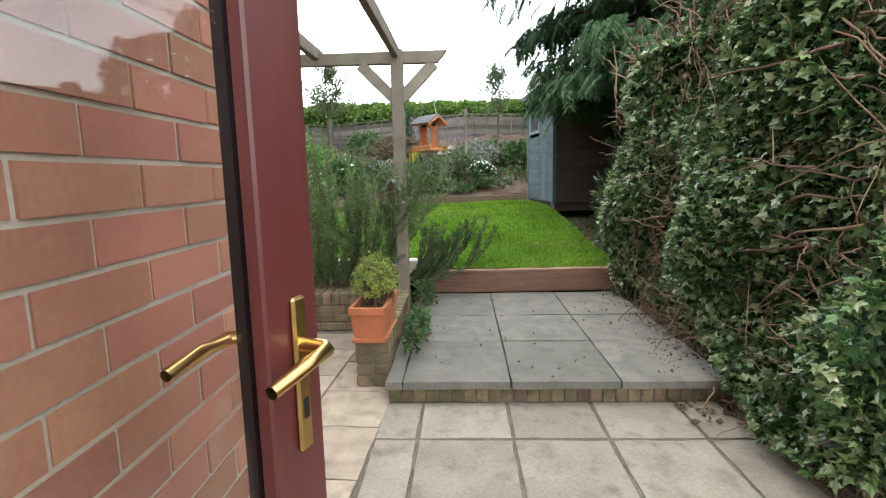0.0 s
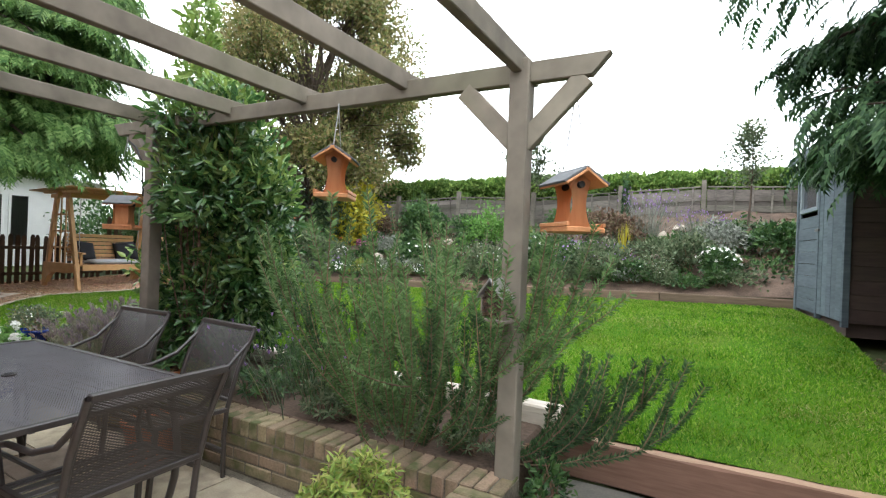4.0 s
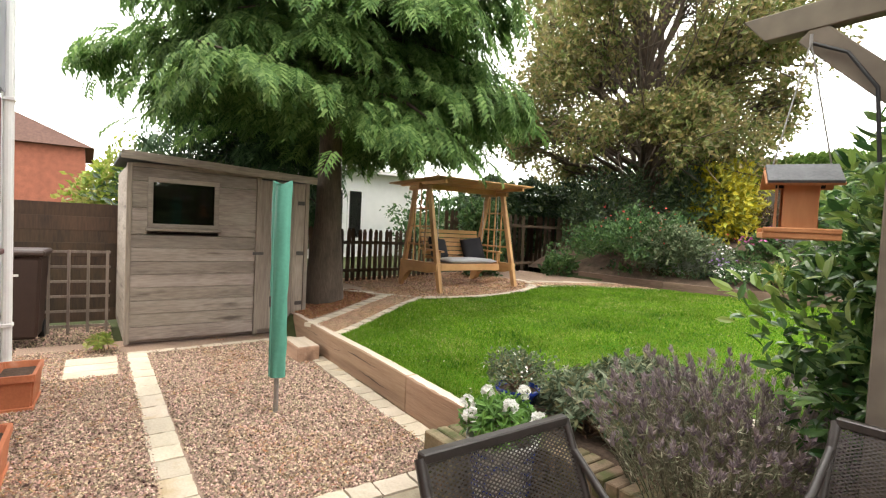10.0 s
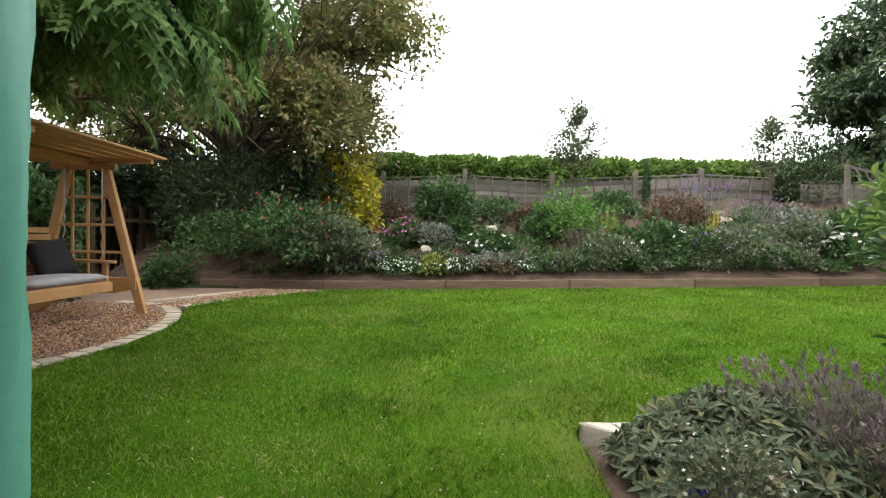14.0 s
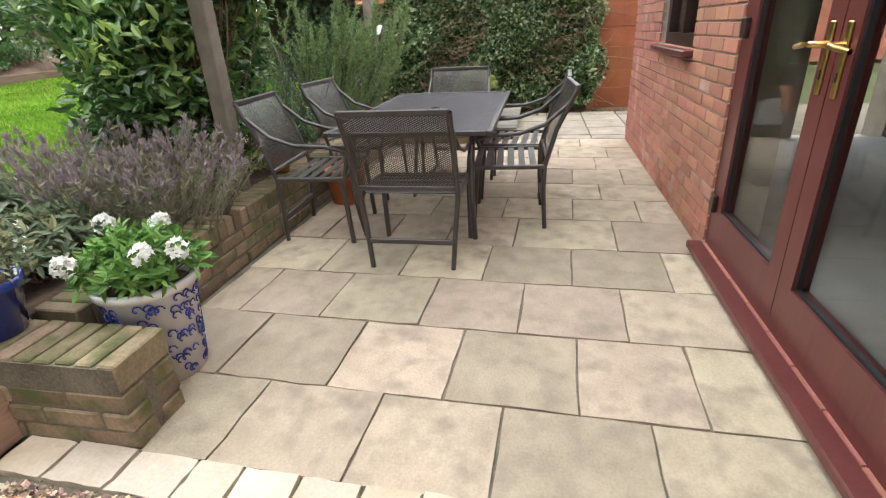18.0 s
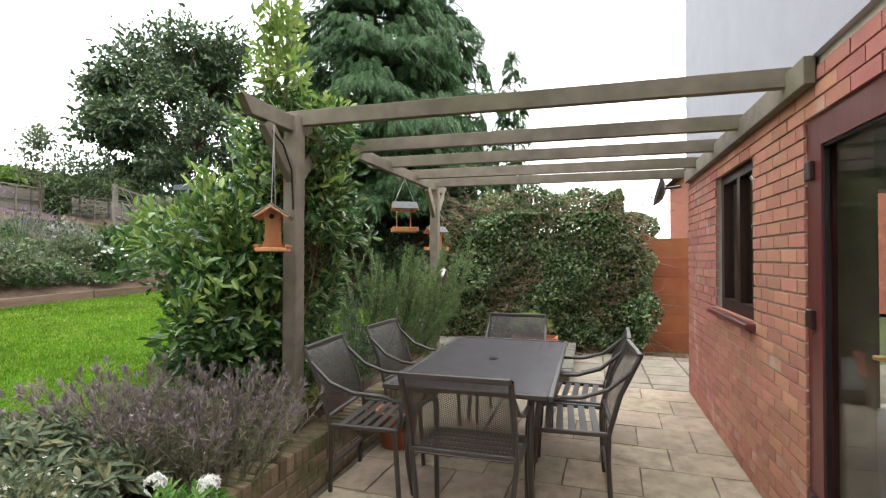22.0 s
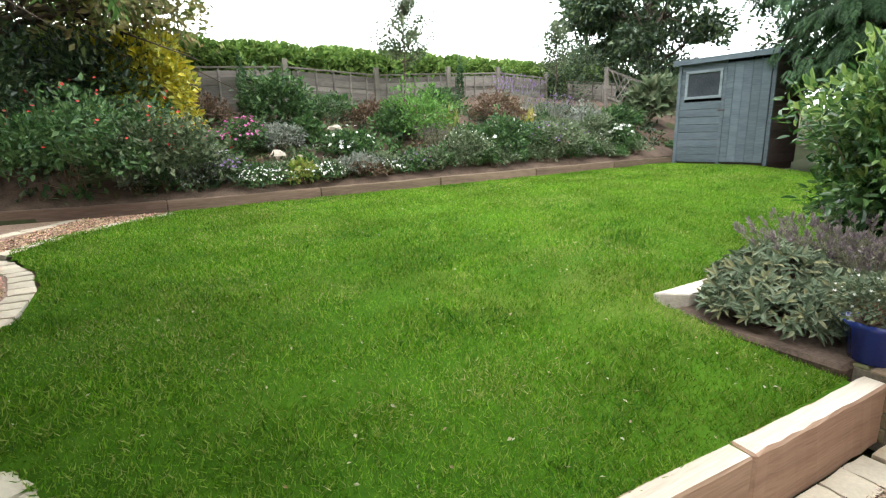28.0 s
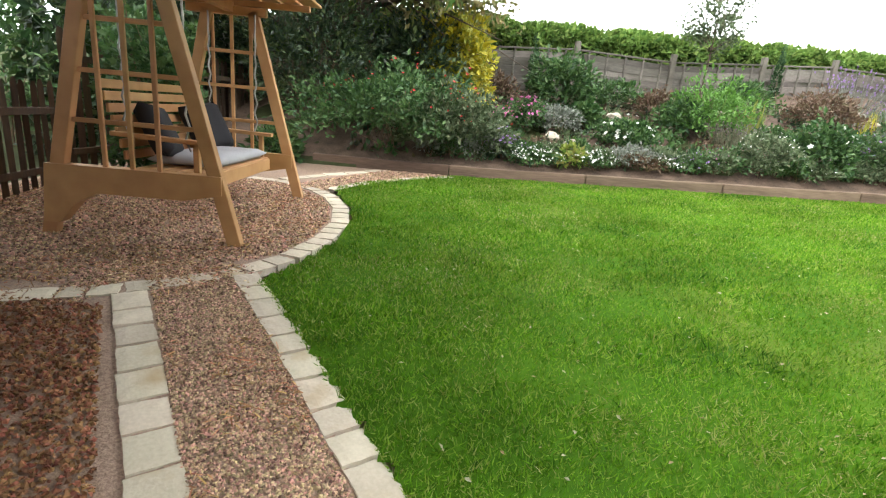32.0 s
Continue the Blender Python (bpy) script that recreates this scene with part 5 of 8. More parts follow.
# ---- along the house ----
pipe = thing("downpipe", "white plastic rainwater downpipe on the house corner", "downpipe", (WEST_X + 0.03, 0.045, 0))
part("pipe", rodded((0, 0, 0.02), (0, 0, 5.0), 0.035, 12), WHITE, pipe)
for z in (0.5, 2.3, 3.6):
    part("clip", boxed((-0.05, -0.035, z), (0.05, 0.04, z + 0.03), 0.004), WHITE, pipe)
part("corner_board", boxed((-0.04, -0.042, 0.0), (0.06, -0.036, 5.2), 0.002), WHITE, pipe)


def trough(at, turn, size, label):
    """A tapered rectangular terracotta planter with a rolled rim."""
    t = thing("terracotta_planter", label, "planter", at, turn)
    lx, ly, h = size
    bm = bmesh.new()
    k, w = 0.84, 0.018
    ring = lambda a, b, z: [bm.verts.new((sx * a / 2, sy * b / 2, z)) for sx, sy in ((-1, -1), (1, -1), (1, 1), (-1, 1))]
    rings = [ring(lx * k, ly * k, 0), ring(lx * 0.96, ly * 0.96, h * 0.8), ring(lx * 1.03, ly * 1.03, h * 0.82), ring(lx * 1.03, ly * 1.03, h), ring(lx - 2 * w, ly - 2 * w, h), ring(lx * 0.9 - 2 * w, ly * 0.9 - 2 * w, h * 0.75)]
    for a, b in zip(rings, rings[1:]):
        for i in range(4):
            bm.faces.new((a[i], a[(i + 1) % 4], b[(i + 1) % 4], b[i]))
    bm.faces.new(rings[0][::-1])
    bmesh.ops.bevel(bm, geom=[e for e in bm.edges if abs(e.verts[0].co.z - e.verts[1].co.z) > 0.02], offset=0.012, segments=2, affect="EDGES")
    part("body", bm, TERRACOTTA, t)
    part("soil", boxed((-lx * 0.43, -ly * 0.43, h * 0.6), (lx * 0.43, ly * 0.43, h * 0.84), 0), SOIL, t)
    part("foot_band", boxed((-lx * k / 2 - 0.012, -ly * k / 2 - 0.012, 0), (lx * k / 2 + 0.012, ly * k / 2 + 0.012, 0.03), 0.005), TERRACOTTA, t)
    return t


def round_pot(name, at, r, h, label, mat, category="plant pot", rim=0.03):
    t = thing(name, label, category, at)
    prof = [(0, 0), (r * 0.72, 0), (r * 0.95, h - rim), (r * 1.04, h - rim), (r * 1.06, h), (r * 0.95, h), (r * 0.9, h * 0.86), (0, h * 0.86)]
    a = np.arange(24) * 2 * np.pi / 24
    v = np.concatenate([np.stack([p * np.cos(a), p * np.sin(a), np.full(24, z)], 1) for p, z in prof])
    f = np.array([(i * 24 + j, i * 24 + (j + 1) % 24, (i + 1) * 24 + (j + 1) % 24, (i + 1) * 24 + j) for i in range(len(prof) - 1) for j in range(24)])
    part("body", array_mesh("body", v, f, mat, True), mat, t)
    part("soil", rodded((0, 0, h * 0.8), (0, 0, h * 0.88), r * 0.88, 20), SOIL, t)
    return t


trough((0.0, 1.56, 0.305), 88, (0.5, 0.22, 0.23), "terracotta trough of lime green marjoram on the brick pier")
trough((-5.95, 0.15, 0.0), -1, (0.46, 0.24, 0.24), "empty terracotta trough on the gravel by the wall")
trough((-7.3, 0.19, 0.0), -3, (0.46, 0.26, 0.27), "empty terracotta trough near the downpipe")
round_pot("plant_pot", (-2.55, 2.72, 0.335), 0.07, 0.13, "small terracotta pot on the brick bed wall", TERRACOTTA)
round_pot("plant_pot", (-2.2, 2.38, 0.0), 0.17, 0.28, "large terracotta pot under the chair", TERRACOTTA)
round_pot("plant_pot", (-4.66, 2.74, 0.33), 0.13, 0.2, "glazed cobalt blue plant pot on the brick pier", BLUE_GLAZE)


def patterned_pot():
    at, r, h = (-4.365, 2.36, 0.0), 0.18, 0.42
    t = round_pot("plant_pot", at, r, h, "white pot with a blue scrolled pattern beside the pier", WHITE)
    lines = []
    g = np.random.default_rng(5)
    for i in range(230):
        a0, z0 = g.uniform(0, 6.28), g.uniform(0.03, 0.36)
        s = np.linspace(0, 4.6, 9)
        rr = 0.024 * (1 - s / 6)
        a, z = a0 + rr * np.cos(s) / r, z0 + rr * np.sin(s)
        q = r * (0.72 + 0.23 * z / (h - 0.03)) + 0.002
        lines.append((np.stack([q * np.cos(a), q * np.sin(a), z], 1), 0.0035))
    tagged(tubes("scroll_pattern", lines, BLUE_GLAZE, t, "dark blue scrolls", 4), kind="stuff")


patterned_pot()


def hanging_basket():
    t = thing("hanging_basket", "white wire birdcage basket on a wall bracket", "hanging basket", (-5.02, 0.16, 1.06))
    a = np.linspace(0, 2 * np.pi, 25)
    part("tray", rodded((0, 0, 0), (0, 0, 0.06), 0.1, 20, 0.115), WHITE, t)
    for i in range(8):
        an = i * math.pi / 4
        s = np.linspace(0, math.pi / 2, 9)
        r = 0.115 * np.cos(s)
        tubes("wire", [(np.stack([r * math.cos(an), r * math.sin(an), 0.06 + 0.17 * np.sin(s)], 1), 0.004)], WHITE, t, sides=5)
    for z, r in ((0.065, 0.115), (0.14, 0.1)):
        tubes("hoop", [(np.stack([r * np.cos(a), r * np.sin(a), z + 0 * a], 1), 0.004)], WHITE, t, sides=5)
    br = np.array([(0, 0, 0.23), (0, 0, 0.27), (0, -0.04, 0.3), (0, -0.11, 0.3), (0, -0.16, 0.28)])
    tubes("bracket", [(br, 0.008)], WHITE, t, sides=6)


hanging_basket()


def wheelie_bin():
    t = thing("wheelie_bin", "dark brown plastic wheelie bin beside the shed", "bin", (-9.56, -0.03, 0.0), -4)
    bm = boxed((-0.26, -0.25, 0.06), (0.26, 0.25, 0.95), 0.03)
    for v in bm.verts:
        k = 0.84 + 0.16 * v.co.z / 0.95
        v.co.x, v.co.y = v.co.x * k, v.co.y * k
    part("body", bm, PLASTIC_BROWN, t)
    part("lid", boxed((-0.29, -0.28, 0.955), (0.29, 0.28, 1.02), 0.02), PLASTIC_BROWN, t)
    part("handle", rodded((-0.3, -0.2, 0.97), (-0.3, 0.2, 0.97), 0.015, 8), PLASTIC_BROWN, t)
    for y in (-0.2, 0.2):
        part("wheel", rodded((-0.2, y - 0.03, 0.1), (-0.2, y + 0.03, 0.1), 0.1, 16), GASKET, t)
    part("label_bar", boxed((0.245, -0.1, 0.74), (0.252, 0.06, 0.77), 0.001), WHITE, t)


wheelie_bin()


def trellis(name, at, turn, w, h, nx, nz, label, mat):
    t = thing(name, label, "trellis", at, turn)
    for i in range(nx):
        x = -w / 2 + w * i / (nx - 1)
        part("upright", barred((x, 0, 0), (x, 0, h), 0.03, 0.018, 0.002), mat, t)
    for i in range(nz):
        z = 0.08 + (h - 0.1) * i / (nz - 1)
        part("crossbar", barred((-w / 2 - 0.03, 0.018, z), (w / 2 + 0.03, 0.018, z), 0.016, 0.03, 0.002), mat, t)
    return t


trellis("trellis_panel", (-9.75, 0.42, 0.02), 84, 0.75, 0.98, 5, 6, "grey wooden trellis panel leaning by the bin", SHEDWOOD_V)
trellis("trellis_panel", (2.75, 3.1, 0.1), 70, 0.9, 2.0, 7, 14, "dark weathered trellis at the end of the hedge", PICKET)


def board_fence(x, y0, y1, z0, h, label, mat=FENCEWOOD, n=9):
    t = thing("board_fence", label, "fence")
    for i in range(n):
        part("board", boxed((x - 0.01 + 0.006 * (i % 2), y0, z0 + i * h / n), (x + 0.01 + 0.006 * (i % 2), y1, z0 + (i + 1) * h / n + 0.012), 0.003), mat, t)
    for y in (y0, (y0 + y1) / 2, y1):
        part("post", boxed((x - 0.04, y - 0.05, z0 - 0.1), (x + 0.045, y + 0.05, z0 + h + 0.08), 0.006), mat, t)
    return t


board_fence(-10.6, -1.8, 1.0, 0.0, 1.55, "dark mossy boundary fence beyond the bin", PICKET)
board_fence(2.42, -1.6, 0.12, 0.0, 1.72, "orange-brown stained boundary fence of the passage", GATEWOOD, 6)
board_fence(3.75, 0.0, 6.0, 0.0, 1.9, "dark stained boundary fence behind the hedge", PICKET)


def diagonal_trellis():
    t = thing("bank_handrail", "sloping weathered trellis rail down the bank", "railing")
    for a, b in (((4.4, 12.1, 2.75), (5.3, 10.2, 1.95)), ((4.4, 12.1, 2.2), (5.3, 10.2, 1.45))):
        part("rail", barred(a, b, 0.04, 0.07), FENCEWOOD, t)
    for i in range(9):
        k = i / 8
        p = np.array((4.4, 12.1, 2.2)) * (1 - k) + np.array((5.3, 10.2, 1.45)) * k
        part("baluster", barred(p, p + np.array((0.03, -0.1, 0.53)), 0.025, 0.02), FENCEWOOD, t)
    part("newel", boxed((5.25, 10.12, 0.9), (5.37, 10.24, 2.1), 0.006), FENCEWOOD, t)


diagonal_trellis()


# ---- bird feeders and the insect house ----
def bird_feeder(at, turn, label, drop, scale=1.0, closed=False):
    t = thing("bird_feeder", label, "bird feeder", at, turn)
    s = scale
    part("tray", boxed((-0.13 * s, -0.1 * s, -0.31 * s), (0.13 * s, 0.1 * s, -0.285 * s), 0.004), FEEDERWOOD, t)
    for y in (-1, 1):
        part("tray_edge", boxed((-0.13 * s, y * 0.095 * s - 0.008, -0.285 * s), (0.13 * s, y * 0.095 * s + 0.008, -0.265 * s), 0.003), FEEDERWOOD, t)
    for x in (-1, 1):
        bm = bmesh.new()
        k = np.linspace(0, 1, 9)
        w = (0.062 - 0.026 * np.sin(np.pi * np.clip(k * 1.05, 0, 1))) * s
        z = (-0.285 + 0.235 * k) * s
        loop = [(x * 0.07 * s - 0.008, -w[i], z[i]) for i in range(9)] + [(x * 0.07 * s - 0.008, 0, -0.02 * s)] + [(x * 0.07 * s - 0.008, w[i], z[i]) for i in range(8, -1, -1)]
        bmesh.ops.solidify(bm, geom=[bm.faces.new([bm.verts.new(p) for p in loop])], thickness=0.016)
        end = part("end_panel", bm, FEEDERWOOD, t)
        part("entry_hole", rodded((x * 0.07 * s - 0.012 * x, 0, -0.085 * s), (x * 0.07 * s + 0.012 * x, 0, -0.085 * s), 0.016 * s, 14), HOLE, end)
    for y in (-1, 1):
        if closed:
            part("side_panel", boxed((-0.06 * s, y * 0.04 * s - 0.004, -0.28 * s), (0.06 * s, y * 0.04 * s + 0.004, -0.04 * s), 0.002), FEEDERWOOD, t)
        m = Matrix.Translation((0, 0, 0)) @ Matrix.Rotation(radians(-y * 33), 4, "X")
        part("roof_slope", boxed((-0.125 * s, 0 if y > 0 else -0.145 * s, -0.012), (0.125 * s, 0.145 * s if y > 0 else 0, 0.0), 0.002, m), ROOFGREY, t, "grey felted roof slope")
        part("roof_board", boxed((-0.13 * s, 0 if y > 0 else -0.14 * s, -0.024), (0.13 * s, 0.14 * s if y > 0 else 0, -0.013), 0.002, m), FEEDERWOOD, t)
    for x in (-1, 1):
        part("chain", rodded((x * 0.1 * s, 0, -0.01), (0, 0, drop), 0.003, 5), CHAIN, t)
    part("hook", rodded((0, 0, drop - 0.01), (0, 0, drop + 0.03), 0.006, 6), CHAIN, t)
    return t


bird_feeder((-1.09, 2.75, 2.01), -62, "orange-brown wooden bird feeder hanging from the pergola beam", 0.23)
bird_feeder((0.3, 2.84, 1.84), -45, "wooden bird feeder with grey roof hanging outside the post", 0.38)
bird_feeder((-3.27, 2.75, 1.76), 28, "wooden bird feeder hanging by the laurel post", 0.44, 0.9, True)
hook = thing("feeder_bracket", "black iron hanging bracket on the pergola post", "bracket", (-3.0, 2.76, 0))
tubes("arm", [(np.array([(-0.05, 0, 1.75), (-0.07, 0, 2.0), (-0.16, 0, 2.14), (-0.27, 0, 2.2)]), 0.007)], GASKET, hook, sides=6)


def insect_house():
    t = thing("insect_house", "small wooden insect house with bamboo fixed to the post", "insect house", (0.0, 2.7, 1.09), -14)
    part("base", boxed((-0.085, -0.075, 0.0), (0.085, 0.02, 0.015), 0.003), SHEDWOOD, t)
    for x in (-1, 1):
        part("side", boxed((x * 0.062 - 0.006, -0.06, 0.015), (x * 0.062 + 0.006, 0.015, 0.14), 0.002), SHEDWOOD_V, t)
        m = Matrix.Translation((0, 0, 0.21)) @ Matrix.Rotation(radians(x * 50), 4, "Y")
        part("roof", boxed((0 if x > 0 else -0.125, -0.085, -0.01), (0.125 if x > 0 else 0, 0.02, 0.002), 0.002, m), CHAIN, t, "silver-grey roof board")
    canes = bmesh.new()
    for i in range(8):
        for j in range(11):
            x, z = -0.05 + 0.0145 * i + 0.007 * (j % 2), 0.022 + 0.0145 * j
            if abs(x) < 0.053 and z < 0.19 - abs(x) * 1.2:
                rod(canes, (x, -0.058 + 0.004 * math.sin(i * 3 + j * 5), z), (x, 0.006, z), 0.0066, 6)
    tagged(part("cane", canes, CANE, t, "cut ends of brown canes"), kind="stuff")
    part("backing", boxed((-0.055, 0.008, 0.015), (0.055, 0.014, 0.15), 0), HOLE, t)


insect_house()
satellite = thing("satellite_dish", "small grey satellite dish on the house wall", "satellite dish", (-0.02, 0.02, 2.2))
dish = bmesh.new()
bmesh.ops.create_uvsphere(dish, u_segments=16, v_segments=10, radius=0.2)
bmesh.ops.delete(dish, geom=[v for v in dish.verts if v.co.z > -0.11], context="VERTS")
bmesh.ops.solidify(dish, geom=dish.faces[:], thickness=0.008)
bmesh.ops.transform(dish, matrix=Matrix.Translation((0.12, 0.32, 0)) @ Matrix.Rotation(radians(-75), 4, "X"), verts=dish.verts)
part("bowl", dish, STEEL, satellite, "", True)
part("arm", rodded((0, 0, 0), (0.12, 0.14, 0), 0.015, 8), STEEL, satellite)


# ---- beyond the garden ----
def far_house(name, lo, hi, ridge, wall, label, windows):
    t = thing(name, label, "house")
    part("wall", boxed(lo, hi, 0), wall, t)
    bm = bmesh.new()
    x0, y0, x1, y1, z = lo[0] - 0.3, lo[1] - 0.3, hi[0] + 0.3, hi[1] + 0.3, hi[2]
    ym, k = (y0 + y1) / 2, 1.6 if ridge > 1 else 0.0
    v = [bm.verts.new(p) for p in ((x0, y0, z), (x1, y0, z), (x1, y1, z), (x0, y1, z), (x0 + k, ym, z + ridge), (x1 - k, ym, z + ridge))]
    for q in ((0, 1, 5, 4), (2, 3, 4, 5), (1, 2, 5), (3, 0, 4), (3, 2, 1, 0)):
        bm.faces.new([v[i] for i in q])
    part("roof", bm, ROOFTILE if ridge > 1 else WHITE, t)
    for (y, z, w, h) in windows:
        win = part("window", boxed((hi[0], y, z), (hi[0] + 0.03, y + w, z + h), 0.004), WHITE, t, "white framed window")
        part("pane", boxed((hi[0] + 0.03, y + 0.06, z + 0.06), (hi[0] + 0.036, y + w - 0.06, z + h - 0.06), 0), SHED_GLASS, win)
    return t


far_house("neighbour_house", (-33, -6.5, 0), (-26, 0.4, 3.85), 1.8, BRICK_FAR, "red brick neighbouring house with a tiled roof", [(-5.0, 2.4, 1.1, 1.1)])
far_house("white_outbuilding", (-20, 5.2, 0.2), (-16.2, 9.2, 3.0), 0.15, WHITE, "white painted single storey outbuilding beyond the pickets", [(5.6, 1.0, 0.5, 1.5), (6.2, 1.0, 0.5, 1.5), (6.8, 1.0, 0.5, 1.5)])
far_house("neighbour_house", (9.5, -8.5, 0), (16, -2.2, 4.2), 1.9, BRICK_FAR, "red brick house beyond the passage", [])

# ---- plants ----
def lumpy(d, seed, amp):
    """An uneven radius for directions d."""
    ph = np.random.default_rng(seed).uniform(0, 6.28, (6, 3))
    k = np.array([2, 3, 4, 5, 7, 9.0])
    s = sum(np.sin(k[i] * d[:, 0] * 1.3 + ph[i, 0]) * np.sin(k[i] * d[:, 1] * 1.3 + ph[i, 1]) * np.sin(k[i] * d[:, 2] * 1.3 + ph[i, 2]) / (1 + 0.35 * i) for i in range(6))
    return 1 + amp * s


def in_crown(n, centre, radii, seed=1, amp=0.3, inner=0.45, low=-1.0):
    """Places through the outer part of an uneven ellipsoid, with the way out of it."""
    r = np.random.default_rng(seed)
    d = unit(r.normal(size=(int(n * 2.2), 3)))
    d = d[d[:, 2] > low][:n]
    rad = lumpy(d, seed, amp) * (inner + (1 - inner) * r.random(len(d)) ** 0.6)
    return np.asarray(centre) + d * rad[:, None] * np.asarray(radii), d


def leafy(name, pos, out, size, template, mat, parent, seed=1, droop=0.0, spread=0.8, label="", width=None, lift=0.3):
    r = np.random.default_rng(seed + 50)
    along = unit(out + spread * r.normal(size=pos.shape) + np.array((0, 0, lift - droop)))
    normal = unit(0.6 * UP + 0.5 * out + 0.6 * r.normal(size=pos.shape))
    s = size * r.uniform(0.6, 1.3, len(pos))
    v, f = scatter(template, pos, along, normal, s, width)
    return part(name, array_mesh(name, v, f, mat), mat, parent, label)


def twigs(parent, base, tips, mat, r0=0.02, seed=1, name="twig_growth", sag=0.15):
    """Bent stems from about a base to tips."""
    g = np.random.default_rng(seed)
    lines = []
    for q in tips:
        b = np.asarray(base) + g.normal(size=3) * np.array((0.05, 0.05, 0))
        k = np.linspace(0, 1, 5)[:, None]
        mid = (b + q) / 2 + g.normal(size=3) * sag * np.linalg.norm(q - b) * 0.5
        pts = (1 - k) ** 2 * b + 2 * k * (1 - k) * mid + k * k * q
        lines.append((pts, np.linspace(r0, r0 * 0.25, 5)))
    return tagged(tubes(name, lines, mat, parent, sides=4), kind="stuff")


def shrub(name, label, category, at, radii, n, size, template, mat, seed, amp=0.3, inner=0.4, low=-0.4, flowers=None, stems=14, stem_r=0.01, group="", droop=0.0, spread=0.8, tip=None, width=None, lift=0.3):
    """A bush: stems, foliage and, if it blooms, flowers. at is its foot."""
    t = thing(name, label, category, at, group=group)
    c = np.array((0, 0, radii[2] * 0.75))
    pos, out = in_crown(n, c, radii, seed, amp, inner, low)
    ok = pos[:, 2] > 0.01
    pos, out = pos[ok], out[ok]
    leafy("foliage", pos, out, size, template, mat, t, seed, droop, spread, width=width, lift=lift)
    if tip is not None:
        m_, k = tip
        pos, out = in_crown(k, c, [r * 1.05 for r in radii], seed, amp, 0.9, 0.0)
        leafy("young_foliage", pos, out, size, template, m_, t, seed + 3, droop, spread, width=width, lift=lift)
    if stems:
        tips, _ = in_crown(stems, c, [r * 0.85 for r in radii], seed + 9, amp, 0.7, -0.2)
        twigs(t, (0, 0, 0), tips, TWIG, stem_r, seed)
    if flowers:
        m_, k, fs = flowers
        pos, out = in_crown(k, c, [r * 1.06 for r in radii], seed + 4, amp, 0.97, 0.05)
        r = np.random.default_rng(seed)
        v, f = scatter(FLOWER, pos, unit(r.normal(size=pos.shape)), unit(out + 0.5 * UP), fs * r.uniform(0.7, 1.2, len(pos)))
        tagged(part("flowers", array_mesh("flowers", v, f, m_), m_, t), kind="stuff")
    return t


# ---- conifers ----
def conifer(name, label, at, height, reach, first, count, mat, seed, spray, density, droop=0.25, thick=0.25, lean=0.0, dead=True):
    """A cypress: a tapered trunk, drooping limbs and many flat sprays."""
    g = np.random.default_rng(seed)
    t = thing(name, label, "tree", at)
    k = np.linspace(0, 1, 9)
    trunk = np.stack([0.1 * np.sin(k * 3), 0.08 * np.sin(k * 4 + 1), k * height], 1)
    flare = thick * (1 - 0.9 * k) + thick * 0.5 * np.exp(-k * 25)
    tubes("trunk", [(trunk, flare)], BARK, t, "reddish brown fissured trunk", 14)
    limbs, pos, along, nor = [], [], [], []
    for i in range(count):
        u = (i + g.random()) / count
        z = first + (height - first) * u ** 1.1
        ln = reach * (1 - ((z - first) / (height - first)) ** 1.5 * 0.85) * g.uniform(0.75, 1.12)
        a = i * 2.39996 + g.uniform(-0.35, 0.35)
        d = np.array((math.cos(a), math.sin(a), 0))
        s = np.linspace(0, 1, 8)
        pts = np.array((0, 0, z)) + d * (s * ln)[:, None] + np.stack([0 * s, 0 * s, ln * (0.34 * s - droop * 1.6 * s ** 2 + 0.1 * s ** 4)], 1)
        pts += np.cumsum(g.normal(size=(8, 3)) * 0.02 * ln, 0)
        limbs.append((pts, np.linspace(0.055 * ln / 3 + 0.012, 0.006, 8)))
        side = np.array((-d[1], d[0], 0))
        m_ = int(density * ln)
        w = g.beta(2.0, 1.2, m_)
        off = g.normal(size=m_) * 0.22 * ln * (0.35 + 0.65 * np.sin(np.pi * np.clip(w, 0.05, 0.95)))
        base = np.stack([np.interp(w, s, pts[:, c]) for c in range(3)], 1) + side * off[:, None]
        base[:, 2] += -0.4 * np.abs(off) + g.normal(size=m_) * 0.07
        pos.append(base)
        al = d + side * (np.sign(off) * np.clip(np.abs(off) / (0.25 * ln), 0, 1.2))[:, None] + g.normal(size=(m_, 3)) * 0.3
        al[:, 2] += -0.1 - 0.6 * g.random(m_) - 0.6 * w
        along.append(al)
        nor.append(np.tile(UP, (m_, 1)) + 0.25 * d + g.normal(size=(m_, 3)) * 0.2)
    tubes("branching", limbs, BARK, t, sides=5)
    pos, along, nor = np.concatenate(pos), np.concatenate(along), np.concatenate(nor)
    v, f = scatter(SPRAY, pos, along, nor, spray * g.uniform(0.6, 1.35, len(pos)))
    part("foliage", array_mesh("foliage", v, f, mat), mat, t)
    return t


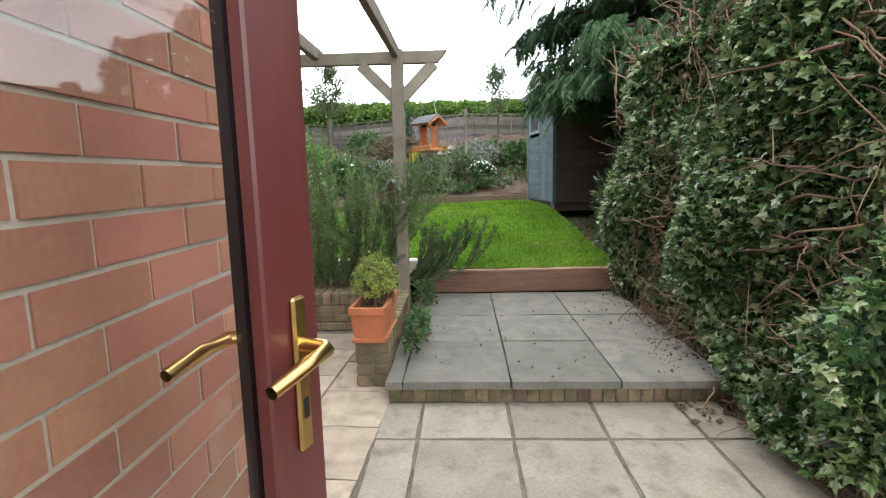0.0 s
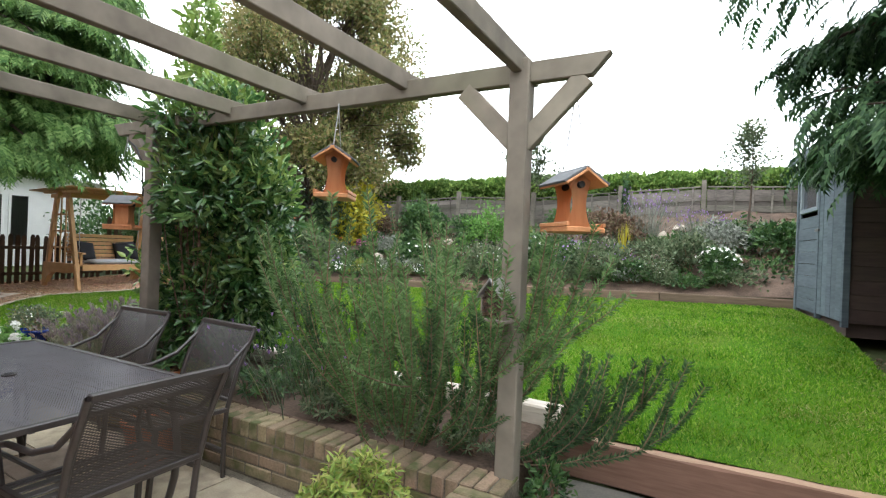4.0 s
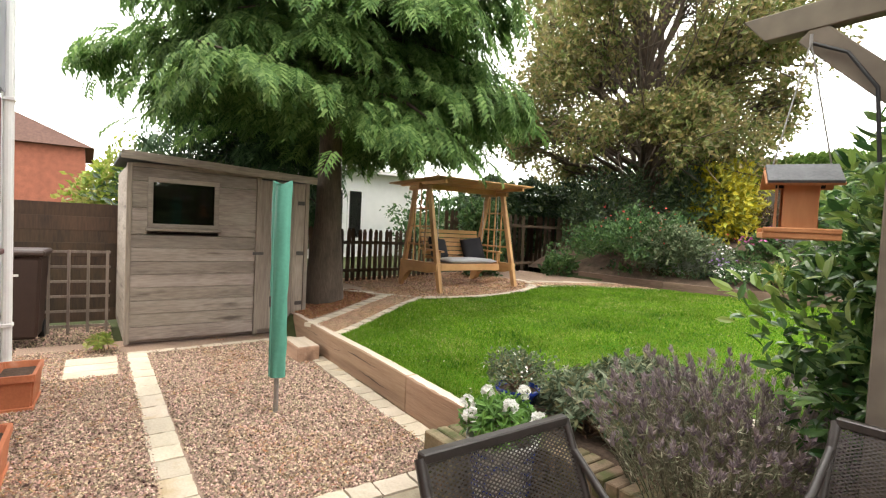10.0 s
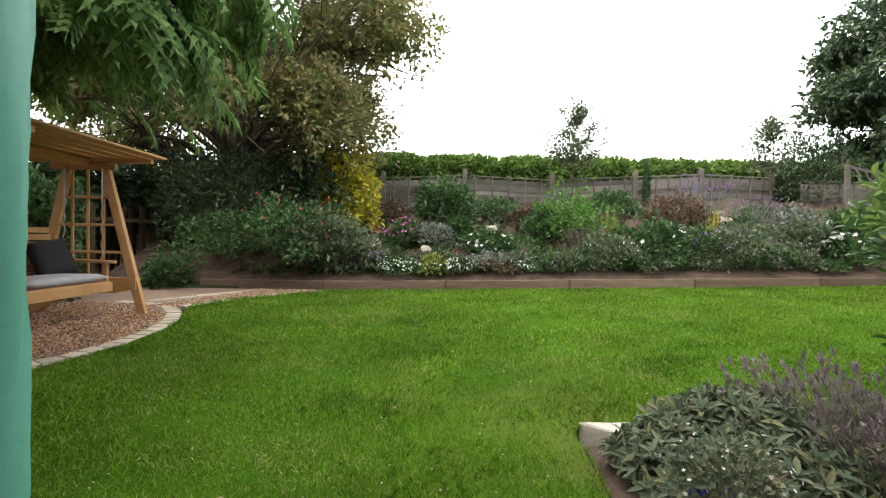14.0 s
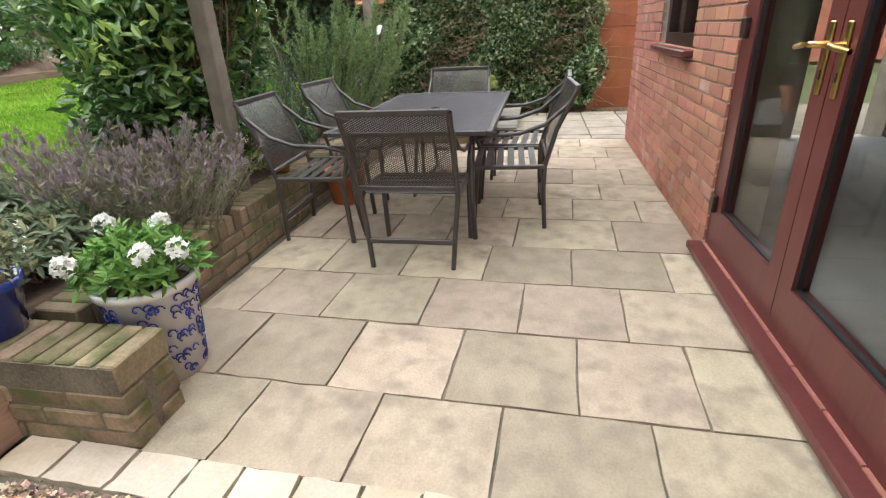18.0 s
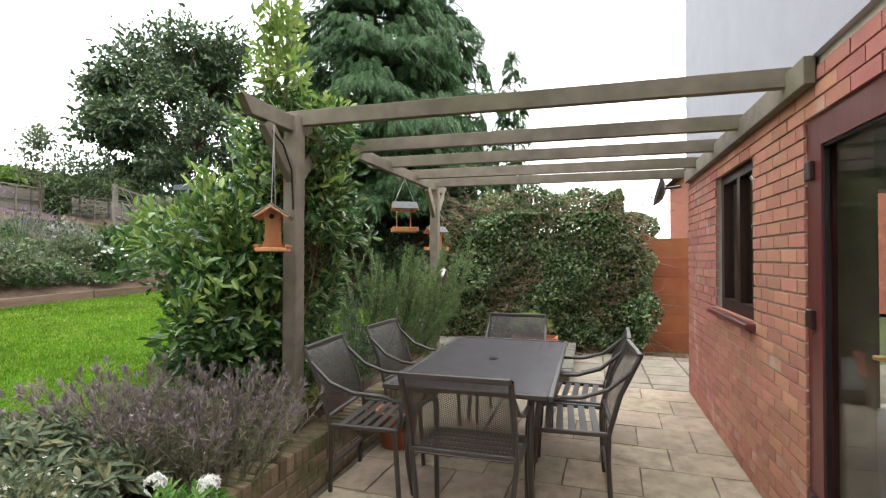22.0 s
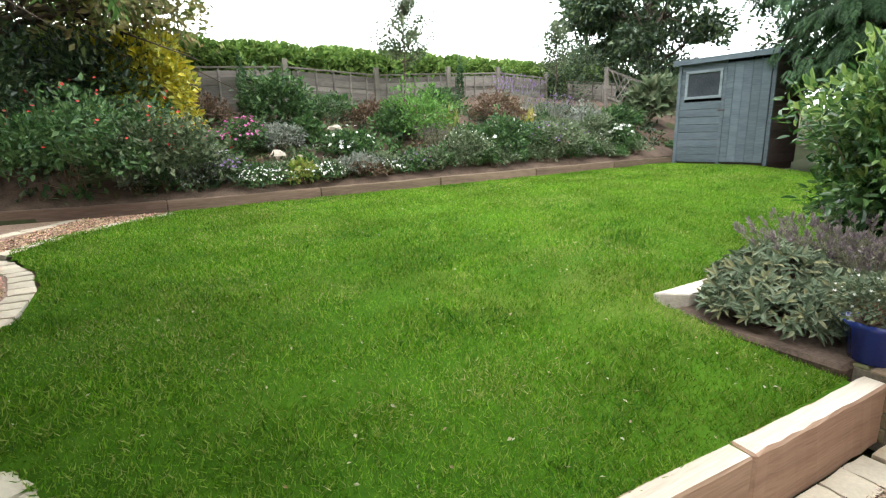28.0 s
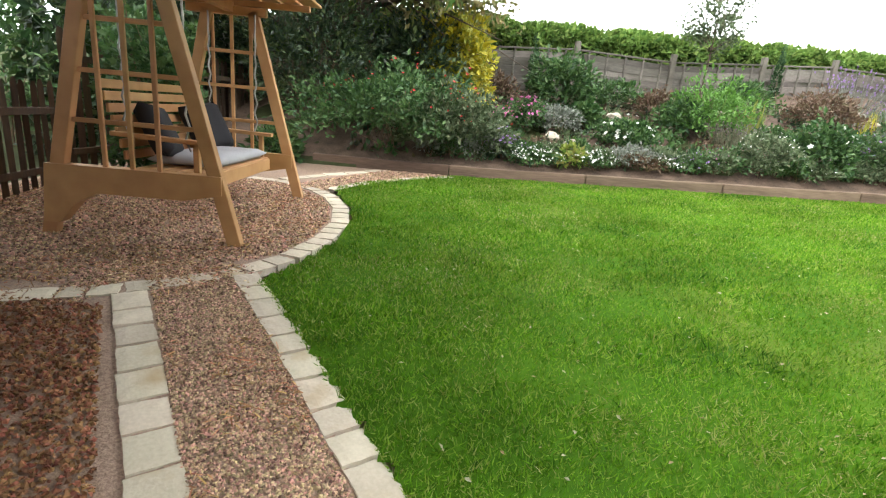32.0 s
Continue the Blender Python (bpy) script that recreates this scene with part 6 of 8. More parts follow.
conifer("cypress_tree", "tall spreading green cypress with drooping sprays", (-9.38, 3.33, 0.3), 9.8, 2.85, 2.7, 100, L_CYPRESS, 11, 0.32, 122, 0.36, 0.2)
conifer("background_conifer", "dark conifer behind the near shed", (-12.9, 3.3, 0.0), 8.0, 1.9, 1.6, 60, L_CYPRESS_DARK, 15, 0.38, 50, 0.3, 0.16)
conifer("spruce_tree", "tall dark green conifer behind the hedge", (3.45, 5.25, 0.2), 9.8, 2.4, 2.05, 108, L_CYPRESS_DARK, 12, 0.27, 84, 0.3, 0.2)
conifer("background_conifer", "broad dark conifer beyond the ivy hedge", (6.6, 4.9, 0.0), 9.6, 2.7, 0.5, 96, L_CYPRESS_DARK, 16, 0.37, 48, 0.3, 0.2)
conifer("young_conifer", "slim young conifer beyond the hedge", (6.2, 2.75, 0.0), 6.6, 0.8, 1.5, 44, L_CYPRESS_DARK, 14, 0.24, 60, 0.1, 0.08)

def broad_tree(name, label, at, height, crown, n, size, template, mat, seed, trunk_r=0.15, blobs=9, first=0.35, low=-0.7):
    """A tree with limbs and a crown of many separate leaf clumps."""
    g = np.random.default_rng(seed)
    t = thing(name, label, "tree", at)
    top = np.array((0, 0, height * 0.75))
    k = np.linspace(0, 1, 7)
    pts = np.stack([0.25 * np.sin(k * 2.2), 0.2 * np.sin(k * 3), k * height * 0.8], 1)
    tubes("trunk", [(pts, trunk_r * (1.15 - k))], BARK, t, sides=10)
    limbs, ps, ds = [], [], []
    for i in range(blobs):
        a, h = i * 2.4 + g.uniform(-0.3, 0.3), g.uniform(first, 1.0)
        out = crown * (0.35 + 0.65 * math.sin(math.pi * min(0.9, h))) * g.uniform(0.45, 0.95)
        c = np.array((math.cos(a) * out, math.sin(a) * out, height * h))
        b = np.array((0, 0, height * h * 0.6))
        s = np.linspace(0, 1, 6)[:, None]
        limb = b * (1 - s) + c * s + np.array((0, 0, 1)) * (0.25 * out * s * (1 - s)) + g.normal(size=(6, 3)) * 0.05 * out * s
        limbs.append((limb, np.linspace(trunk_r * 0.4, 0.012, 6)))
        for _ in range(9):
            q = c + g.normal(size=3) * crown * 0.2
            limbs.append((np.stack([limb[3] * (1 - u) + q * u for u in np.linspace(0, 1, 4)]) + g.normal(size=(4, 3)) * 0.04, np.linspace(0.02, 0.006, 4)))
        m_ = n // blobs
        p, d = in_crown(m_, c, np.array((0.42, 0.42, 0.36)) * crown * (14 / max(14, blobs)) ** 0.4 * g.uniform(0.7, 1.25), seed * 31 + i, 0.45, 0.25, low)
        ps.append(p)
        ds.append(d)
    tubes("branching", limbs, BARK, t, sides=4)
    leafy("foliage", np.concatenate(ps), np.concatenate(ds), size, template, mat, t, seed, 0.45, 1.0)
    return t


broad_tree("birch_tree", "broad tree with small yellowing brown leaves", (-9.75, 11.6, 1.0), 8.3, 3.75, 120000, 0.12, LEAF2, L_BIRCH, 21, 0.2, 84, 0.24, -1.0)
broad_tree("evergreen_tree", "rounded dark evergreen tree beyond the far shed", (7.35, 13.6, 1.2), 6.9, 3.0, 56000, 0.17, LEAF2, L_DARK, 27, 0.2, 44, 0.06)


# ---- hedges ----
def hedge_box(name, label, category, lo, hi, n, size, template, mat, seed, second=None, stems=0, bumps=0.16, faces=(1, 1, 1, 1, 1), core=False, rounding=0.16, foot=0.0):
    """Leaves through the skin of an uneven block; faces: -x, +x, -y, +y, top; foot: how far the -x side steps back at the ground."""
    g = np.random.default_rng(seed)
    lo, hi = np.array(lo, float), np.array(hi, float)
    ext = hi - lo
    area = np.array([ext[1] * ext[2], ext[1] * ext[2], ext[0] * ext[2], ext[0] * ext[2], ext[0] * ext[1]]) * np.array(faces)
    side = g.choice(5, n, p=area / area.sum())
    p = g.random((n, 3))
    out = np.zeros((n, 3))
    for k, (axis, sgn) in enumerate(((0, -1), (0, 1), (1, -1), (1, 1), (2, 1))):
        m_ = side == k
        p[m_, axis] = 0 if sgn < 0 else 1
        out[m_, axis] = sgn
    w = lo + p * ext
    rnd = (np.abs(p - 0.5) * 2) ** 6
    corner = np.clip(rnd.sum(1, keepdims=True) - 1.0, 0, 2)
    q = w * 2.1 + seed
    wave = np.sin(q[:, 0] * 1.7 + 1.3 * np.sin(q[:, 2] * 1.1)) * np.sin(q[:, 1] * 1.9 + np.sin(q[:, 2] * 2.3)) + 0.5 * np.sin(q[:, 2] * 3.1 + q[:, 1] * 2.0) * np.sin(q[:, 0] * 3.3)
    depth = np.abs(g.normal(size=(n, 1))) ** 1.3 * 0.13
    w = w + out * (bumps * wave[:, None]) - out * depth + (lo + ext / 2 - w) * rounding * np.clip(p[:, 2:] * 1.6 - 0.5, 0.12, 1) * corner
    w[:, 0] += foot * np.clip(1 - (w[:, 2] - lo[2]) / 0.9, 0, 1) * (side == 0) * np.clip((w[:, 1] - lo[1] - 1.0) / 0.6, 0, 1)
    t = thing(name, label, category)
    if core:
        # added block that stops sky showing through; inner shade is in its colour
        part("inner_growth", boxed(lo + np.array((0.3, 0.3, 0)), hi - np.array((0.3, 0.3, 0.3)), 0.1), HEDGE_CORE, t, "dark filler block with the hedge's inner shade in its colour")
    if second is None:
        leafy("foliage", w, out, size, template, mat, t, seed, 0.4, 0.75)
    else:
        m2, frac = second
        pick = g.random(n) < frac
        leafy("foliage", w[~pick], out[~pick], size, template, mat, t, seed, 0.4, 0.75)
        leafy("pale_foliage", w[pick] + out[pick] * 0.03, out[pick], size * 0.9, template, m2, t, seed + 1, 0.4, 0.75)
    if stems:
        lines = []
        for _ in range(stems):
            a = lo + g.random(3) * ext
            axis = g.choice(2)
            a[0] = lo[0] + g.uniform(0.02, 0.25) if faces[0] else a[0]
            s = np.linspace(0, 1, 7)[:, None]
            d = g.normal(size=3) * np.array((0.12, 0.3, 0.22))
            b = a + d
            pts = a * (1 - s) + b * s + np.cumsum(g.normal(size=(7, 3)), 0) * 0.012
            lines.append((pts, np.linspace(0.006, 0.0025, 7) * g.uniform(0.5, 1.3)))
        tagged(tubes("twig_growth", lines, TWIG, t, sides=4), kind="stuff")
    return t


hedge_box("ivy_hedge", "tall ivy hedge with variegated leaves and bare brown stems", "hedge", (1.98, 0.05, 0.05), (3.3, 3.3, 2.42), 66000, 0.053, IVY, L_IVY, 31, (L_IVY_PALE, 0.34), 1100, 0.16, (1, 0.12, 0.6, 0.5, 0.6), rounding=0.3, foot=0.3)
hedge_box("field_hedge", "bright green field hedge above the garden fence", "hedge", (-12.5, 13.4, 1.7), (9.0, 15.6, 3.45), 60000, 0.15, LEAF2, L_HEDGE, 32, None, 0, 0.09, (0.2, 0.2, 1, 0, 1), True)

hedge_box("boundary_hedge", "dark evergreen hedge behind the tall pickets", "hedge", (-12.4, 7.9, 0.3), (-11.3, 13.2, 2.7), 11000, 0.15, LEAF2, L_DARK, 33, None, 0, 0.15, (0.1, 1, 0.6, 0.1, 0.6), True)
shrub("corner_shrub", "dark leafy shrubs under the far evergreen", "shrub", (6.3, 12.7, 1.3), (1.9, 1.2, 1.5), 6000, 0.13, LEAF2, L_DARK, 48, low=-0.9)
shrub("understorey_shrub", "dark shrub in the shade under the conifer", "shrub", (3.0, 4.5, 0.15), (0.8, 0.8, 1.0), 4500, 0.1, LEAF2, L_DARK, 49, low=-0.9)
# added dark leaves stand for the deep shade round the trunk here
shrub("understorey_shrub", "dark leaves added for the shade under the trees", "shrub", (-9.5, 10.2, 0.9), (1.2, 0.9, 1.2), 5000, 0.09, LEAF2, L_DARK, 41)
shrub("understorey_shrub", "dark leafy shrub against the corner fence", "shrub", (-8.1, 11.1, 1.2), (0.9, 0.7, 1.1), 4500, 0.09, LEAF2, L_DARK, 42)
shrub("understorey_shrub", "low dark fern at the foot of the stake fence", "shrub", (-9.75, 8.9, 0.5), (0.35, 0.4, 0.28), 700, 0.11, LEAF2, L_GREEN, 43)
shrub("ivy_screen", "bright ivy climbing behind the garden swing", "ivy", (-10.5, 7.3, 0.5), (0.45, 0.55, 1.0), 4200, 0.08, IVY, L_GREEN, 44, low=-0.8)
shrub("boundary_shrub", "yellow-green shrub beyond the boundary fence", "shrub", (-14.2, 1.0, 0.0), (0.9, 0.75, 1.55), 4200, 0.14, LEAF2, L_LIME, 45)
shrub("boundary_shrub", "tall dark evergreen shrub beyond the ivy hedge", "shrub", (7.2, 7.6, 0.4), (1.7, 2.1, 3.4), 9000, 0.15, LEAF2, L_DARK, 48)
shrub("boundary_shrub", "dark green shrub beyond the shed", "shrub", (-12.3, 2.2, 0.0), (0.9, 1.5, 1.7), 4500, 0.12, LEAF2, L_DARK, 46)
shrub("boundary_shrub", "leafy green shrubs beyond the picket fence", "shrub", (-13.0, 8.4, 0.3), (1.5, 1.6, 1.3), 5000, 0.12, LEAF2, L_GREEN, 47)

# ---- laurel on the pergola post ----
def laurel():
    t = thing("bay_laurel", "large glossy bay laurel growing round the pergola post", "shrub", (-2.83, 3.17, 0.3))
    g = np.random.default_rng(51)
    ps, ds, tips = [], [], []
    blobs = ((0.02, 0.1, 0.72, 0.6, 0.56, 0.6), (-0.02, 0.15, 1.15, 0.55, 0.54, 0.5), (0.27, -0.12, 1.5, 0.5, 0.46, 0.58), (0.2, -0.05, 1.95, 0.3, 0.28, 0.5),
             (0.02, -0.15, 2.4, 0.17, 0.17, 0.5), (0.5, 0.0, 0.9, 0.42, 0.4, 0.55), (0.02, -0.12, 2.85, 0.13, 0.13, 0.42), (0.6, 0.0, 1.35, 0.32, 0.3, 0.5),
             (0.36, -0.25, 1.75, 0.3, 0.26, 0.42), (0.15, -0.45, 2.05, 0.2, 0.15, 0.26), (0.5, -0.25, 2.1, 0.26, 0.22, 0.26))
    for i, (x, y, z, a, b, c) in enumerate(blobs):
        p, d = in_crown(int(9000 * a * b * c / 0.12 * 0.38) + 110, (x, y, z), (a, b, c), 510 + i, 0.32, 0.35)
        ps.append(p)
        ds.append(d)
        for q in p[:: max(1, len(p) // 14)]:
            tips.append(q)
    p, d = np.concatenate(ps), np.concatenate(ds)
    ok = (p[:, 2] > 0.05) & ((p[:, 1] > -0.27) | (p[:, 2] > 2.1) | ((p[:, 0] > -0.02) & (p[:, 2] > 1.25)))
    p, d = p[ok], d[ok]
    young = (d[:, 2] > 0.05) & (g.random(len(p)) < 0.45) | (p[:, 2] > 2.3)
    leafy("foliage", p[~young], d[~young], 0.092, OVAL, L_LAUREL, t, 52, 0.0, 0.95, width=0.78)
    leafy("young_foliage", p[young], d[young], 0.088, OVAL, L_LAUREL_TIP, t, 53, -0.3, 0.85, width=0.82)
    twigs(t, (0, 0, 0), tips, TWIG, 0.008, 54, "stem", 0.1)


laurel()


# ---- rosemary: upright wands set with needles ----
def wands(name, label, category, at, n, length, spread, needle, mat, seed, per=70, lean=(0, 0), head=None, stem_mat=None, wide=0.13, group=""):
    g = np.random.default_rng(seed)
    t = thing(name, label, category, at, group=group)
    lines, ps, al, tipp, tipd = [], [], [], [], []
    for i in range(n):
        a, r = g.uniform(0, 6.28), spread[0] * math.sqrt(g.random())
        b = np.array((r * math.cos(a), r * math.sin(a), 0.0))
        ln = length * g.uniform(0.6, 1.1)
        d = unit(np.array((math.cos(a) * spread[1] * r / spread[0] + lean[0] + g.normal() * 0.12, math.sin(a) * spread[1] * r / spread[0] + lean[1] + g.normal() * 0.12, 1.0)))
        s = np.linspace(0, 1, 6)
        pts = b + d * (s * ln)[:, None] + np.stack([0.12 * ln * s ** 2 * math.cos(a), 0.12 * ln * s ** 2 * math.sin(a), -0.05 * ln * s ** 2], 1)
        lines.append((pts, np.linspace(0.0045, 0.0016, 6)))
        k = g.uniform(0.12, 1, per)
        ps.append(np.stack([np.interp(k, s, pts[:, c]) for c in range(3)], 1))
        al.append(d + g.normal(size=(per, 3)) * 0.75)
        tipp.append(pts[-1])
        tipd.append(d)
    tagged(tubes("stem", lines, stem_mat or mat, t, sides=3), kind="stuff")
    ps, al = np.concatenate(ps), np.concatenate(al)
    v, f = scatter(NEEDLE if needle < 0.05 else LEAF2, ps, al, al + g.normal(size=al.shape), needle * g.uniform(0.6, 1.3, len(ps)), wide if needle < 0.05 else wide * 3)
    part("foliage", array_mesh("foliage", v, f, mat), mat, t)
    if head:
        hm, hs = head
        tp, td = np.array(tipp), np.array(tipd)
        tp = np.concatenate([tp + td * hs * 0.35 * j for j in range(-1, 2)])
        td = np.concatenate([td] * 3)
        v, f = scatter(LEAF2, np.repeat(tp, 4, 0), np.repeat(td, 4, 0) + g.normal(size=(len(tp) * 4, 3)) * 0.35, g.normal(size=(len(tp) * 4, 3)), hs, 0.7)
        tagged(part("bloom", array_mesh("bloom", v, f, hm), hm, t), kind="stuff")
    return t


def sprigs(name, label, at, n, length, spread, lean, mat, seed, per=260, needle=0.03, bend=0.5, rise=1.0):
    """Woody branches that curve upwards, each closely set with needles like a bottle brush."""
    g = np.random.default_rng(seed)
    t = thing(name, label, "shrub", at)
    lines, ps, al, no = [], [], [], []
    for i in range(n):
        a, r = g.uniform(0, 6.28), math.sqrt(g.random())
        out = np.array((math.cos(a) * r * spread[1] + lean[0], math.sin(a) * r * spread[1] + lean[1], 0.0))
        ln = length * g.uniform(0.55, 1.1)
        k = np.linspace(0, 1, 10)
        side = np.array((-out[1], out[0], 0)) + g.normal(size=3) * 0.2
        wig = g.uniform(2, 5)
        pts = (np.array((math.cos(a) * r * spread[0], math.sin(a) * r * spread[0], 0)) + out * (ln * (k - 0.35 * bend * k ** 2))[:, None] + UP * (ln * rise * ((1 - bend) * k + bend * k ** 2.4))[:, None]
               + side * (0.11 * ln * np.sin(k * wig + a))[:, None])
        stems = [pts]
        for _ in range(g.integers(1, 4)):
            j = g.integers(4, 8)
            q = np.linspace(0, 1, 6)[:, None]
            d = unit(pts[j + 1] - pts[j]) + g.normal(size=3) * 0.35
            stems.append(pts[j] + d * q * ln * g.uniform(0.18, 0.34) + UP * q ** 2 * 0.07)
        for st in stems:
            lines.append((st, np.linspace(0.005, 0.0018, len(st))))
            m_ = int(per * np.linalg.norm(st[-1] - st[0]) / length) + 12
            w = g.uniform(0.15 if len(st) > 6 else 0.0, 1, m_)
            u = np.linspace(0, 1, len(st))
            p = np.stack([np.interp(w, u, st[:, c]) for c in range(3)], 1)
            tang = unit(np.stack([np.interp(w, u, np.gradient(st[:, c])) for c in range(3)], 1))
            ring = unit(np.cross(tang, g.normal(size=(m_, 3))))
            ps.append(p)
            al.append(tang * 0.75 + ring)
            no.append(np.cross(ring, tang))
    tagged(tubes("stem", lines, TWIG, t, sides=4), kind="stuff")
    ps, al, no = np.concatenate(ps), np.concatenate(al), np.concatenate(no)
    v, f = scatter(NEEDLE, ps, al, no, needle * g.uniform(0.7, 1.25, len(ps)), 0.2)
    part("foliage", array_mesh("foliage", v, f, mat), mat, t)
    return t


sprigs("rosemary_bush", "tall upright green rosemary bush in the raised bed", (-0.62, 3.08, 0.3), 50, 1.22, (0.3, 0.8), (0.0, 0.0), L_ROSEMARY, 61, 400, 0.038, 0.4)
sprigs("rosemary_bush", "dark curling rosemary branches among the bush", (-0.5, 3.05, 0.3), 18, 1.3, (0.2, 0.95), (-0.1, 0.0), L_ROSEMARY_DARK, 66, 620, 0.034, 0.6)
sprigs("rosemary_bush", "arching rosemary branches beside the pergola post", (0.02, 3.1, 0.3), 15, 0.95, (0.08, 0.45), (0.85, 0.1), L_ROSEMARY_DARK, 62, 560, 0.034, 0.75, 0.62)
wands("lavender_bush", "faded grey lavender bush with dry flower heads", "shrub", (-3.55, 3.2, 0.32), 300, 0.5, (0.44, 0.45), 0.045, L_LAVENDER, 63, 34, head=(L_LAVHEAD, 0.036))
wands("lavender_bush", "dry grey-brown lavender at the bed wall", "shrub", (-3.6, 2.88, 0.32), 200, 0.42, (0.32, 0.42), 0.045, L_LAVENDER, 64, 34, (0, -0.1), head=(L_LAVHEAD, 0.036))
wands("blue_scabious", "wiry plants with a few small blue flowers", "flower", (-1.55, 3.1, 0.3), 60, 0.6, (0.4, 0.4), 0.04, L_SAGE, 65, 18, head=(P_MAUVE, 0.02))


def rosettes(name, label, at, n, spread, height, size, mat, seed, petals=9, group="", dome=True):
    """Shoots that each end in a whorl of leaves."""
    g = np.random.default_rng(seed)
    t = thing(name, label, "herb", at, group=group)
    ps, al, no, tips = [], [], [], []
    for i in range(n):
        a, r = g.uniform(0, 6.28), math.sqrt(g.random())
        h = height * (math.sqrt(max(0.05, 1 - r * r * 0.8)) if dome else g.uniform(0.6, 1)) * g.uniform(0.75, 1.1)
        c = np.array((spread[0] * r * math.cos(a), spread[1] * r * math.sin(a), h))
        out = unit(np.array((math.cos(a) * r, math.sin(a) * r, 0.9)) + g.normal(size=3) * 0.25)
        tips.append(c)
        u = unit(np.cross(out, g.normal(size=3)))
        w = np.cross(out, u)
        for k in range(petals):
            q = k * 2.4
            lift = 0.15 + 0.7 * k / petals
            d = math.cos(q) * u + math.sin(q) * w + out * lift
            ps.append(c - out * 0.035 * (petals - k) / petals)
            al.append(d)
            no.append(out)
    s = size * g.uniform(0.7, 1.25, len(ps))
    v, f = scatter(OVAL, np.array(ps), np.array(al), np.array(no) + g.normal(size=(len(ps), 3)) * 0.2, s, 0.66)
    part("foliage", array_mesh("foliage", v, f, mat), mat, t)
    twigs(t, (0, 0, 0), tips[::3], TWIG, 0.006, seed, "stem")
    return t


rosettes("sage_plant", "silvery green sage with woolly leaves", (-4.2, 3.4, 0.32), 300, (0.5, 0.34), 0.36, 0.075, L_SAGE, 71)
rosettes("sage_plant", "yellowing grey sage spilling over the bed", (-4.25, 3.02, 0.32), 190, (0.4, 0.24), 0.28, 0.075, L_SAGE, 72)
rosettes("sage_plant", "low grey sage filling the bed's end", (-4.58, 3.25, 0.31), 160, (0.26, 0.4), 0.25, 0.07, L_SAGE, 70)
rosettes("marjoram", "lime green marjoram filling the trough", (0.0, 1.6, 0.49), 230, (0.15, 0.25), 0.32, 0.034, L_LIME, 73)
rosettes("golden_herb", "small yellow-green herb in the raised bed", (-2.55, 2.95, 0.32), 60, (0.24, 0.14), 0.16, 0.035, L_LIME, 74)
rosettes("green_herb", "low fresh green herb clump in the bed", (-1.9, 2.95, 0.3), 60, (0.3, 0.2), 0.22, 0.055, L_GREEN, 75)
rosettes("green_herb", "leafy green herb clump between the rosemary and laurel", (-1.25, 3.3, 0.3), 90, (0.3, 0.25), 0.3, 0.06, L_GREEN, 82)
rosettes("green_herb", "soft green herb clump against the bed timber", (-1.9, 3.4, 0.3), 90, (0.32, 0.22), 0.36, 0.06, L_GREEN, 83)
rosettes("green_herb", "grey-green herb clump near the bed wall", (-1.25, 2.95, 0.3), 70, (0.28, 0.18), 0.25, 0.05, L_HERB, 84)
wands("weedy_stalks", "tall wiry green stalks in the raised bed", "plant", (-1.35, 3.2, 0.3), 60, 0.85, (0.35, 0.35), 0.045, L_GREEN, 85, 22)
rosettes("green_herb", "low thyme-like herb spreading behind the bed wall", (-0.75, 2.93, 0.3), 120, (0.42, 0.13), 0.15, 0.03, L_HERB, 87)
rosettes("green_herb", "low green herb at the foot of the rosemary", (-0.2, 2.98, 0.3), 80, (0.24, 0.2), 0.2, 0.035, L_HERB, 88)
rosettes("basil_plant", "fresh green leafy plant in the small pot", (-2.55, 2.72, 0.45), 22, (0.1, 0.1), 0.16, 0.07, L_GREEN, 76)
rosettes("geranium_plant", "bright green geranium leaves in the patterned pot", (-4.37, 2.36, 0.37), 170, (0.22, 0.22), 0.22, 0.062, L_FRESH, 77, 6)
shrub("potted_daisy", "small mounded plant with tiny white flowers", "flower", (-4.66, 2.74, 0.51), (0.19, 0.19, 0.13), 1500, 0.03, LEAF2, L_SAGE, 78, flowers=(P_WHITE, 45, 0.008))


def geranium_blooms():
    t = thing("geranium_blooms", "round heads of white geranium flowers", "flower", (-4.37, 2.36, 0.4))
    g = np.random.default_rng(79)
    stems, ps, ds = [], [], []
    for x, y, z in ((0.1, -0.05, 0.2), (-0.12, -0.14, 0.17), (0.02, 0.12, 0.22), (0.2, 0.05, 0.15), (-0.22, 0.08, 0.16), (-0.02, -0.2, 0.15)):
        stems.append((np.array([(x * 0.3, y * 0.3, 0), (x * 0.8, y * 0.8, z * 0.6), (x, y, z)]), 0.004))
        d = unit(g.normal(size=(26, 3)) + np.array((0, 0, 0.4)))
        ps.append(np.array((x, y, z)) + d * 0.032)
        ds.append(d)
    tubes("stem", stems, L_GREEN, t, sides=4)
    p, d = np.concatenate(ps), np.concatenate(ds)
    v, f = scatter(FLOWER, p, g.normal(size=p.shape), d, 0.018)
    tagged(part("petals", array_mesh("petals", v, f, P_WHITE), P_WHITE, t), kind="stuff")


geranium_blooms()
shrub("ground_ivy", "trailing green weeds along the brick return wall", "plant", (0.24, 1.95, 0.14), (0.07, 0.5, 0.1), 420, 0.045, OVAL, L_GREEN, 80)
shrub("ground_ivy", "trailing ivy at the foot of the pergola post", "plant", (0.22, 2.9, 0.14), (0.1, 0.22, 0.13), 300, 0.045, OVAL, L_GREEN, 81)

# ---- flower bank ----
BANK = "flower bank plants"


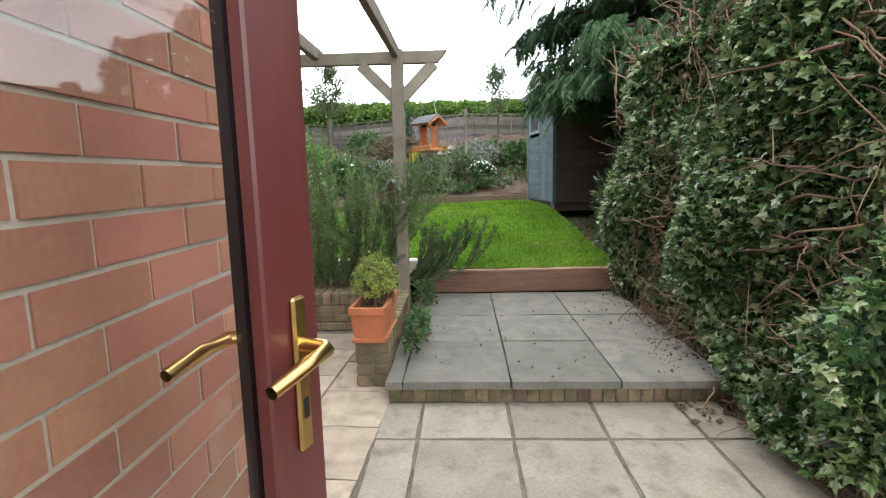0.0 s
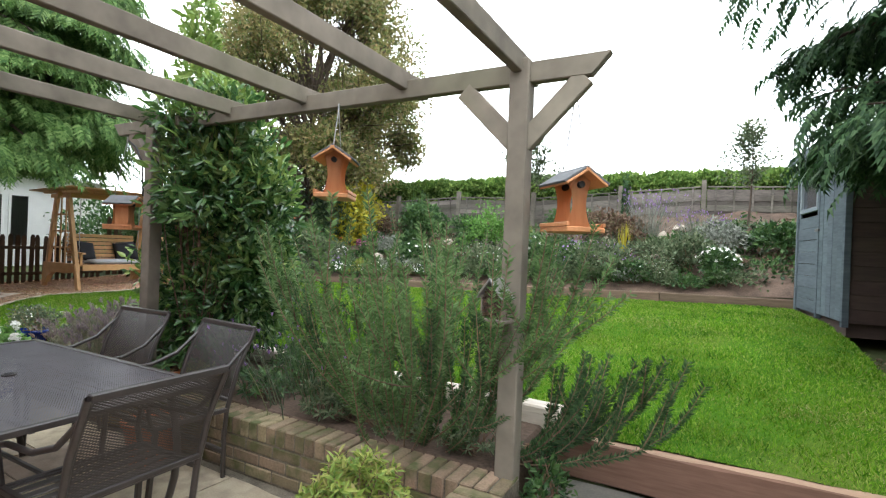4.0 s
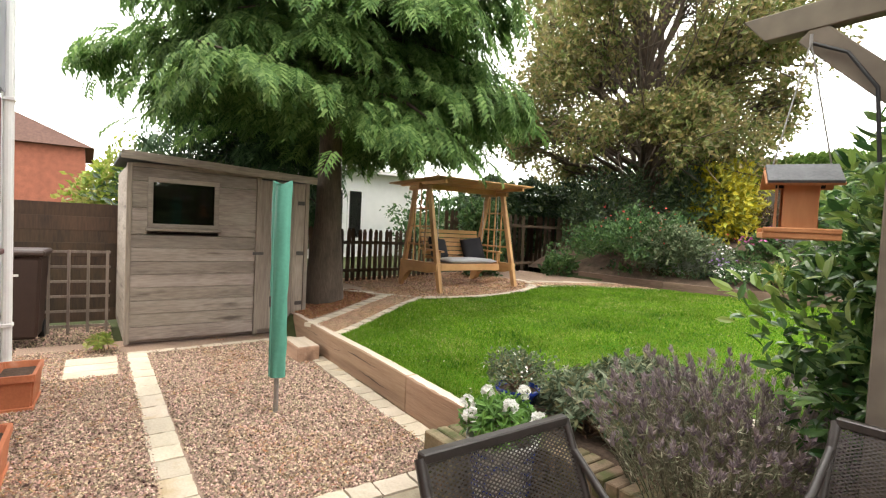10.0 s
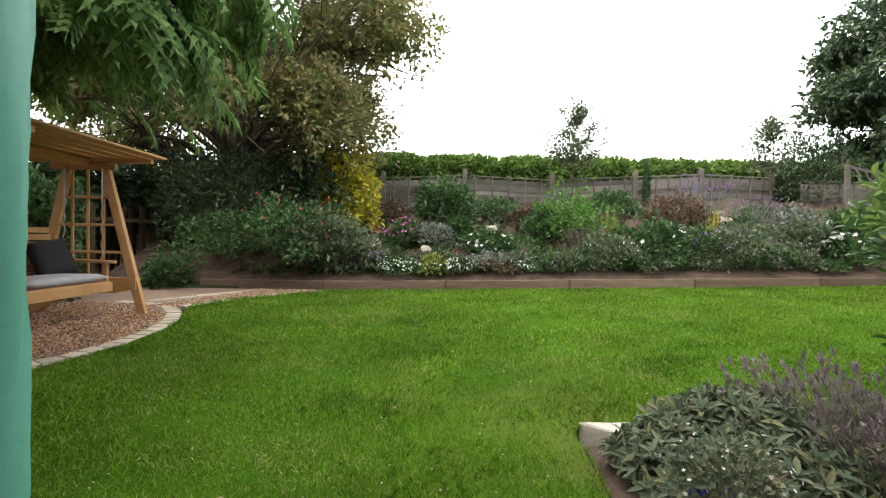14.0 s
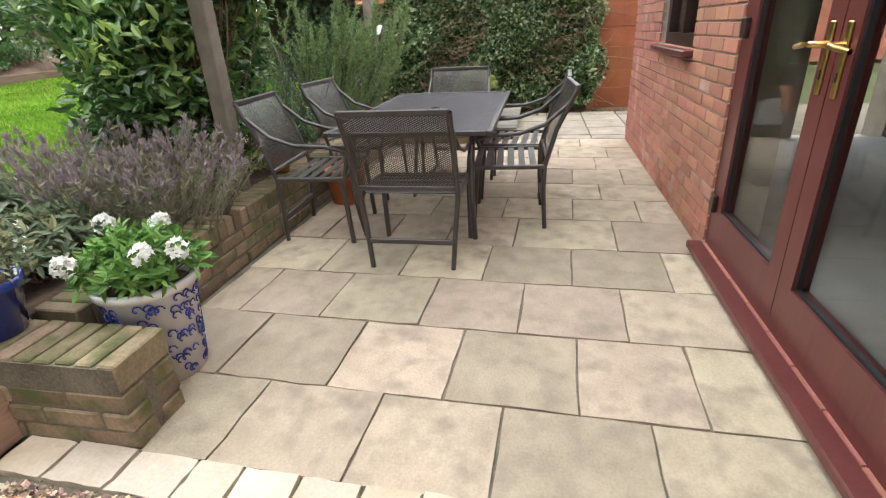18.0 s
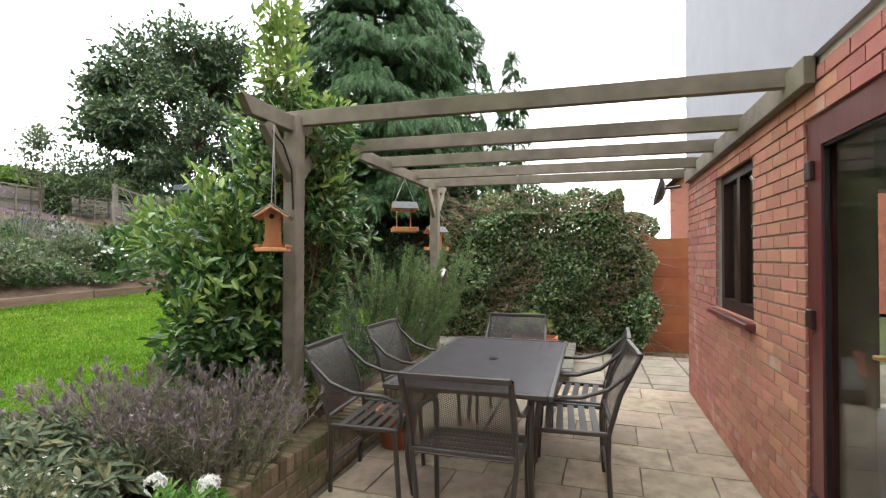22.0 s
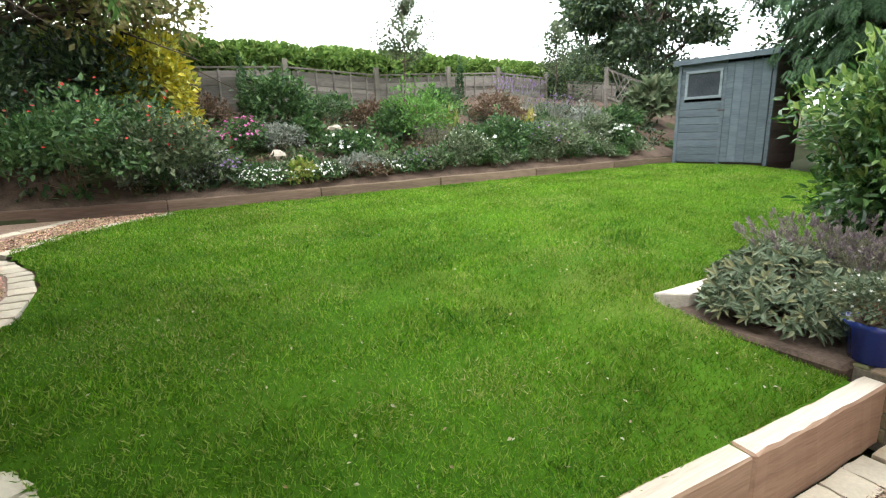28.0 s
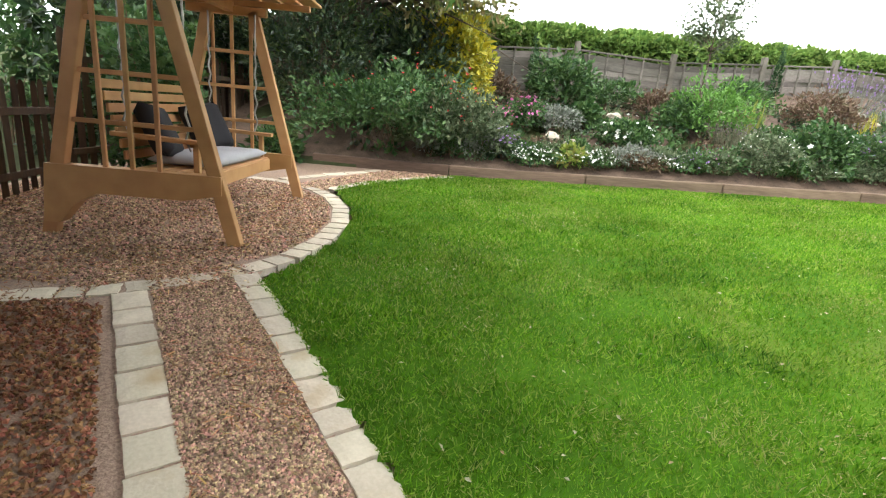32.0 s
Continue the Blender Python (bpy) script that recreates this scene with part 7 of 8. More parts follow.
def bank_shrub(name, label, x, y, w, h, n, size, mat, seed, template=LEAF2, flowers=None, **kw):
    w, h, n, size = w * 1.2, h * 1.12, int(n * 0.72), size * 1.65
    if flowers:
        flowers = (flowers[0], int(flowers[1] * 0.8), flowers[2] * 1.3)
    return shrub(name, label, "plant", (x, y, float(bank_z(x, y)) - 0.03), (w / 2, w / 2 * 0.85, h * 0.57), n, size, template, mat, seed, flowers=flowers, group=BANK, stems=8, stem_r=0.005, **kw)


bank_shrub("fuchsia_bush", "wide grey-green fuchsia bush dotted with red flowers", -8.25, 9.25, 2.0, 0.98, 10000, 0.05, L_GREEN, 101, flowers=(P_RED, 110, 0.017), amp=0.5)
bank_shrub("fuchsia_bush", "green fuchsia bush with red flowers over the edging", -7.35, 9.2, 1.3, 0.8, 5600, 0.05, L_HERB, 102, flowers=(P_RED, 70, 0.016), amp=0.5)
bank_shrub("golden_euonymus", "tall golden yellow variegated shrub", -7.4, 10.85, 1.25, 1.45, 6000, 0.075, L_GOLD, 103, low=-0.9)
bank_shrub("green_shrub", "dark green shrub beside the golden one", -7.9, 10.7, 1.2, 1.3, 5200, 0.075, L_DARK, 104, low=-0.9)
bank_shrub("aster_clump", "clump of bright pink asters", -6.2, 10.1, 0.6, 0.42, 1500, 0.045, L_GREEN, 105, flowers=(P_PINK, 120, 0.025))
bank_shrub("purple_aster", "small clump of purple asters", -6.62, 9.2, 0.4, 0.34, 800, 0.04, L_HERB, 106, flowers=(P_MAUVE, 50, 0.022))
bank_shrub("white_phlox", "pale white and mauve flower clump", -6.9, 9.65, 0.6, 0.34, 1000, 0.04, L_HERB, 107, flowers=(P_WHITE, 90, 0.018))
bank_shrub("alyssum", "low mound of white alyssum at the edging", -6.15, 8.98, 0.62, 0.26, 1200, 0.03, L_GREEN, 108, flowers=(P_WHITE, 240, 0.014))
bank_shrub("alyssum", "white alyssum flowers spilling at the edging", -5.3, 8.98, 0.5, 0.24, 900, 0.03, L_GREEN, 109, flowers=(P_WHITE, 190, 0.014))
bank_shrub("lime_fern", "fresh lime green leafy plant", -5.62, 8.98, 0.36, 0.3, 700, 0.05, L_LIME, 110)
bank_shrub("tall_perennial", "tall leafy green perennial near the fence", -5.4, 11.1, 0.95, 0.85, 3200, 0.065, L_GREEN, 111)
bank_shrub("grey_santolina", "rounded grey-green santolina mound", -5.65, 10.05, 0.65, 0.42, 1900, 0.035, L_SILVER, 112)
bank_shrub("fern_clump", "bright green fern clump on the bank", -5.2, 10.2, 0.45, 0.4, 900, 0.07, L_GREEN, 113)
bank_shrub("red_foliage", "bronze red leafed perennial", -3.7, 10.95, 0.75, 0.4, 1400, 0.05, L_BROWN, 114)
bank_shrub("sedum_clump", "green sedum with pale pink-white heads", -4.7, 9.55, 0.75, 0.42, 2000, 0.05, L_GREEN, 115, flowers=(P_WHITE, 45, 0.03))
bank_shrub("heuchera", "low reddish heuchera at the edging", -4.6, 9.0, 0.5, 0.2, 700, 0.045, L_BROWN, 116)
bank_shrub("alyssum", "small white alyssum patch", -4.2, 9.0, 0.34, 0.18, 500, 0.03, L_GREEN, 117, flowers=(P_WHITE, 110, 0.014))
bank_shrub("dianthus", "small grey-green dianthus mound with pink flowers", -3.55, 8.98, 0.48, 0.3, 1000, 0.04, L_HERB, 118, flowers=(P_PINK, 18, 0.014))
bank_shrub("tall_perennial", "tall airy light green perennial", -3.2, 10.1, 0.95, 0.8, 3000, 0.045, L_FRESH, 119, amp=0.5)
bank_shrub("green_perennial", "leafy green perennial clump", -3.6, 10.2, 0.6, 0.55, 1600, 0.055, L_GREEN, 120)
bank_shrub("white_aster", "grey-green clump with small white flowers", -2.75, 9.1, 0.85, 0.5, 2300, 0.04, L_HERB, 121, flowers=(P_WHITE, 80, 0.012))
bank_shrub("green_clump", "dark green clump with white flower heads", -1.95, 9.15, 0.75, 0.62, 2300, 0.055, L_GREEN, 122, flowers=(P_WHITE, 14, 0.04))
bank_shrub("nepeta", "blue-green catmint mound with mauve flowers", -0.75, 9.05, 1.0, 0.55, 2800, 0.045, L_HERB, 123, flowers=(P_MAUVE, 120, 0.014))
bank_shrub("blue_nepeta", "blue flowered catmint by the edging", -1.25, 9.2, 0.6, 0.5, 1500, 0.045, L_GREEN, 124, flowers=(P_MAUVE, 90, 0.016))
bank_shrub("dark_mound", "dark green low mound at the edging", -0.15, 8.9, 0.45, 0.3, 900, 0.045, L_GREEN, 125)
bank_shrub("brown_shrub", "brownish twiggy shrub on the bank", -0.9, 10.7, 1.1, 0.6, 2200, 0.05, L_BROWN, 126)
bank_shrub("white_shrub", "plant with clustered white flowers", 1.0, 9.1, 0.42, 0.42, 900, 0.05, L_GREEN, 127, flowers=(P_WHITE, 60, 0.03))
bank_shrub("grey_shrub", "grey-green shrubby herb on the bank", 0.6, 9.4, 0.7, 0.5, 1700, 0.05, L_HERB, 128)
bank_shrub("grey_shrub", "silvery low shrub among stones", 1.1, 10.1, 0.8, 0.45, 1600, 0.05, L_SILVER, 129)
bank_shrub("green_perennial", "weedy green perennial near the shed", 1.9, 10.0, 0.9, 0.5, 1700, 0.06, L_GREEN, 130)
bank_shrub("leafy_plant", "tall large-leafed plant beside the shed", 3.4, 10.2, 0.8, 1.0, 700, 0.16, L_HERB, 131, OVAL)
bank_shrub("low_herb", "low green herb patch on bare soil", -2.2, 9.9, 0.6, 0.3, 900, 0.045, L_GREEN, 132)
bank_shrub("low_herb", "low grey herb patch on bare soil", 0.1, 9.9, 0.7, 0.3, 1000, 0.045, L_HERB, 133)
bank_shrub("low_herb", "low green patch near the sapling", -4.3, 11.4, 0.8, 0.45, 1200, 0.05, L_GREEN, 134)
bank_shrub("low_herb", "brownish seedheads near the fence", -6.6, 11.3, 0.8, 0.55, 1200, 0.045, L_BROWN, 135)
bank_shrub("low_herb", "green leafy patch under the fence", -1.9, 11.6, 0.9, 0.5, 1500, 0.055, L_GREEN, 136)
g_front = np.random.default_rng(171)
FRONT = (("low_herb", "low green herb mound along the edging", L_GREEN, None), ("grey_mound", "small grey-green mound along the edging", L_HERB, None),
         ("white_mound", "grey-green mound with tiny white flowers at the edging", L_HERB, (P_WHITE, 45, 0.01)), ("silver_mound", "silvery low mound at the edging", L_SILVER, None),
         ("mauve_mound", "low green mound with mauve flowers at the edging", L_GREEN, (P_MAUVE, 40, 0.012)))
for k in range(30):
    name, label, mat, blooms = FRONT[int(g_front.integers(5))]
    x = -7.7 + k * 0.31 + g_front.uniform(-0.1, 0.1)
    bank_shrub(name, label, x, float(bank_front(x)) + g_front.uniform(0.2, 0.38), g_front.uniform(0.3, 0.52), g_front.uniform(0.18, 0.36), 700, 0.036, mat, 172 + k, flowers=blooms, amp=0.5)
wands("perovskia", "tall wispy pale mauve russian sage", "plant", (-0.2, 11.0, float(bank_z(-0.2, 11.0))), 90, 0.95, (0.25, 0.3), 0.03, L_SILVER, 137, 26, head=(P_MAUVE, 0.03), group=BANK)
wands("perovskia", "spreading grey lavender with mauve spikes", "plant", (0.7, 10.9, float(bank_z(0.7, 10.9))), 90, 0.5, (0.35, 0.5), 0.03, L_SILVER, 138, 26, head=(P_MAUVE, 0.025), group=BANK)
wands("lavender_clump", "purple-grey lavender clump on the bank", "plant", (-3.0, 9.75, float(bank_z(-3.0, 9.75))), 110, 0.4, (0.22, 0.5), 0.03, L_LAVENDER, 139, 24, head=(L_LAVHEAD, 0.022), group=BANK)


def ground_cover(name, label, n, mat, size, seed, tall, bias):
    """Low mixed growth that closes the gaps between the plants of the bank."""
    g = np.random.default_rng(seed)
    x, y = g.uniform(-8.8, 3.2, n), 8.95 + 2.9 * g.random(n) ** 1.15
    c = np.sin(x * 2.3 + seed) * np.sin(y * 2.9 + 1.7 * seed) + 0.6 * np.sin(x * 5.1 - y * 4.3 + seed) + g.normal(size=n) * 0.25
    ok = (c > bias) & (y > bank_front(x) + 0.12)
    x, y, c = x[ok], y[ok], c[ok]
    z = bank_z(x, y) + tall * np.clip(c - bias, 0, 1.2) * g.random(len(x)) ** 0.7
    pos = np.column_stack([x, y, z])
    out = unit(g.normal(size=pos.shape) * np.array((1, 1, 0.4)) + np.array((0, -0.2, 0.5)))
    ob = leafy(name, pos, out, size, LEAF2, mat, None, seed, 0.0, 0.6, label)
    tagged(ob, category="plants", kind="stuff")


ground_cover("ground_cover_green", "mixed low green growth on the flower bank", 14000, L_GREEN, 0.1, 171, 0.2, 0.5)
ground_cover("ground_cover_grey", "mixed grey-green herbs on the flower bank", 13000, L_HERB, 0.09, 172, 0.18, 0.6)
ground_cover("ground_cover_dry", "brown seedheads and dry stems on the flower bank", 9000, L_BROWN, 0.08, 173, 0.16, 0.6)
ground_cover("ground_cover_dark", "dark leafy growth between the bank plants", 13000, L_DARK, 0.1, 174, 0.2, 0.55)


def strap_plant(label, x, y, h, n, mat, seed):
    g = np.random.default_rng(seed)
    t = thing("strap_plant", label, "plant", (x, y, float(bank_z(x, y)) - 0.02), group=BANK)
    a = g.uniform(0, 6.28, n)
    d = np.stack([np.cos(a) * 0.4, np.sin(a) * 0.4, np.ones(n)], 1) + g.normal(size=(n, 3)) * 0.1
    v, f = scatter(BLADE, np.stack([np.cos(a) * 0.05, np.sin(a) * 0.05, 0 * a], 1), d, np.stack([-np.cos(a), -np.sin(a), 0.4 + 0 * a], 1), h * g.uniform(0.6, 1.1, n), 0.05)
    part("foliage", array_mesh("foliage", v, f, mat), mat, t)


strap_plant("yellow striped strap-leafed phormium", -2.4, 10.2, 0.65, 34, L_LIME, 141)
strap_plant("spiky yellow and green iris clump", -0.55, 10.2, 0.55, 26, L_GOLD, 142)
strap_plant("arching green grass clump near the fence", -4.5, 11.6, 0.55, 40, L_GREEN, 143)


def pencil(label, x, y, h, seed):
    shrub("pencil_cypress", label, "plant", (x, y, float(bank_z(x, y)) - 0.03), (0.075, 0.075, h * 0.57), 900, 0.05, LEAF2, L_CYPRESS_DARK, seed, stems=3, stem_r=0.006, group=BANK, low=-1, lift=0.9, spread=0.4)


pencil("slim dark pencil cypress before the fence", -5.85, 11.75, 1.05, 151)
pencil("slim dark pencil cypress beside a fence post", -0.85, 12.3, 1.05, 152)


def sapling(label, x, y, h, w, n, seed):
    g = np.random.default_rng(seed)
    t = thing("sapling", label, "tree", (x, y, float(bank_z(x, y)) - 0.03))
    lines = [(np.stack([0.05 * np.sin(np.linspace(0, 3, 6)), 0 * np.linspace(0, 1, 6), np.linspace(0, h, 6)], 1), np.linspace(0.022, 0.006, 6))]
    tips = []
    for i in range(34):
        z = h * g.uniform(0.35, 0.95)
        a = g.uniform(0, 6.28)
        ln = w * g.uniform(0.4, 1) * (1.15 - z / h)
        s = np.linspace(0, 1, 5)
        pts = np.array((0, 0, z)) + np.stack([np.cos(a) * ln * s, np.sin(a) * ln * s, 0.7 * ln * s], 1) + g.normal(size=(5, 3)) * 0.015
        lines.append((pts, np.linspace(0.008, 0.003, 5)))
        tips.append(pts[2:])
    tagged(tubes("branching", lines, BARK, t, sides=4), kind="stuff")
    base = np.concatenate(tips)
    p = base[g.integers(0, len(base), n)] + g.normal(size=(n, 3)) * 0.07
    leafy("foliage", p, unit(g.normal(size=p.shape)), 0.075, LEAF2, L_HERB, t, seed, 0.2, 1.0)


sapling("young grey-leafed sapling with an airy crown", -2.85, 11.3, 2.5, 1.05, 2600, 161)
sapling("young slender tree near the fence corner", 1.5, 11.6, 2.2, 0.8, 1700, 162)
shrub("corner_shrub", "dark leafy shrub near the short fence panel", "shrub", (3.4, 12.9, 1.9), (0.9, 0.6, 1.3), 3200, 0.09, LEAF2, L_DARK, 163)


def stone(label, x, y, z, r, seed):
    g = np.random.default_rng(seed)
    bm = bmesh.new()
    bmesh.ops.create_icosphere(bm, subdivisions=2, radius=1.0)
    for v in bm.verts:
        d = np.array(v.co)
        v.co = Vector(d * float(lumpy(d[None], seed, 0.16)[0]) * np.array((r, r * g.uniform(0.7, 0.95), r * g.uniform(0.5, 0.8))))
    ob = part("rock", bm, ROCK, None, label)
    ob.matrix_world = pose(x, y, z + r * 0.3, 0, 0, g.uniform(0, 360))
    return tagged(ob, category="rock", group="rocks on the bank")


for i in range(34):
    g_ = np.random.default_rng(400 + i)
    x, y = g_.uniform(-6.2, 2.2), g_.uniform(9.3, 11.6)
    stone("pale sandstone rock half buried in the bank", x, y, float(bank_z(x, y)), g_.uniform(0.05, 0.13) if i else 0.15, 400 + i)
stone("large pale sandstone rock on the flower bank", -5.78, 9.75, float(bank_z(-5.78, 9.75)), 0.14, 470)
stone("large grey upright rock on the flower bank", 0.2, 10.2, float(bank_z(0.2, 10.2)), 0.17, 471)
rosettes("yellow_plant", "small yellow-green plant at the shed's corner", (-8.72, 0.72, 0.0), 26, (0.14, 0.12), 0.18, 0.07, L_LIME, 86)

# ---- bricks ----
def brick_mesh(name, lx, ly, lz, mat, bevel=0.004):
    bm = boxed((0, 0, 0), (lx, ly, lz), bevel)
    me = bpy.data.meshes.new(name)
    bm.to_mesh(me)
    bm.free()
    return finish(me, mat)


def courses(parent, origin, along, length, height, openings, mat, near, name="brick", size=(0.215, 0.065), joint=0.01, proud=0.012, seed=1, depth=0.03):
    """Running bond on a wall face; near(u, z) tells which bricks are objects of their own, the rest are one joined part."""
    g = np.random.default_rng(seed)
    L_, H_ = size
    cache, rest = {}, []
    out = Matrix.Rotation(math.atan2(along[1], along[0]), 4, "Z")
    rows = int(round(height / (H_ + joint)))
    for r in range(rows):
        z = r * (H_ + joint)
        u = -(L_ + joint) * (0.5 if r % 2 else 0.0)
        while u < length:
            a, b = max(0.0, u), min(length, u + L_)
            pieces = [(a, b)]
            for o in openings:
                if o[2] - 0.02 < z + H_ / 2 < o[3] + 0.01:
                    nxt = []
                    for p, q in pieces:
                        if q <= o[0] or p >= o[1]:
                            nxt.append((p, q))
                        else:
                            nxt += [(p, o[0])] * (p < o[0]) + [(o[1], q)] * (q > o[1])
                    pieces = nxt
            for p, q in pieces:
                if q - p > 0.02:
                    lift = proud + g.uniform(-0.0015, 0.0015)
                    m = Matrix.Translation(origin) @ out @ Matrix.Translation((p, -lift, z))
                    if near(p, z):
                        key = round(q - p, 3)
                        if key not in cache:
                            cache[key] = brick_mesh(name, q - p, depth, H_, mat, 0.003)
                        ob = part(name, cache[key], mat, parent)
                        ob.matrix_basis = m
                    else:
                        rest.append((m, q - p))
            u += L_ + joint
    if rest:
        c = np.array([(x, y, z) for x in (0, 1) for y in (0, 1) for z in (0, 1)], float)
        fc = np.array([(0, 1, 3, 2), (4, 6, 7, 5), (0, 4, 5, 1), (2, 3, 7, 6), (0, 2, 6, 4), (1, 5, 7, 3)])
        vs = [np.array([m @ Vector((x * ln, y * depth, z * H_)) for x, y, z in c]) for m, ln in rest]
        fs = [fc + 8 * i for i in range(len(rest))]
        ob = part("brickwork", array_mesh("brickwork", np.concatenate(vs), np.concatenate(fs), mat), mat, parent)
        tagged(ob, kind="stuff")


def wall_named(n):
    return bpy.data.objects[n]


def flip(o, length):
    return (length - o[1], length - o[0], o[2], o[3])


# the outer faces: bricks run so that their local -y points away from the wall
LEN_S = EAST_X - WEST_X
opens = [(a - WEST_X, b - WEST_X, c, d) for a, b, c, d in (OPEN_WIN, OPEN_FRENCH, OPEN_UTIL)]
courses(wall_named("wall_south"), (EAST_X, -0.012, 0.0), (-1, 0), LEN_S, RENDER_Z, [flip(o, LEN_S) for o in opens], BRICK,
        lambda u, z: 1.2 < u < 3.3, seed=3)
courses(wall_named("wall_east"), (EAST_X - 0.012, -1.6, 0.0), (0, 1), 1.52, RENDER_Z, [], BRICK, lambda u, z: u > 0.9 and z < 2.0, seed=4, proud=0.004)


for ob in [o for o in scene.objects if o.parent is None and o.name in ("wall_south", "wall_upper", "door_1", "window_1", "window_2", "downpipe", "hanging_basket")]:
    ob.matrix_world = HOUSE_TURN @ ob.matrix_world


# ---- raised bed of bricks ----
def bed_wall(name, label, a, b, width, rows, seed):
    """A low wall of bricks with a coping of headers."""
    t = thing(name, label, "wall", kind="structure")
    a, b = Vector(a), Vector(b)
    d = (b - a).normalized()
    L_ = (b - a).length
    m0 = Matrix.Translation(a) @ Matrix.Rotation(math.atan2(d.y, d.x), 4, "Z")
    core = boxed((0.006, 0.006, -0.05), (L_ - 0.006, width - 0.006, rows * 0.075 + 0.09), 0)
    bmesh.ops.transform(core, matrix=m0, verts=core.verts)
    part("mortar_core", core, JOINT, t)
    g = np.random.default_rng(seed)
    cache = {}
    def put(x0, x1, y0, y1, z0, z1):
        k = (round(x1 - x0, 3), round(y1 - y0, 3), round(z1 - z0, 3))
        if k not in cache:
            cache[k] = brick_mesh("brick", *k, BEDBRICK, 0.006)
        ob = part("brick", cache[k], BEDBRICK, t)
        ob.matrix_basis = m0 @ pose(x0 + g.uniform(-0.002, 0.002), y0 + g.uniform(-0.003, 0.003), z0, 0, g.uniform(-0.6, 0.6), g.uniform(-0.6, 0.6))
    for r in range(rows):
        u = -0.11 if r % 2 else 0.0
        while u < L_ - 0.02:
            x0, x1 = max(0, u), min(L_, u + 0.215)
            if x1 - x0 > 0.03:
                put(x0, x1, 0.0, 0.1, r * 0.075, r * 0.075 + 0.065)
                if width > 0.2:
                    put(x0, x1, width - 0.1, width, r * 0.075, r * 0.075 + 0.065)
            u += 0.225
    n = int(L_ / 0.075)
    for i in range(n):
        put(i * L_ / n, i * L_ / n + 0.066, -0.004, min(width, 0.22) + 0.004, rows * 0.075, rows * 0.075 + 0.102)
        if width > 0.3:
            put(i * L_ / n, i * L_ / n + 0.066, 0.232, width + 0.004, rows * 0.075, rows * 0.075 + 0.102)
    return t


bed_wall("wall_bed", "mossy buff brick wall of the raised bed", (-4.5, 2.58, 0), (0.11, 2.58, 0), 0.215, 3, 11)
bed_wall("wall_pier", "mossy brick pier at the raised bed's corner", (-4.56, 2.16, 0), (-4.56, 2.87, 0), 0.235, 3, 12)
bed_wall("wall_return", "brick return wall with the planter on its end", (0.11, 1.4, 0), (0.11, 2.57, 0), 0.215, 3, 13)
step_face = thing("wall_step", "brick riser under the raised slabs", "wall", kind="structure")
riser = brick_mesh("brick", 0.066, 0.03, 0.092, BEDBRICK)
part("mortar_core", boxed((0.13, 1.195, -0.02), (2.1, 1.225, 0.086), 0), JOINT, step_face)
for i in range(27):
    ob = part("brick", riser, BEDBRICK, step_face)
    ob.matrix_basis = pose(0.13 + i * 0.0735, 1.185 + 0.002 * math.sin(i * 5.1), -0.005)


# ---- paving ----
def slab(parent, x0, x1, y0, y1, z, mat, thick=0.045, seed=0, name="slab", turn=None):
    """A riven slab with worn, uneven edges."""
    g = np.random.default_rng(seed)
    bm = bmesh.new()
    bmesh.ops.create_grid(bm, x_segments=4, y_segments=4, size=0.5)
    lx, ly = x1 - x0, y1 - y0
    for v in bm.verts:
        edge = max(abs(v.co.x), abs(v.co.y)) > 0.49
        v.co.z = 0.0 if not edge else -0.004
        v.co.x = v.co.x * lx + g.uniform(-0.0035, 0.0035)
        v.co.y = v.co.y * ly + g.uniform(-0.0035, 0.0035)
        v.co.z += g.uniform(-0.0022, 0.0022)
    ret = bmesh.ops.extrude_edge_only(bm, edges=[e for e in bm.edges if e.is_boundary])
    for v in (q for q in ret["geom"] if isinstance(q, bmesh.types.BMVert)):
        v.co.z = -thick
    ob = part(name, bm, mat, parent)
    base = pose((x0 + x1) / 2, (y0 + y1) / 2, z + g.uniform(-0.002, 0.002), g.uniform(-0.25, 0.25), g.uniform(-0.25, 0.25), 0)
    ob.matrix_basis = base if turn is None else turn @ base
    return ob


PATIO_TURN = pose(-3.9, 1.2, 0, 0, 0, -2.5) @ pose(3.9, -1.2, 0)


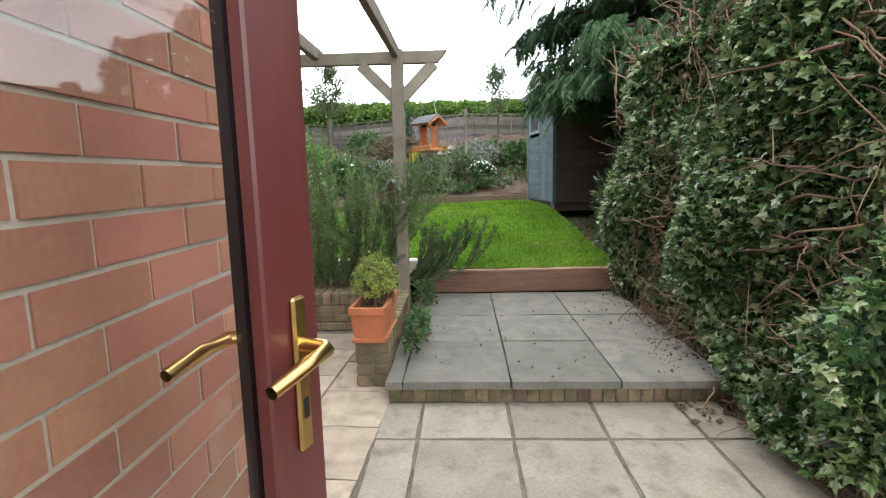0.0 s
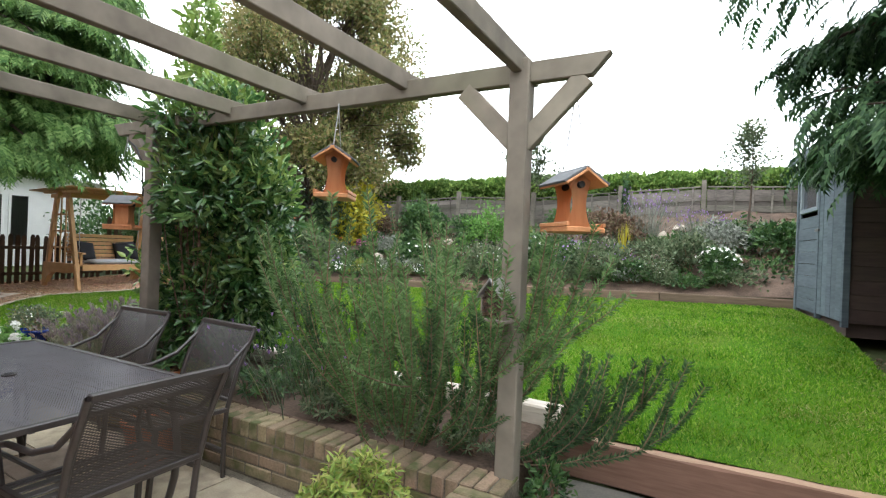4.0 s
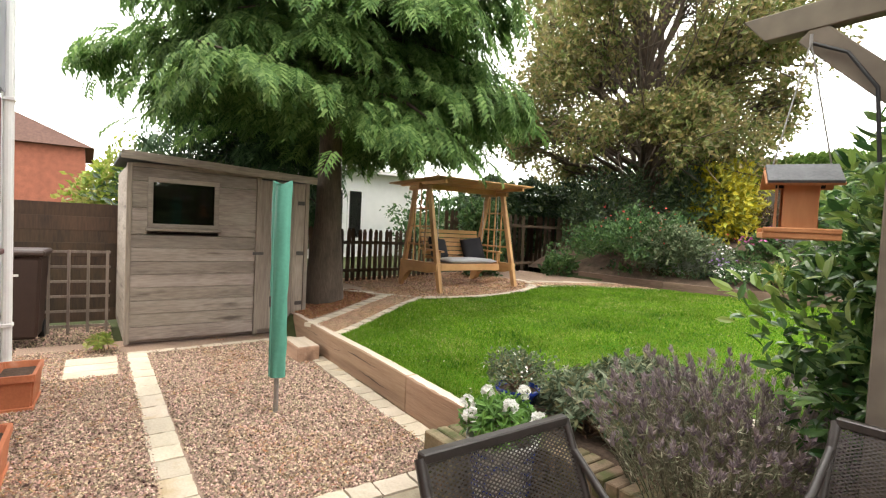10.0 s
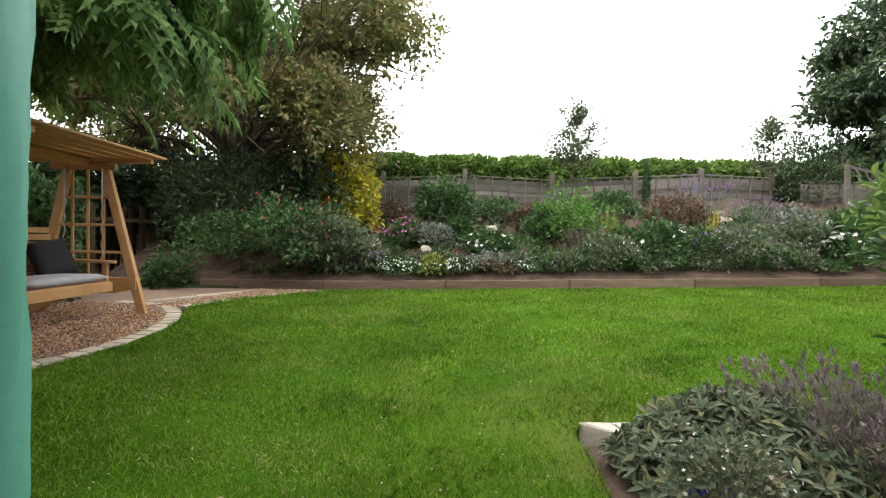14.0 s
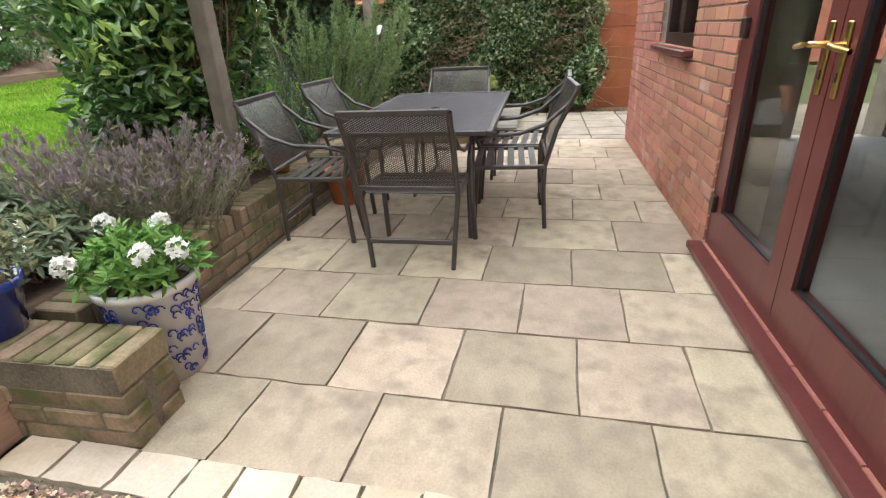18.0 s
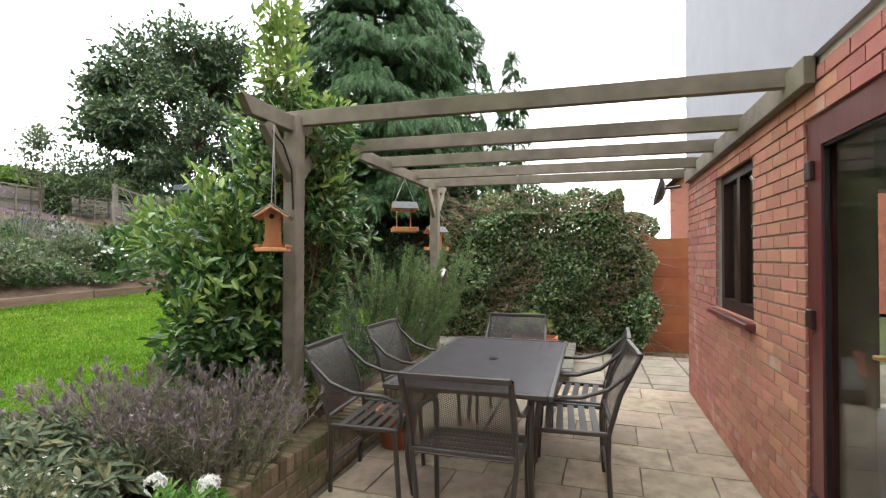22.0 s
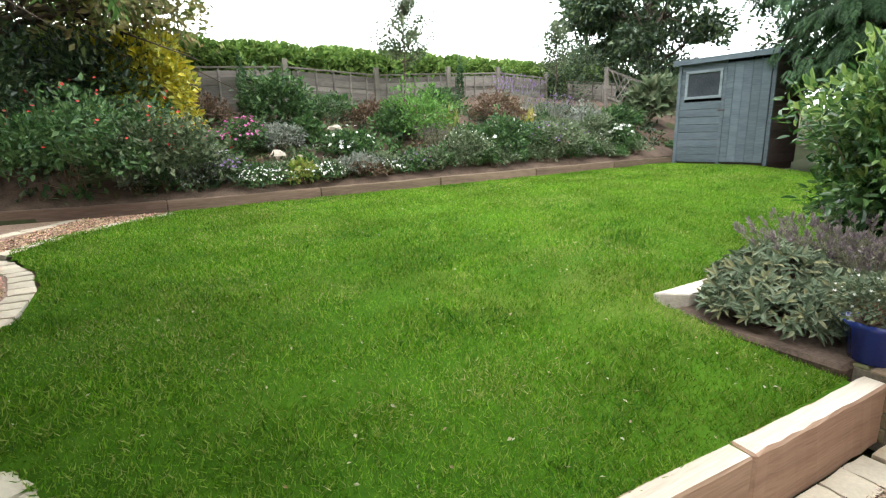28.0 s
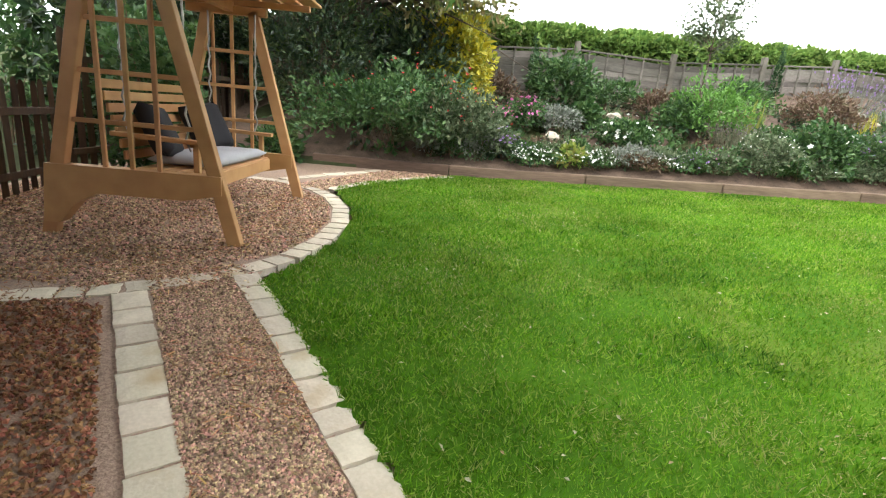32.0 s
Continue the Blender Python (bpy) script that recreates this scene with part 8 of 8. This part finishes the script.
def patio():
    par = wall_named("patio_base")
    rows = (-4.84, -4.43, -3.96, -3.49, -3.02, -2.53, -2.08, -1.67, -1.2, -0.76, -0.3, 0.13)
    cuts = ((0.5, 0.97, 1.42, 1.9), (0.28, 0.72, 1.19, 1.64, 2.14), (0.47, 0.95, 1.41, 1.88, 2.33), (0.22, 0.69, 1.16, 1.64, 2.1), (0.43, 1.04, 1.45, 1.86, 2.3),
            (0.2, 0.66, 1.15, 1.65, 2.1), (0.42, 0.9, 1.4, 1.9), (0.22, 0.62, 1.1, 1.6, 2.1), (0.4, 0.85, 1.3, 1.8, 2.25), (0.25, 0.72, 1.2, 1.65, 2.15), (0.5, 0.95, 1.4, 1.9))
    for k, (x, x1) in enumerate(zip(rows, rows[1:])):
        ys = [-0.02, *[y - 0.02 + 0.026 * (x + 5.2) + 0.012 * math.sin(k * 5 + y * 9) for y in cuts[k]], 2.53 + 0.026 * (x + 5.2)]
        for j, (y, y1) in enumerate(zip(ys, ys[1:])):
            slab(par, x + 0.005, x1 - 0.005, y + 0.005, y1 - 0.005, PATIO_Z, SLAB, seed=k * 97 + j * 7, turn=PATIO_TURN)
    for i, x in enumerate((0.11, 0.335, 0.82, 1.3, 1.78)):
        x1 = (0.335, 0.82, 1.3, 1.78, 2.05)[i]
        for j, y in enumerate((1.19, 0.77, 0.28, -0.21, -0.7, -1.19)):
            y0 = y - 0.49 if j else 0.77
            slab(par, x + 0.011, x1 - 0.011, y0 + 0.011, y - 0.011, PATIO_Z, SLAB_DIRTY, seed=900 + i * 10 + j)
    par = wall_named("raised_base")
    for i, (x, x1) in enumerate(((0.11, 0.215), (0.215, 0.845), (0.845, 1.475), (1.475, 2.1))):
        for j, (y, y1) in enumerate(((1.14, 1.86), (1.86, 2.52), (2.52, 3.34))):
            slab(par, x + 0.006, x1 - 0.006, y + 0.006, y1 - 0.006, RAISED_Z, SLAB_GREY, 0.05, seed=1200 + i * 10 + j)


patio()


def paver_row(label, points, width, length, z, seed, mat=PAVER):
    """A row of tumbled pavers laid along a line; their left edge follows it."""
    t = thing("paver_edging", label, "paving", kind="structure")
    p = [Vector((*q, 0)) for q in points]
    g = np.random.default_rng(seed)
    seg = [(b - a).length for a, b in zip(p, p[1:])]
    total, u, k = sum(seg), 0.0, 0
    while u < total - 0.05:
        ln = length * g.uniform(0.82, 1.2)
        mid, acc = u + ln / 2, 0.0
        for a, b, s in zip(p, p[1:], seg):
            if acc + s >= mid or b is p[-1]:
                d = (b - a).normalized()
                c = a + d * (mid - acc)
                break
            acc += s
        zz = z(c.x, c.y) if callable(z) else z
        rise = [(z(c.x + 0.1 * k.x, c.y + 0.1 * k.y) - z(c.x - 0.1 * k.x, c.y - 0.1 * k.y)) / 0.2 if callable(z) else 0.0 for k in (d, Vector((-d.y, d.x)))]
        lie = Matrix(((1, 0, 0, 0), (0, 1, 0, 0), (rise[0], rise[1], 1, 0), (0, 0, 0, 1)))
        m = Matrix.Translation((c.x, c.y, 0)) @ Matrix.Rotation(math.atan2(d.y, d.x) + g.uniform(-0.015, 0.015), 4, "Z") @ lie
        slab(t, -ln / 2 + 0.006, ln / 2 - 0.006, -width + g.uniform(0, 0.012), 0, zz, mat, 0.05, seed * 131 + k, "paver", m)
        u += ln
        k += 1
    return t


PATH_Z = lambda x, y: float(lawn_z(x, y)) + 0.006
paver_row("cream pavers between patio and gravel", [(-4.94, 2.6), (-5.03, 0.02)], -0.145, 0.2, 0.012, 1)
paver_row("cream pavers at the foot of the lawn sleeper", [(-7.6, 2.7), (-4.95, 2.615)], 0.16, 0.19, 0.015, 2)
paver_row("cream paver strip across the gravel", [(-5.1, 1.1), (-8.55, 1.12)], -0.17, 0.24, 0.012, 3)
paver_row("cream pavers before the shed", [(-8.58, 0.95), (-8.68, 2.75)], 0.12, 0.22, 0.015, 4)
paver_row("cream stepping pavers by the bin", [(-8.5, 0.86), (-7.8, 0.84)], 0.42, 0.24, 0.012, 5)
paver_row("cream pavers between path and lawn", [(-7.5, 2.76), (-8.6, 4.46)], 0.145, 0.175, PATH_Z, 6)
paver_row("cream pavers on the path's outer side", [(-8.0, 2.76), (-8.93, 4.2)], -0.15, 0.19, PATH_Z, 7)
paver_row("cream pavers curving round the swing's gravel", [(-10.5, 3.85), (-9.8, 4.08), (-9.2, 4.33), (-8.76, 4.62), (-8.53, 4.98), (-8.41, 5.4), (-8.38, 5.9), (-8.46, 6.35),
                                                           (-8.62, 6.75), (-8.85, 7.05), (-9.2, 7.3), (-9.6, 7.4)], 0.15, 0.15, PATH_Z, 8)
paver_row("cream pavers along the path to the bank", [(-8.72, 7.2), (-8.4, 7.75), (-7.9, 8.3), (-7.35, 8.72)], 0.14, 0.22, PATH_Z, 9)
paver_row("cream pavers beside the path to the bank", [(-9.2, 7.45), (-8.8, 8.0), (-8.3, 8.55)], -0.14, 0.3, PATH_Z, 10)

# ---- gravel ----
def patches(x, y, seed):
    """A patchy field between about -1 and 1 over the lawn."""
    ph = np.random.default_rng(seed).uniform(0, 6.28, 8)
    return (np.sin(1.1 * x + 1.7 * y + ph[0] + np.sin(2.3 * y + ph[1])) * np.sin(2.1 * y - 0.9 * x + ph[2]) + 0.7 * np.sin(3.7 * x + ph[3] + 1.2 * np.sin(1.9 * x - 2.8 * y + ph[4]))
            * np.sin(4.3 * y + ph[5]) + 0.5 * np.sin(8.3 * x - 6.1 * y + ph[6]) * np.sin(7.7 * y + 5.2 * x + ph[7])) / 1.6


STONE = (np.array([(1, 0, 0), (-0.9, 0.15, 0), (0.1, 0.8, 0), (-0.1, -0.75, 0), (0.1, 0.1, 0.55)], float),
         np.array([(0, 2, 4), (2, 1, 4), (1, 3, 4), (3, 0, 4)]))


SLIVER = (np.array([(-0.1, -1, 0.2), (0.1, -1, 0.25), (0.14, 0.1, 0.4), (-0.12, 0.15, 0.35), (0.03, 1, 0.2)], float), np.array([(0, 1, 2), (0, 2, 3), (3, 2, 4)]))


def gravel(name, label, n, area, inside, height, size, seed, mat=GRAVEL, shape=STONE):
    g = np.random.default_rng(seed)
    x0, x1, y0, y1 = area
    p = np.stack([g.uniform(x0, x1, n), g.uniform(y0, y1, n)], 1)
    p = p[inside(p[:, 0], p[:, 1])]
    z = height(p[:, 0], p[:, 1]) + g.uniform(0, 0.007, len(p))
    pos = np.column_stack([p, z])
    v, f = scatter(shape, pos, g.normal(size=pos.shape) * np.array((1, 1, 0.25 if shape is SLIVER else 1)), np.array((0, 0, 1.0)) + g.normal(size=pos.shape) * 0.5, size * g.uniform(0.6, 1.4, len(pos)), g.uniform(0.7, 1.1, len(pos)))
    ob = part(name, array_mesh(name, v, f, mat), mat, None, label)
    return tagged(ob, category="gravel", kind="stuff")


def in_pavers(x, y):
    return ((y > 0.95) & (y < 1.12)) | (x > -4.97 - 0.03 * (y < 1.5)) | (y > 2.5) | ((x > -8.5) & (x < -7.8) & (y > 0.44) & (y < 0.86))


gravel("gravel_near", "pinkish brown gravel between house and shed", 64000, (-9.0, -4.95, 0.03, 2.5), lambda x, y: ~in_pavers(x, y) & (x > -8.6 - 0.3 * (y < 0.9)), lambda x, y: 0.002 + 0 * x, 0.0118, 1)
gravel("gravel_corner", "pinkish brown gravel by the bin", 5000, (-10.4, -8.6, -0.4, 0.85), lambda x, y: x < 0, lambda x, y: -0.04 + 0 * x, 0.018, 2)


def on_path(x, y):
    left = np.interp(y, [2.78, 3.05, 4.2, 4.75], [-8.0, -8.2, -8.91, -9.3])
    right = np.interp(y, [2.7, 3.08, 4.35, 4.75], [-7.48, -7.72, -8.5, -8.6])
    path = (y > 2.78) & (y < 4.75) & (x > left) & (x < right)
    ring = (y > 4.0 + 0.3 * np.clip(x + 9.6, 0, 1)) & (y < 7.35) & (x < np.interp(y, [4.35, 4.98, 5.4, 5.9, 6.35, 6.75, 7.3], [-9.2, -8.55, -8.43, -8.4, -8.48, -8.64, -9.2])) & (x > -11.2)
    out = (y > 7.1) & (y < 8.75) & (x > np.interp(y, [7.1, 8.6], [-9.2, -8.3])) & (x < np.interp(y, [7.0, 7.75, 8.7], [-8.75, -8.4, -7.4]))
    return path | ring | out


gravel("gravel_path", "brown gravel of the path beside the lawn", 95000, (-9.4, -7.4, 2.75, 4.75), on_path, lambda x, y: np.maximum(lawn_z(x, y) - 0.007, 0.262), 0.0082, 3, GRAVEL_PATH)
gravel("gravel_swing", "brown gravel under the garden swing", 62000, (-11.2, -7.2, 4.3, 8.8), on_path, lambda x, y: np.maximum(lawn_z(x, y) - 0.004, 0.262), 0.014, 7, GRAVEL_PATH)
pv, pf = sheet(-11.3, -7.1, 2.75, 8.8, 80, 116, lambda x, y: np.maximum(lawn_z(x, y) - 0.006, 0.262))
pm = pv[pf].mean(1)
structure("path_bed", array_mesh("path_bed", pv, pf[~lawn_inside(pm[:, 0] + 0.1, pm[:, 1])], GRAVEL_BED, True), GRAVEL_BED, "fine brown gravel and bark bed of the path", "gravel")
gravel("bark_chips", "orange bark chippings on the corner bed", 12000, (-9.9, -8.1, 2.8, 4.1), lambda x, y: x < np.interp(y, [2.7, 4.1], [-8.25, -9.1]), lambda x, y: lawn_z(x, y) - 0.002, 0.013, 4, BARKCHIP)
gravel("needle_litter", "dry orange-brown conifer needles and chips on the path", 30000, (-11.0, -7.3, 2.75, 7.4), lambda x, y: on_path(x, y) & (patches(x * 1.6, y * 1.6, 21) + 0.25 * np.sin(x * 9) > 0.05), lambda x, y: np.maximum(lawn_z(x, y) + 0.003, 0.268), 0.017, 8, NEEDLES, SLIVER)
gravel("needle_litter", "dry orange-brown bark slivers on the gravel by the wall", 12000, (-9.0, -5.0, 0.05, 2.5), lambda x, y: ~in_pavers(x, y) & (patches(x * 1.3, y * 1.3, 22) > 0.15), lambda x, y: 0.012 + 0 * x, 0.015, 9, NEEDLES, SLIVER)
gravel("pale_shingle", "brown shingle and litter by the passage fence", 6000, (1.75, 2.4, -1.6, 1.15), lambda x, y: x > 2.03 - 0.25 * (y < 0.1), lambda x, y: -0.02 + 0 * x, 0.016, 5, TWIG)
gravel("leaf_litter", "small dry bits of leaf and twig on the raised slabs", 1500, (0.15, 2.2, 1.15, 3.35), lambda x, y: np.random.default_rng(5).random(len(x)) < 0.04 + 0.9 * np.clip((x - 1.55) / 0.6, 0, 1) ** 1.5, lambda x, y: RAISED_Z + 0.002 + 0 * x, 0.011, 10, L_BROWN)
gravel("leaf_litter", "dead brown leaves under the hedge", 4200, (1.75, 3.2, 0.9, 6.5), lambda x, y: (x > 2.0) | ((y > 0.9) & (y < 1.2) & (x > 1.75)), lambda x, y: np.where(y < 1.2, 0.01, np.where(y < 3.9, 0.125, np.clip(0.1 + 0.13 * (y - 3.2), 0, 0.7) + 0.02)), 0.02, 6, L_BROWN)

# ---- grass ----
def grass(n, seed, length, wide, where=None, flat=0.75):
    """Blades over the lawn, thinning out gently away from the house; where(x, y) gives how likely one grows at a place."""
    g = np.random.default_rng(seed)
    p = np.stack([g.uniform(-8.6, 2.3, n), 2.75 + 6.2 * g.random(n) ** 1.35], 1)
    p = p[lawn_inside(p[:, 0], p[:, 1]) & ((p[:, 1] > 2.755 - 0.03 * (p[:, 0] + 5.8)) | (p[:, 0] > -4.7))]
    if where is not None:
        p = p[g.random(len(p)) < where(p[:, 0], p[:, 1])]
    pos = np.column_stack([p, lawn_z(p[:, 0], p[:, 1]) - 0.003])
    along = np.array((0, 0, 1.0)) + g.normal(size=pos.shape) * np.array((flat, flat, 0.1))
    tuft = 1 + 0.35 * patches(p[:, 0] * 2, p[:, 1] * 2, 3)
    far = 1 + 0.16 * (p[:, 1] - 2.7)
    return scatter((BLADE[0][[0, 1, 4]], np.array([(0, 1, 2)])), pos, along, g.normal(size=pos.shape), length * tuft * g.uniform(0.5, 1.3, len(pos)), wide * far * g.uniform(0.7, 1.4, len(pos)))


for name, label, mat, arrays in (
        ("lawn_grass", "short mown bright green grass blades", L_GRASS, grass(600000, 1, 0.03, 0.16)),
        ("lawn_grass_dry", "straw-coloured thin patches in the lawn", L_GRASS_DRY, grass(420000, 2, 0.03, 0.12, lambda x, y: np.clip(1.3 * patches(x, y, 11) - 0.35, 0.015, 0.7), 1.3)),
        ("lawn_grass_tufts", "dark longer tufts of grass in the lawn", L_GRASS_DARK, grass(260000, 3, 0.04, 0.12, lambda x, y: np.clip(1.3 * patches(x * 1.4, y * 1.4, 12) - 0.3, 0.03, 0.8)))):
    tagged(part(name, array_mesh(name, *arrays, mat), mat, None, label), category="grass", kind="stuff")


def litter():
    g = np.random.default_rng(9)
    p = np.stack([g.uniform(-8.2, -4.0, 260), 2.8 + 4.5 * g.random(260) ** 1.5], 1)
    p = p[lawn_inside(p[:, 0], p[:, 1])]
    pos = np.column_stack([p, lawn_z(p[:, 0], p[:, 1]) + 0.016])
    v, f = scatter(LEAF2, pos, g.normal(size=pos.shape) * np.array((1, 1, 0.2)), UP + g.normal(size=pos.shape) * 0.4, g.uniform(0.015, 0.03, len(pos)))
    tagged(part("fallen_leaves", array_mesh("fallen_leaves", v, f, P_LITTER), P_LITTER, None, "small pale fallen leaves on the lawn"), category="leaves", kind="stuff")


litter()
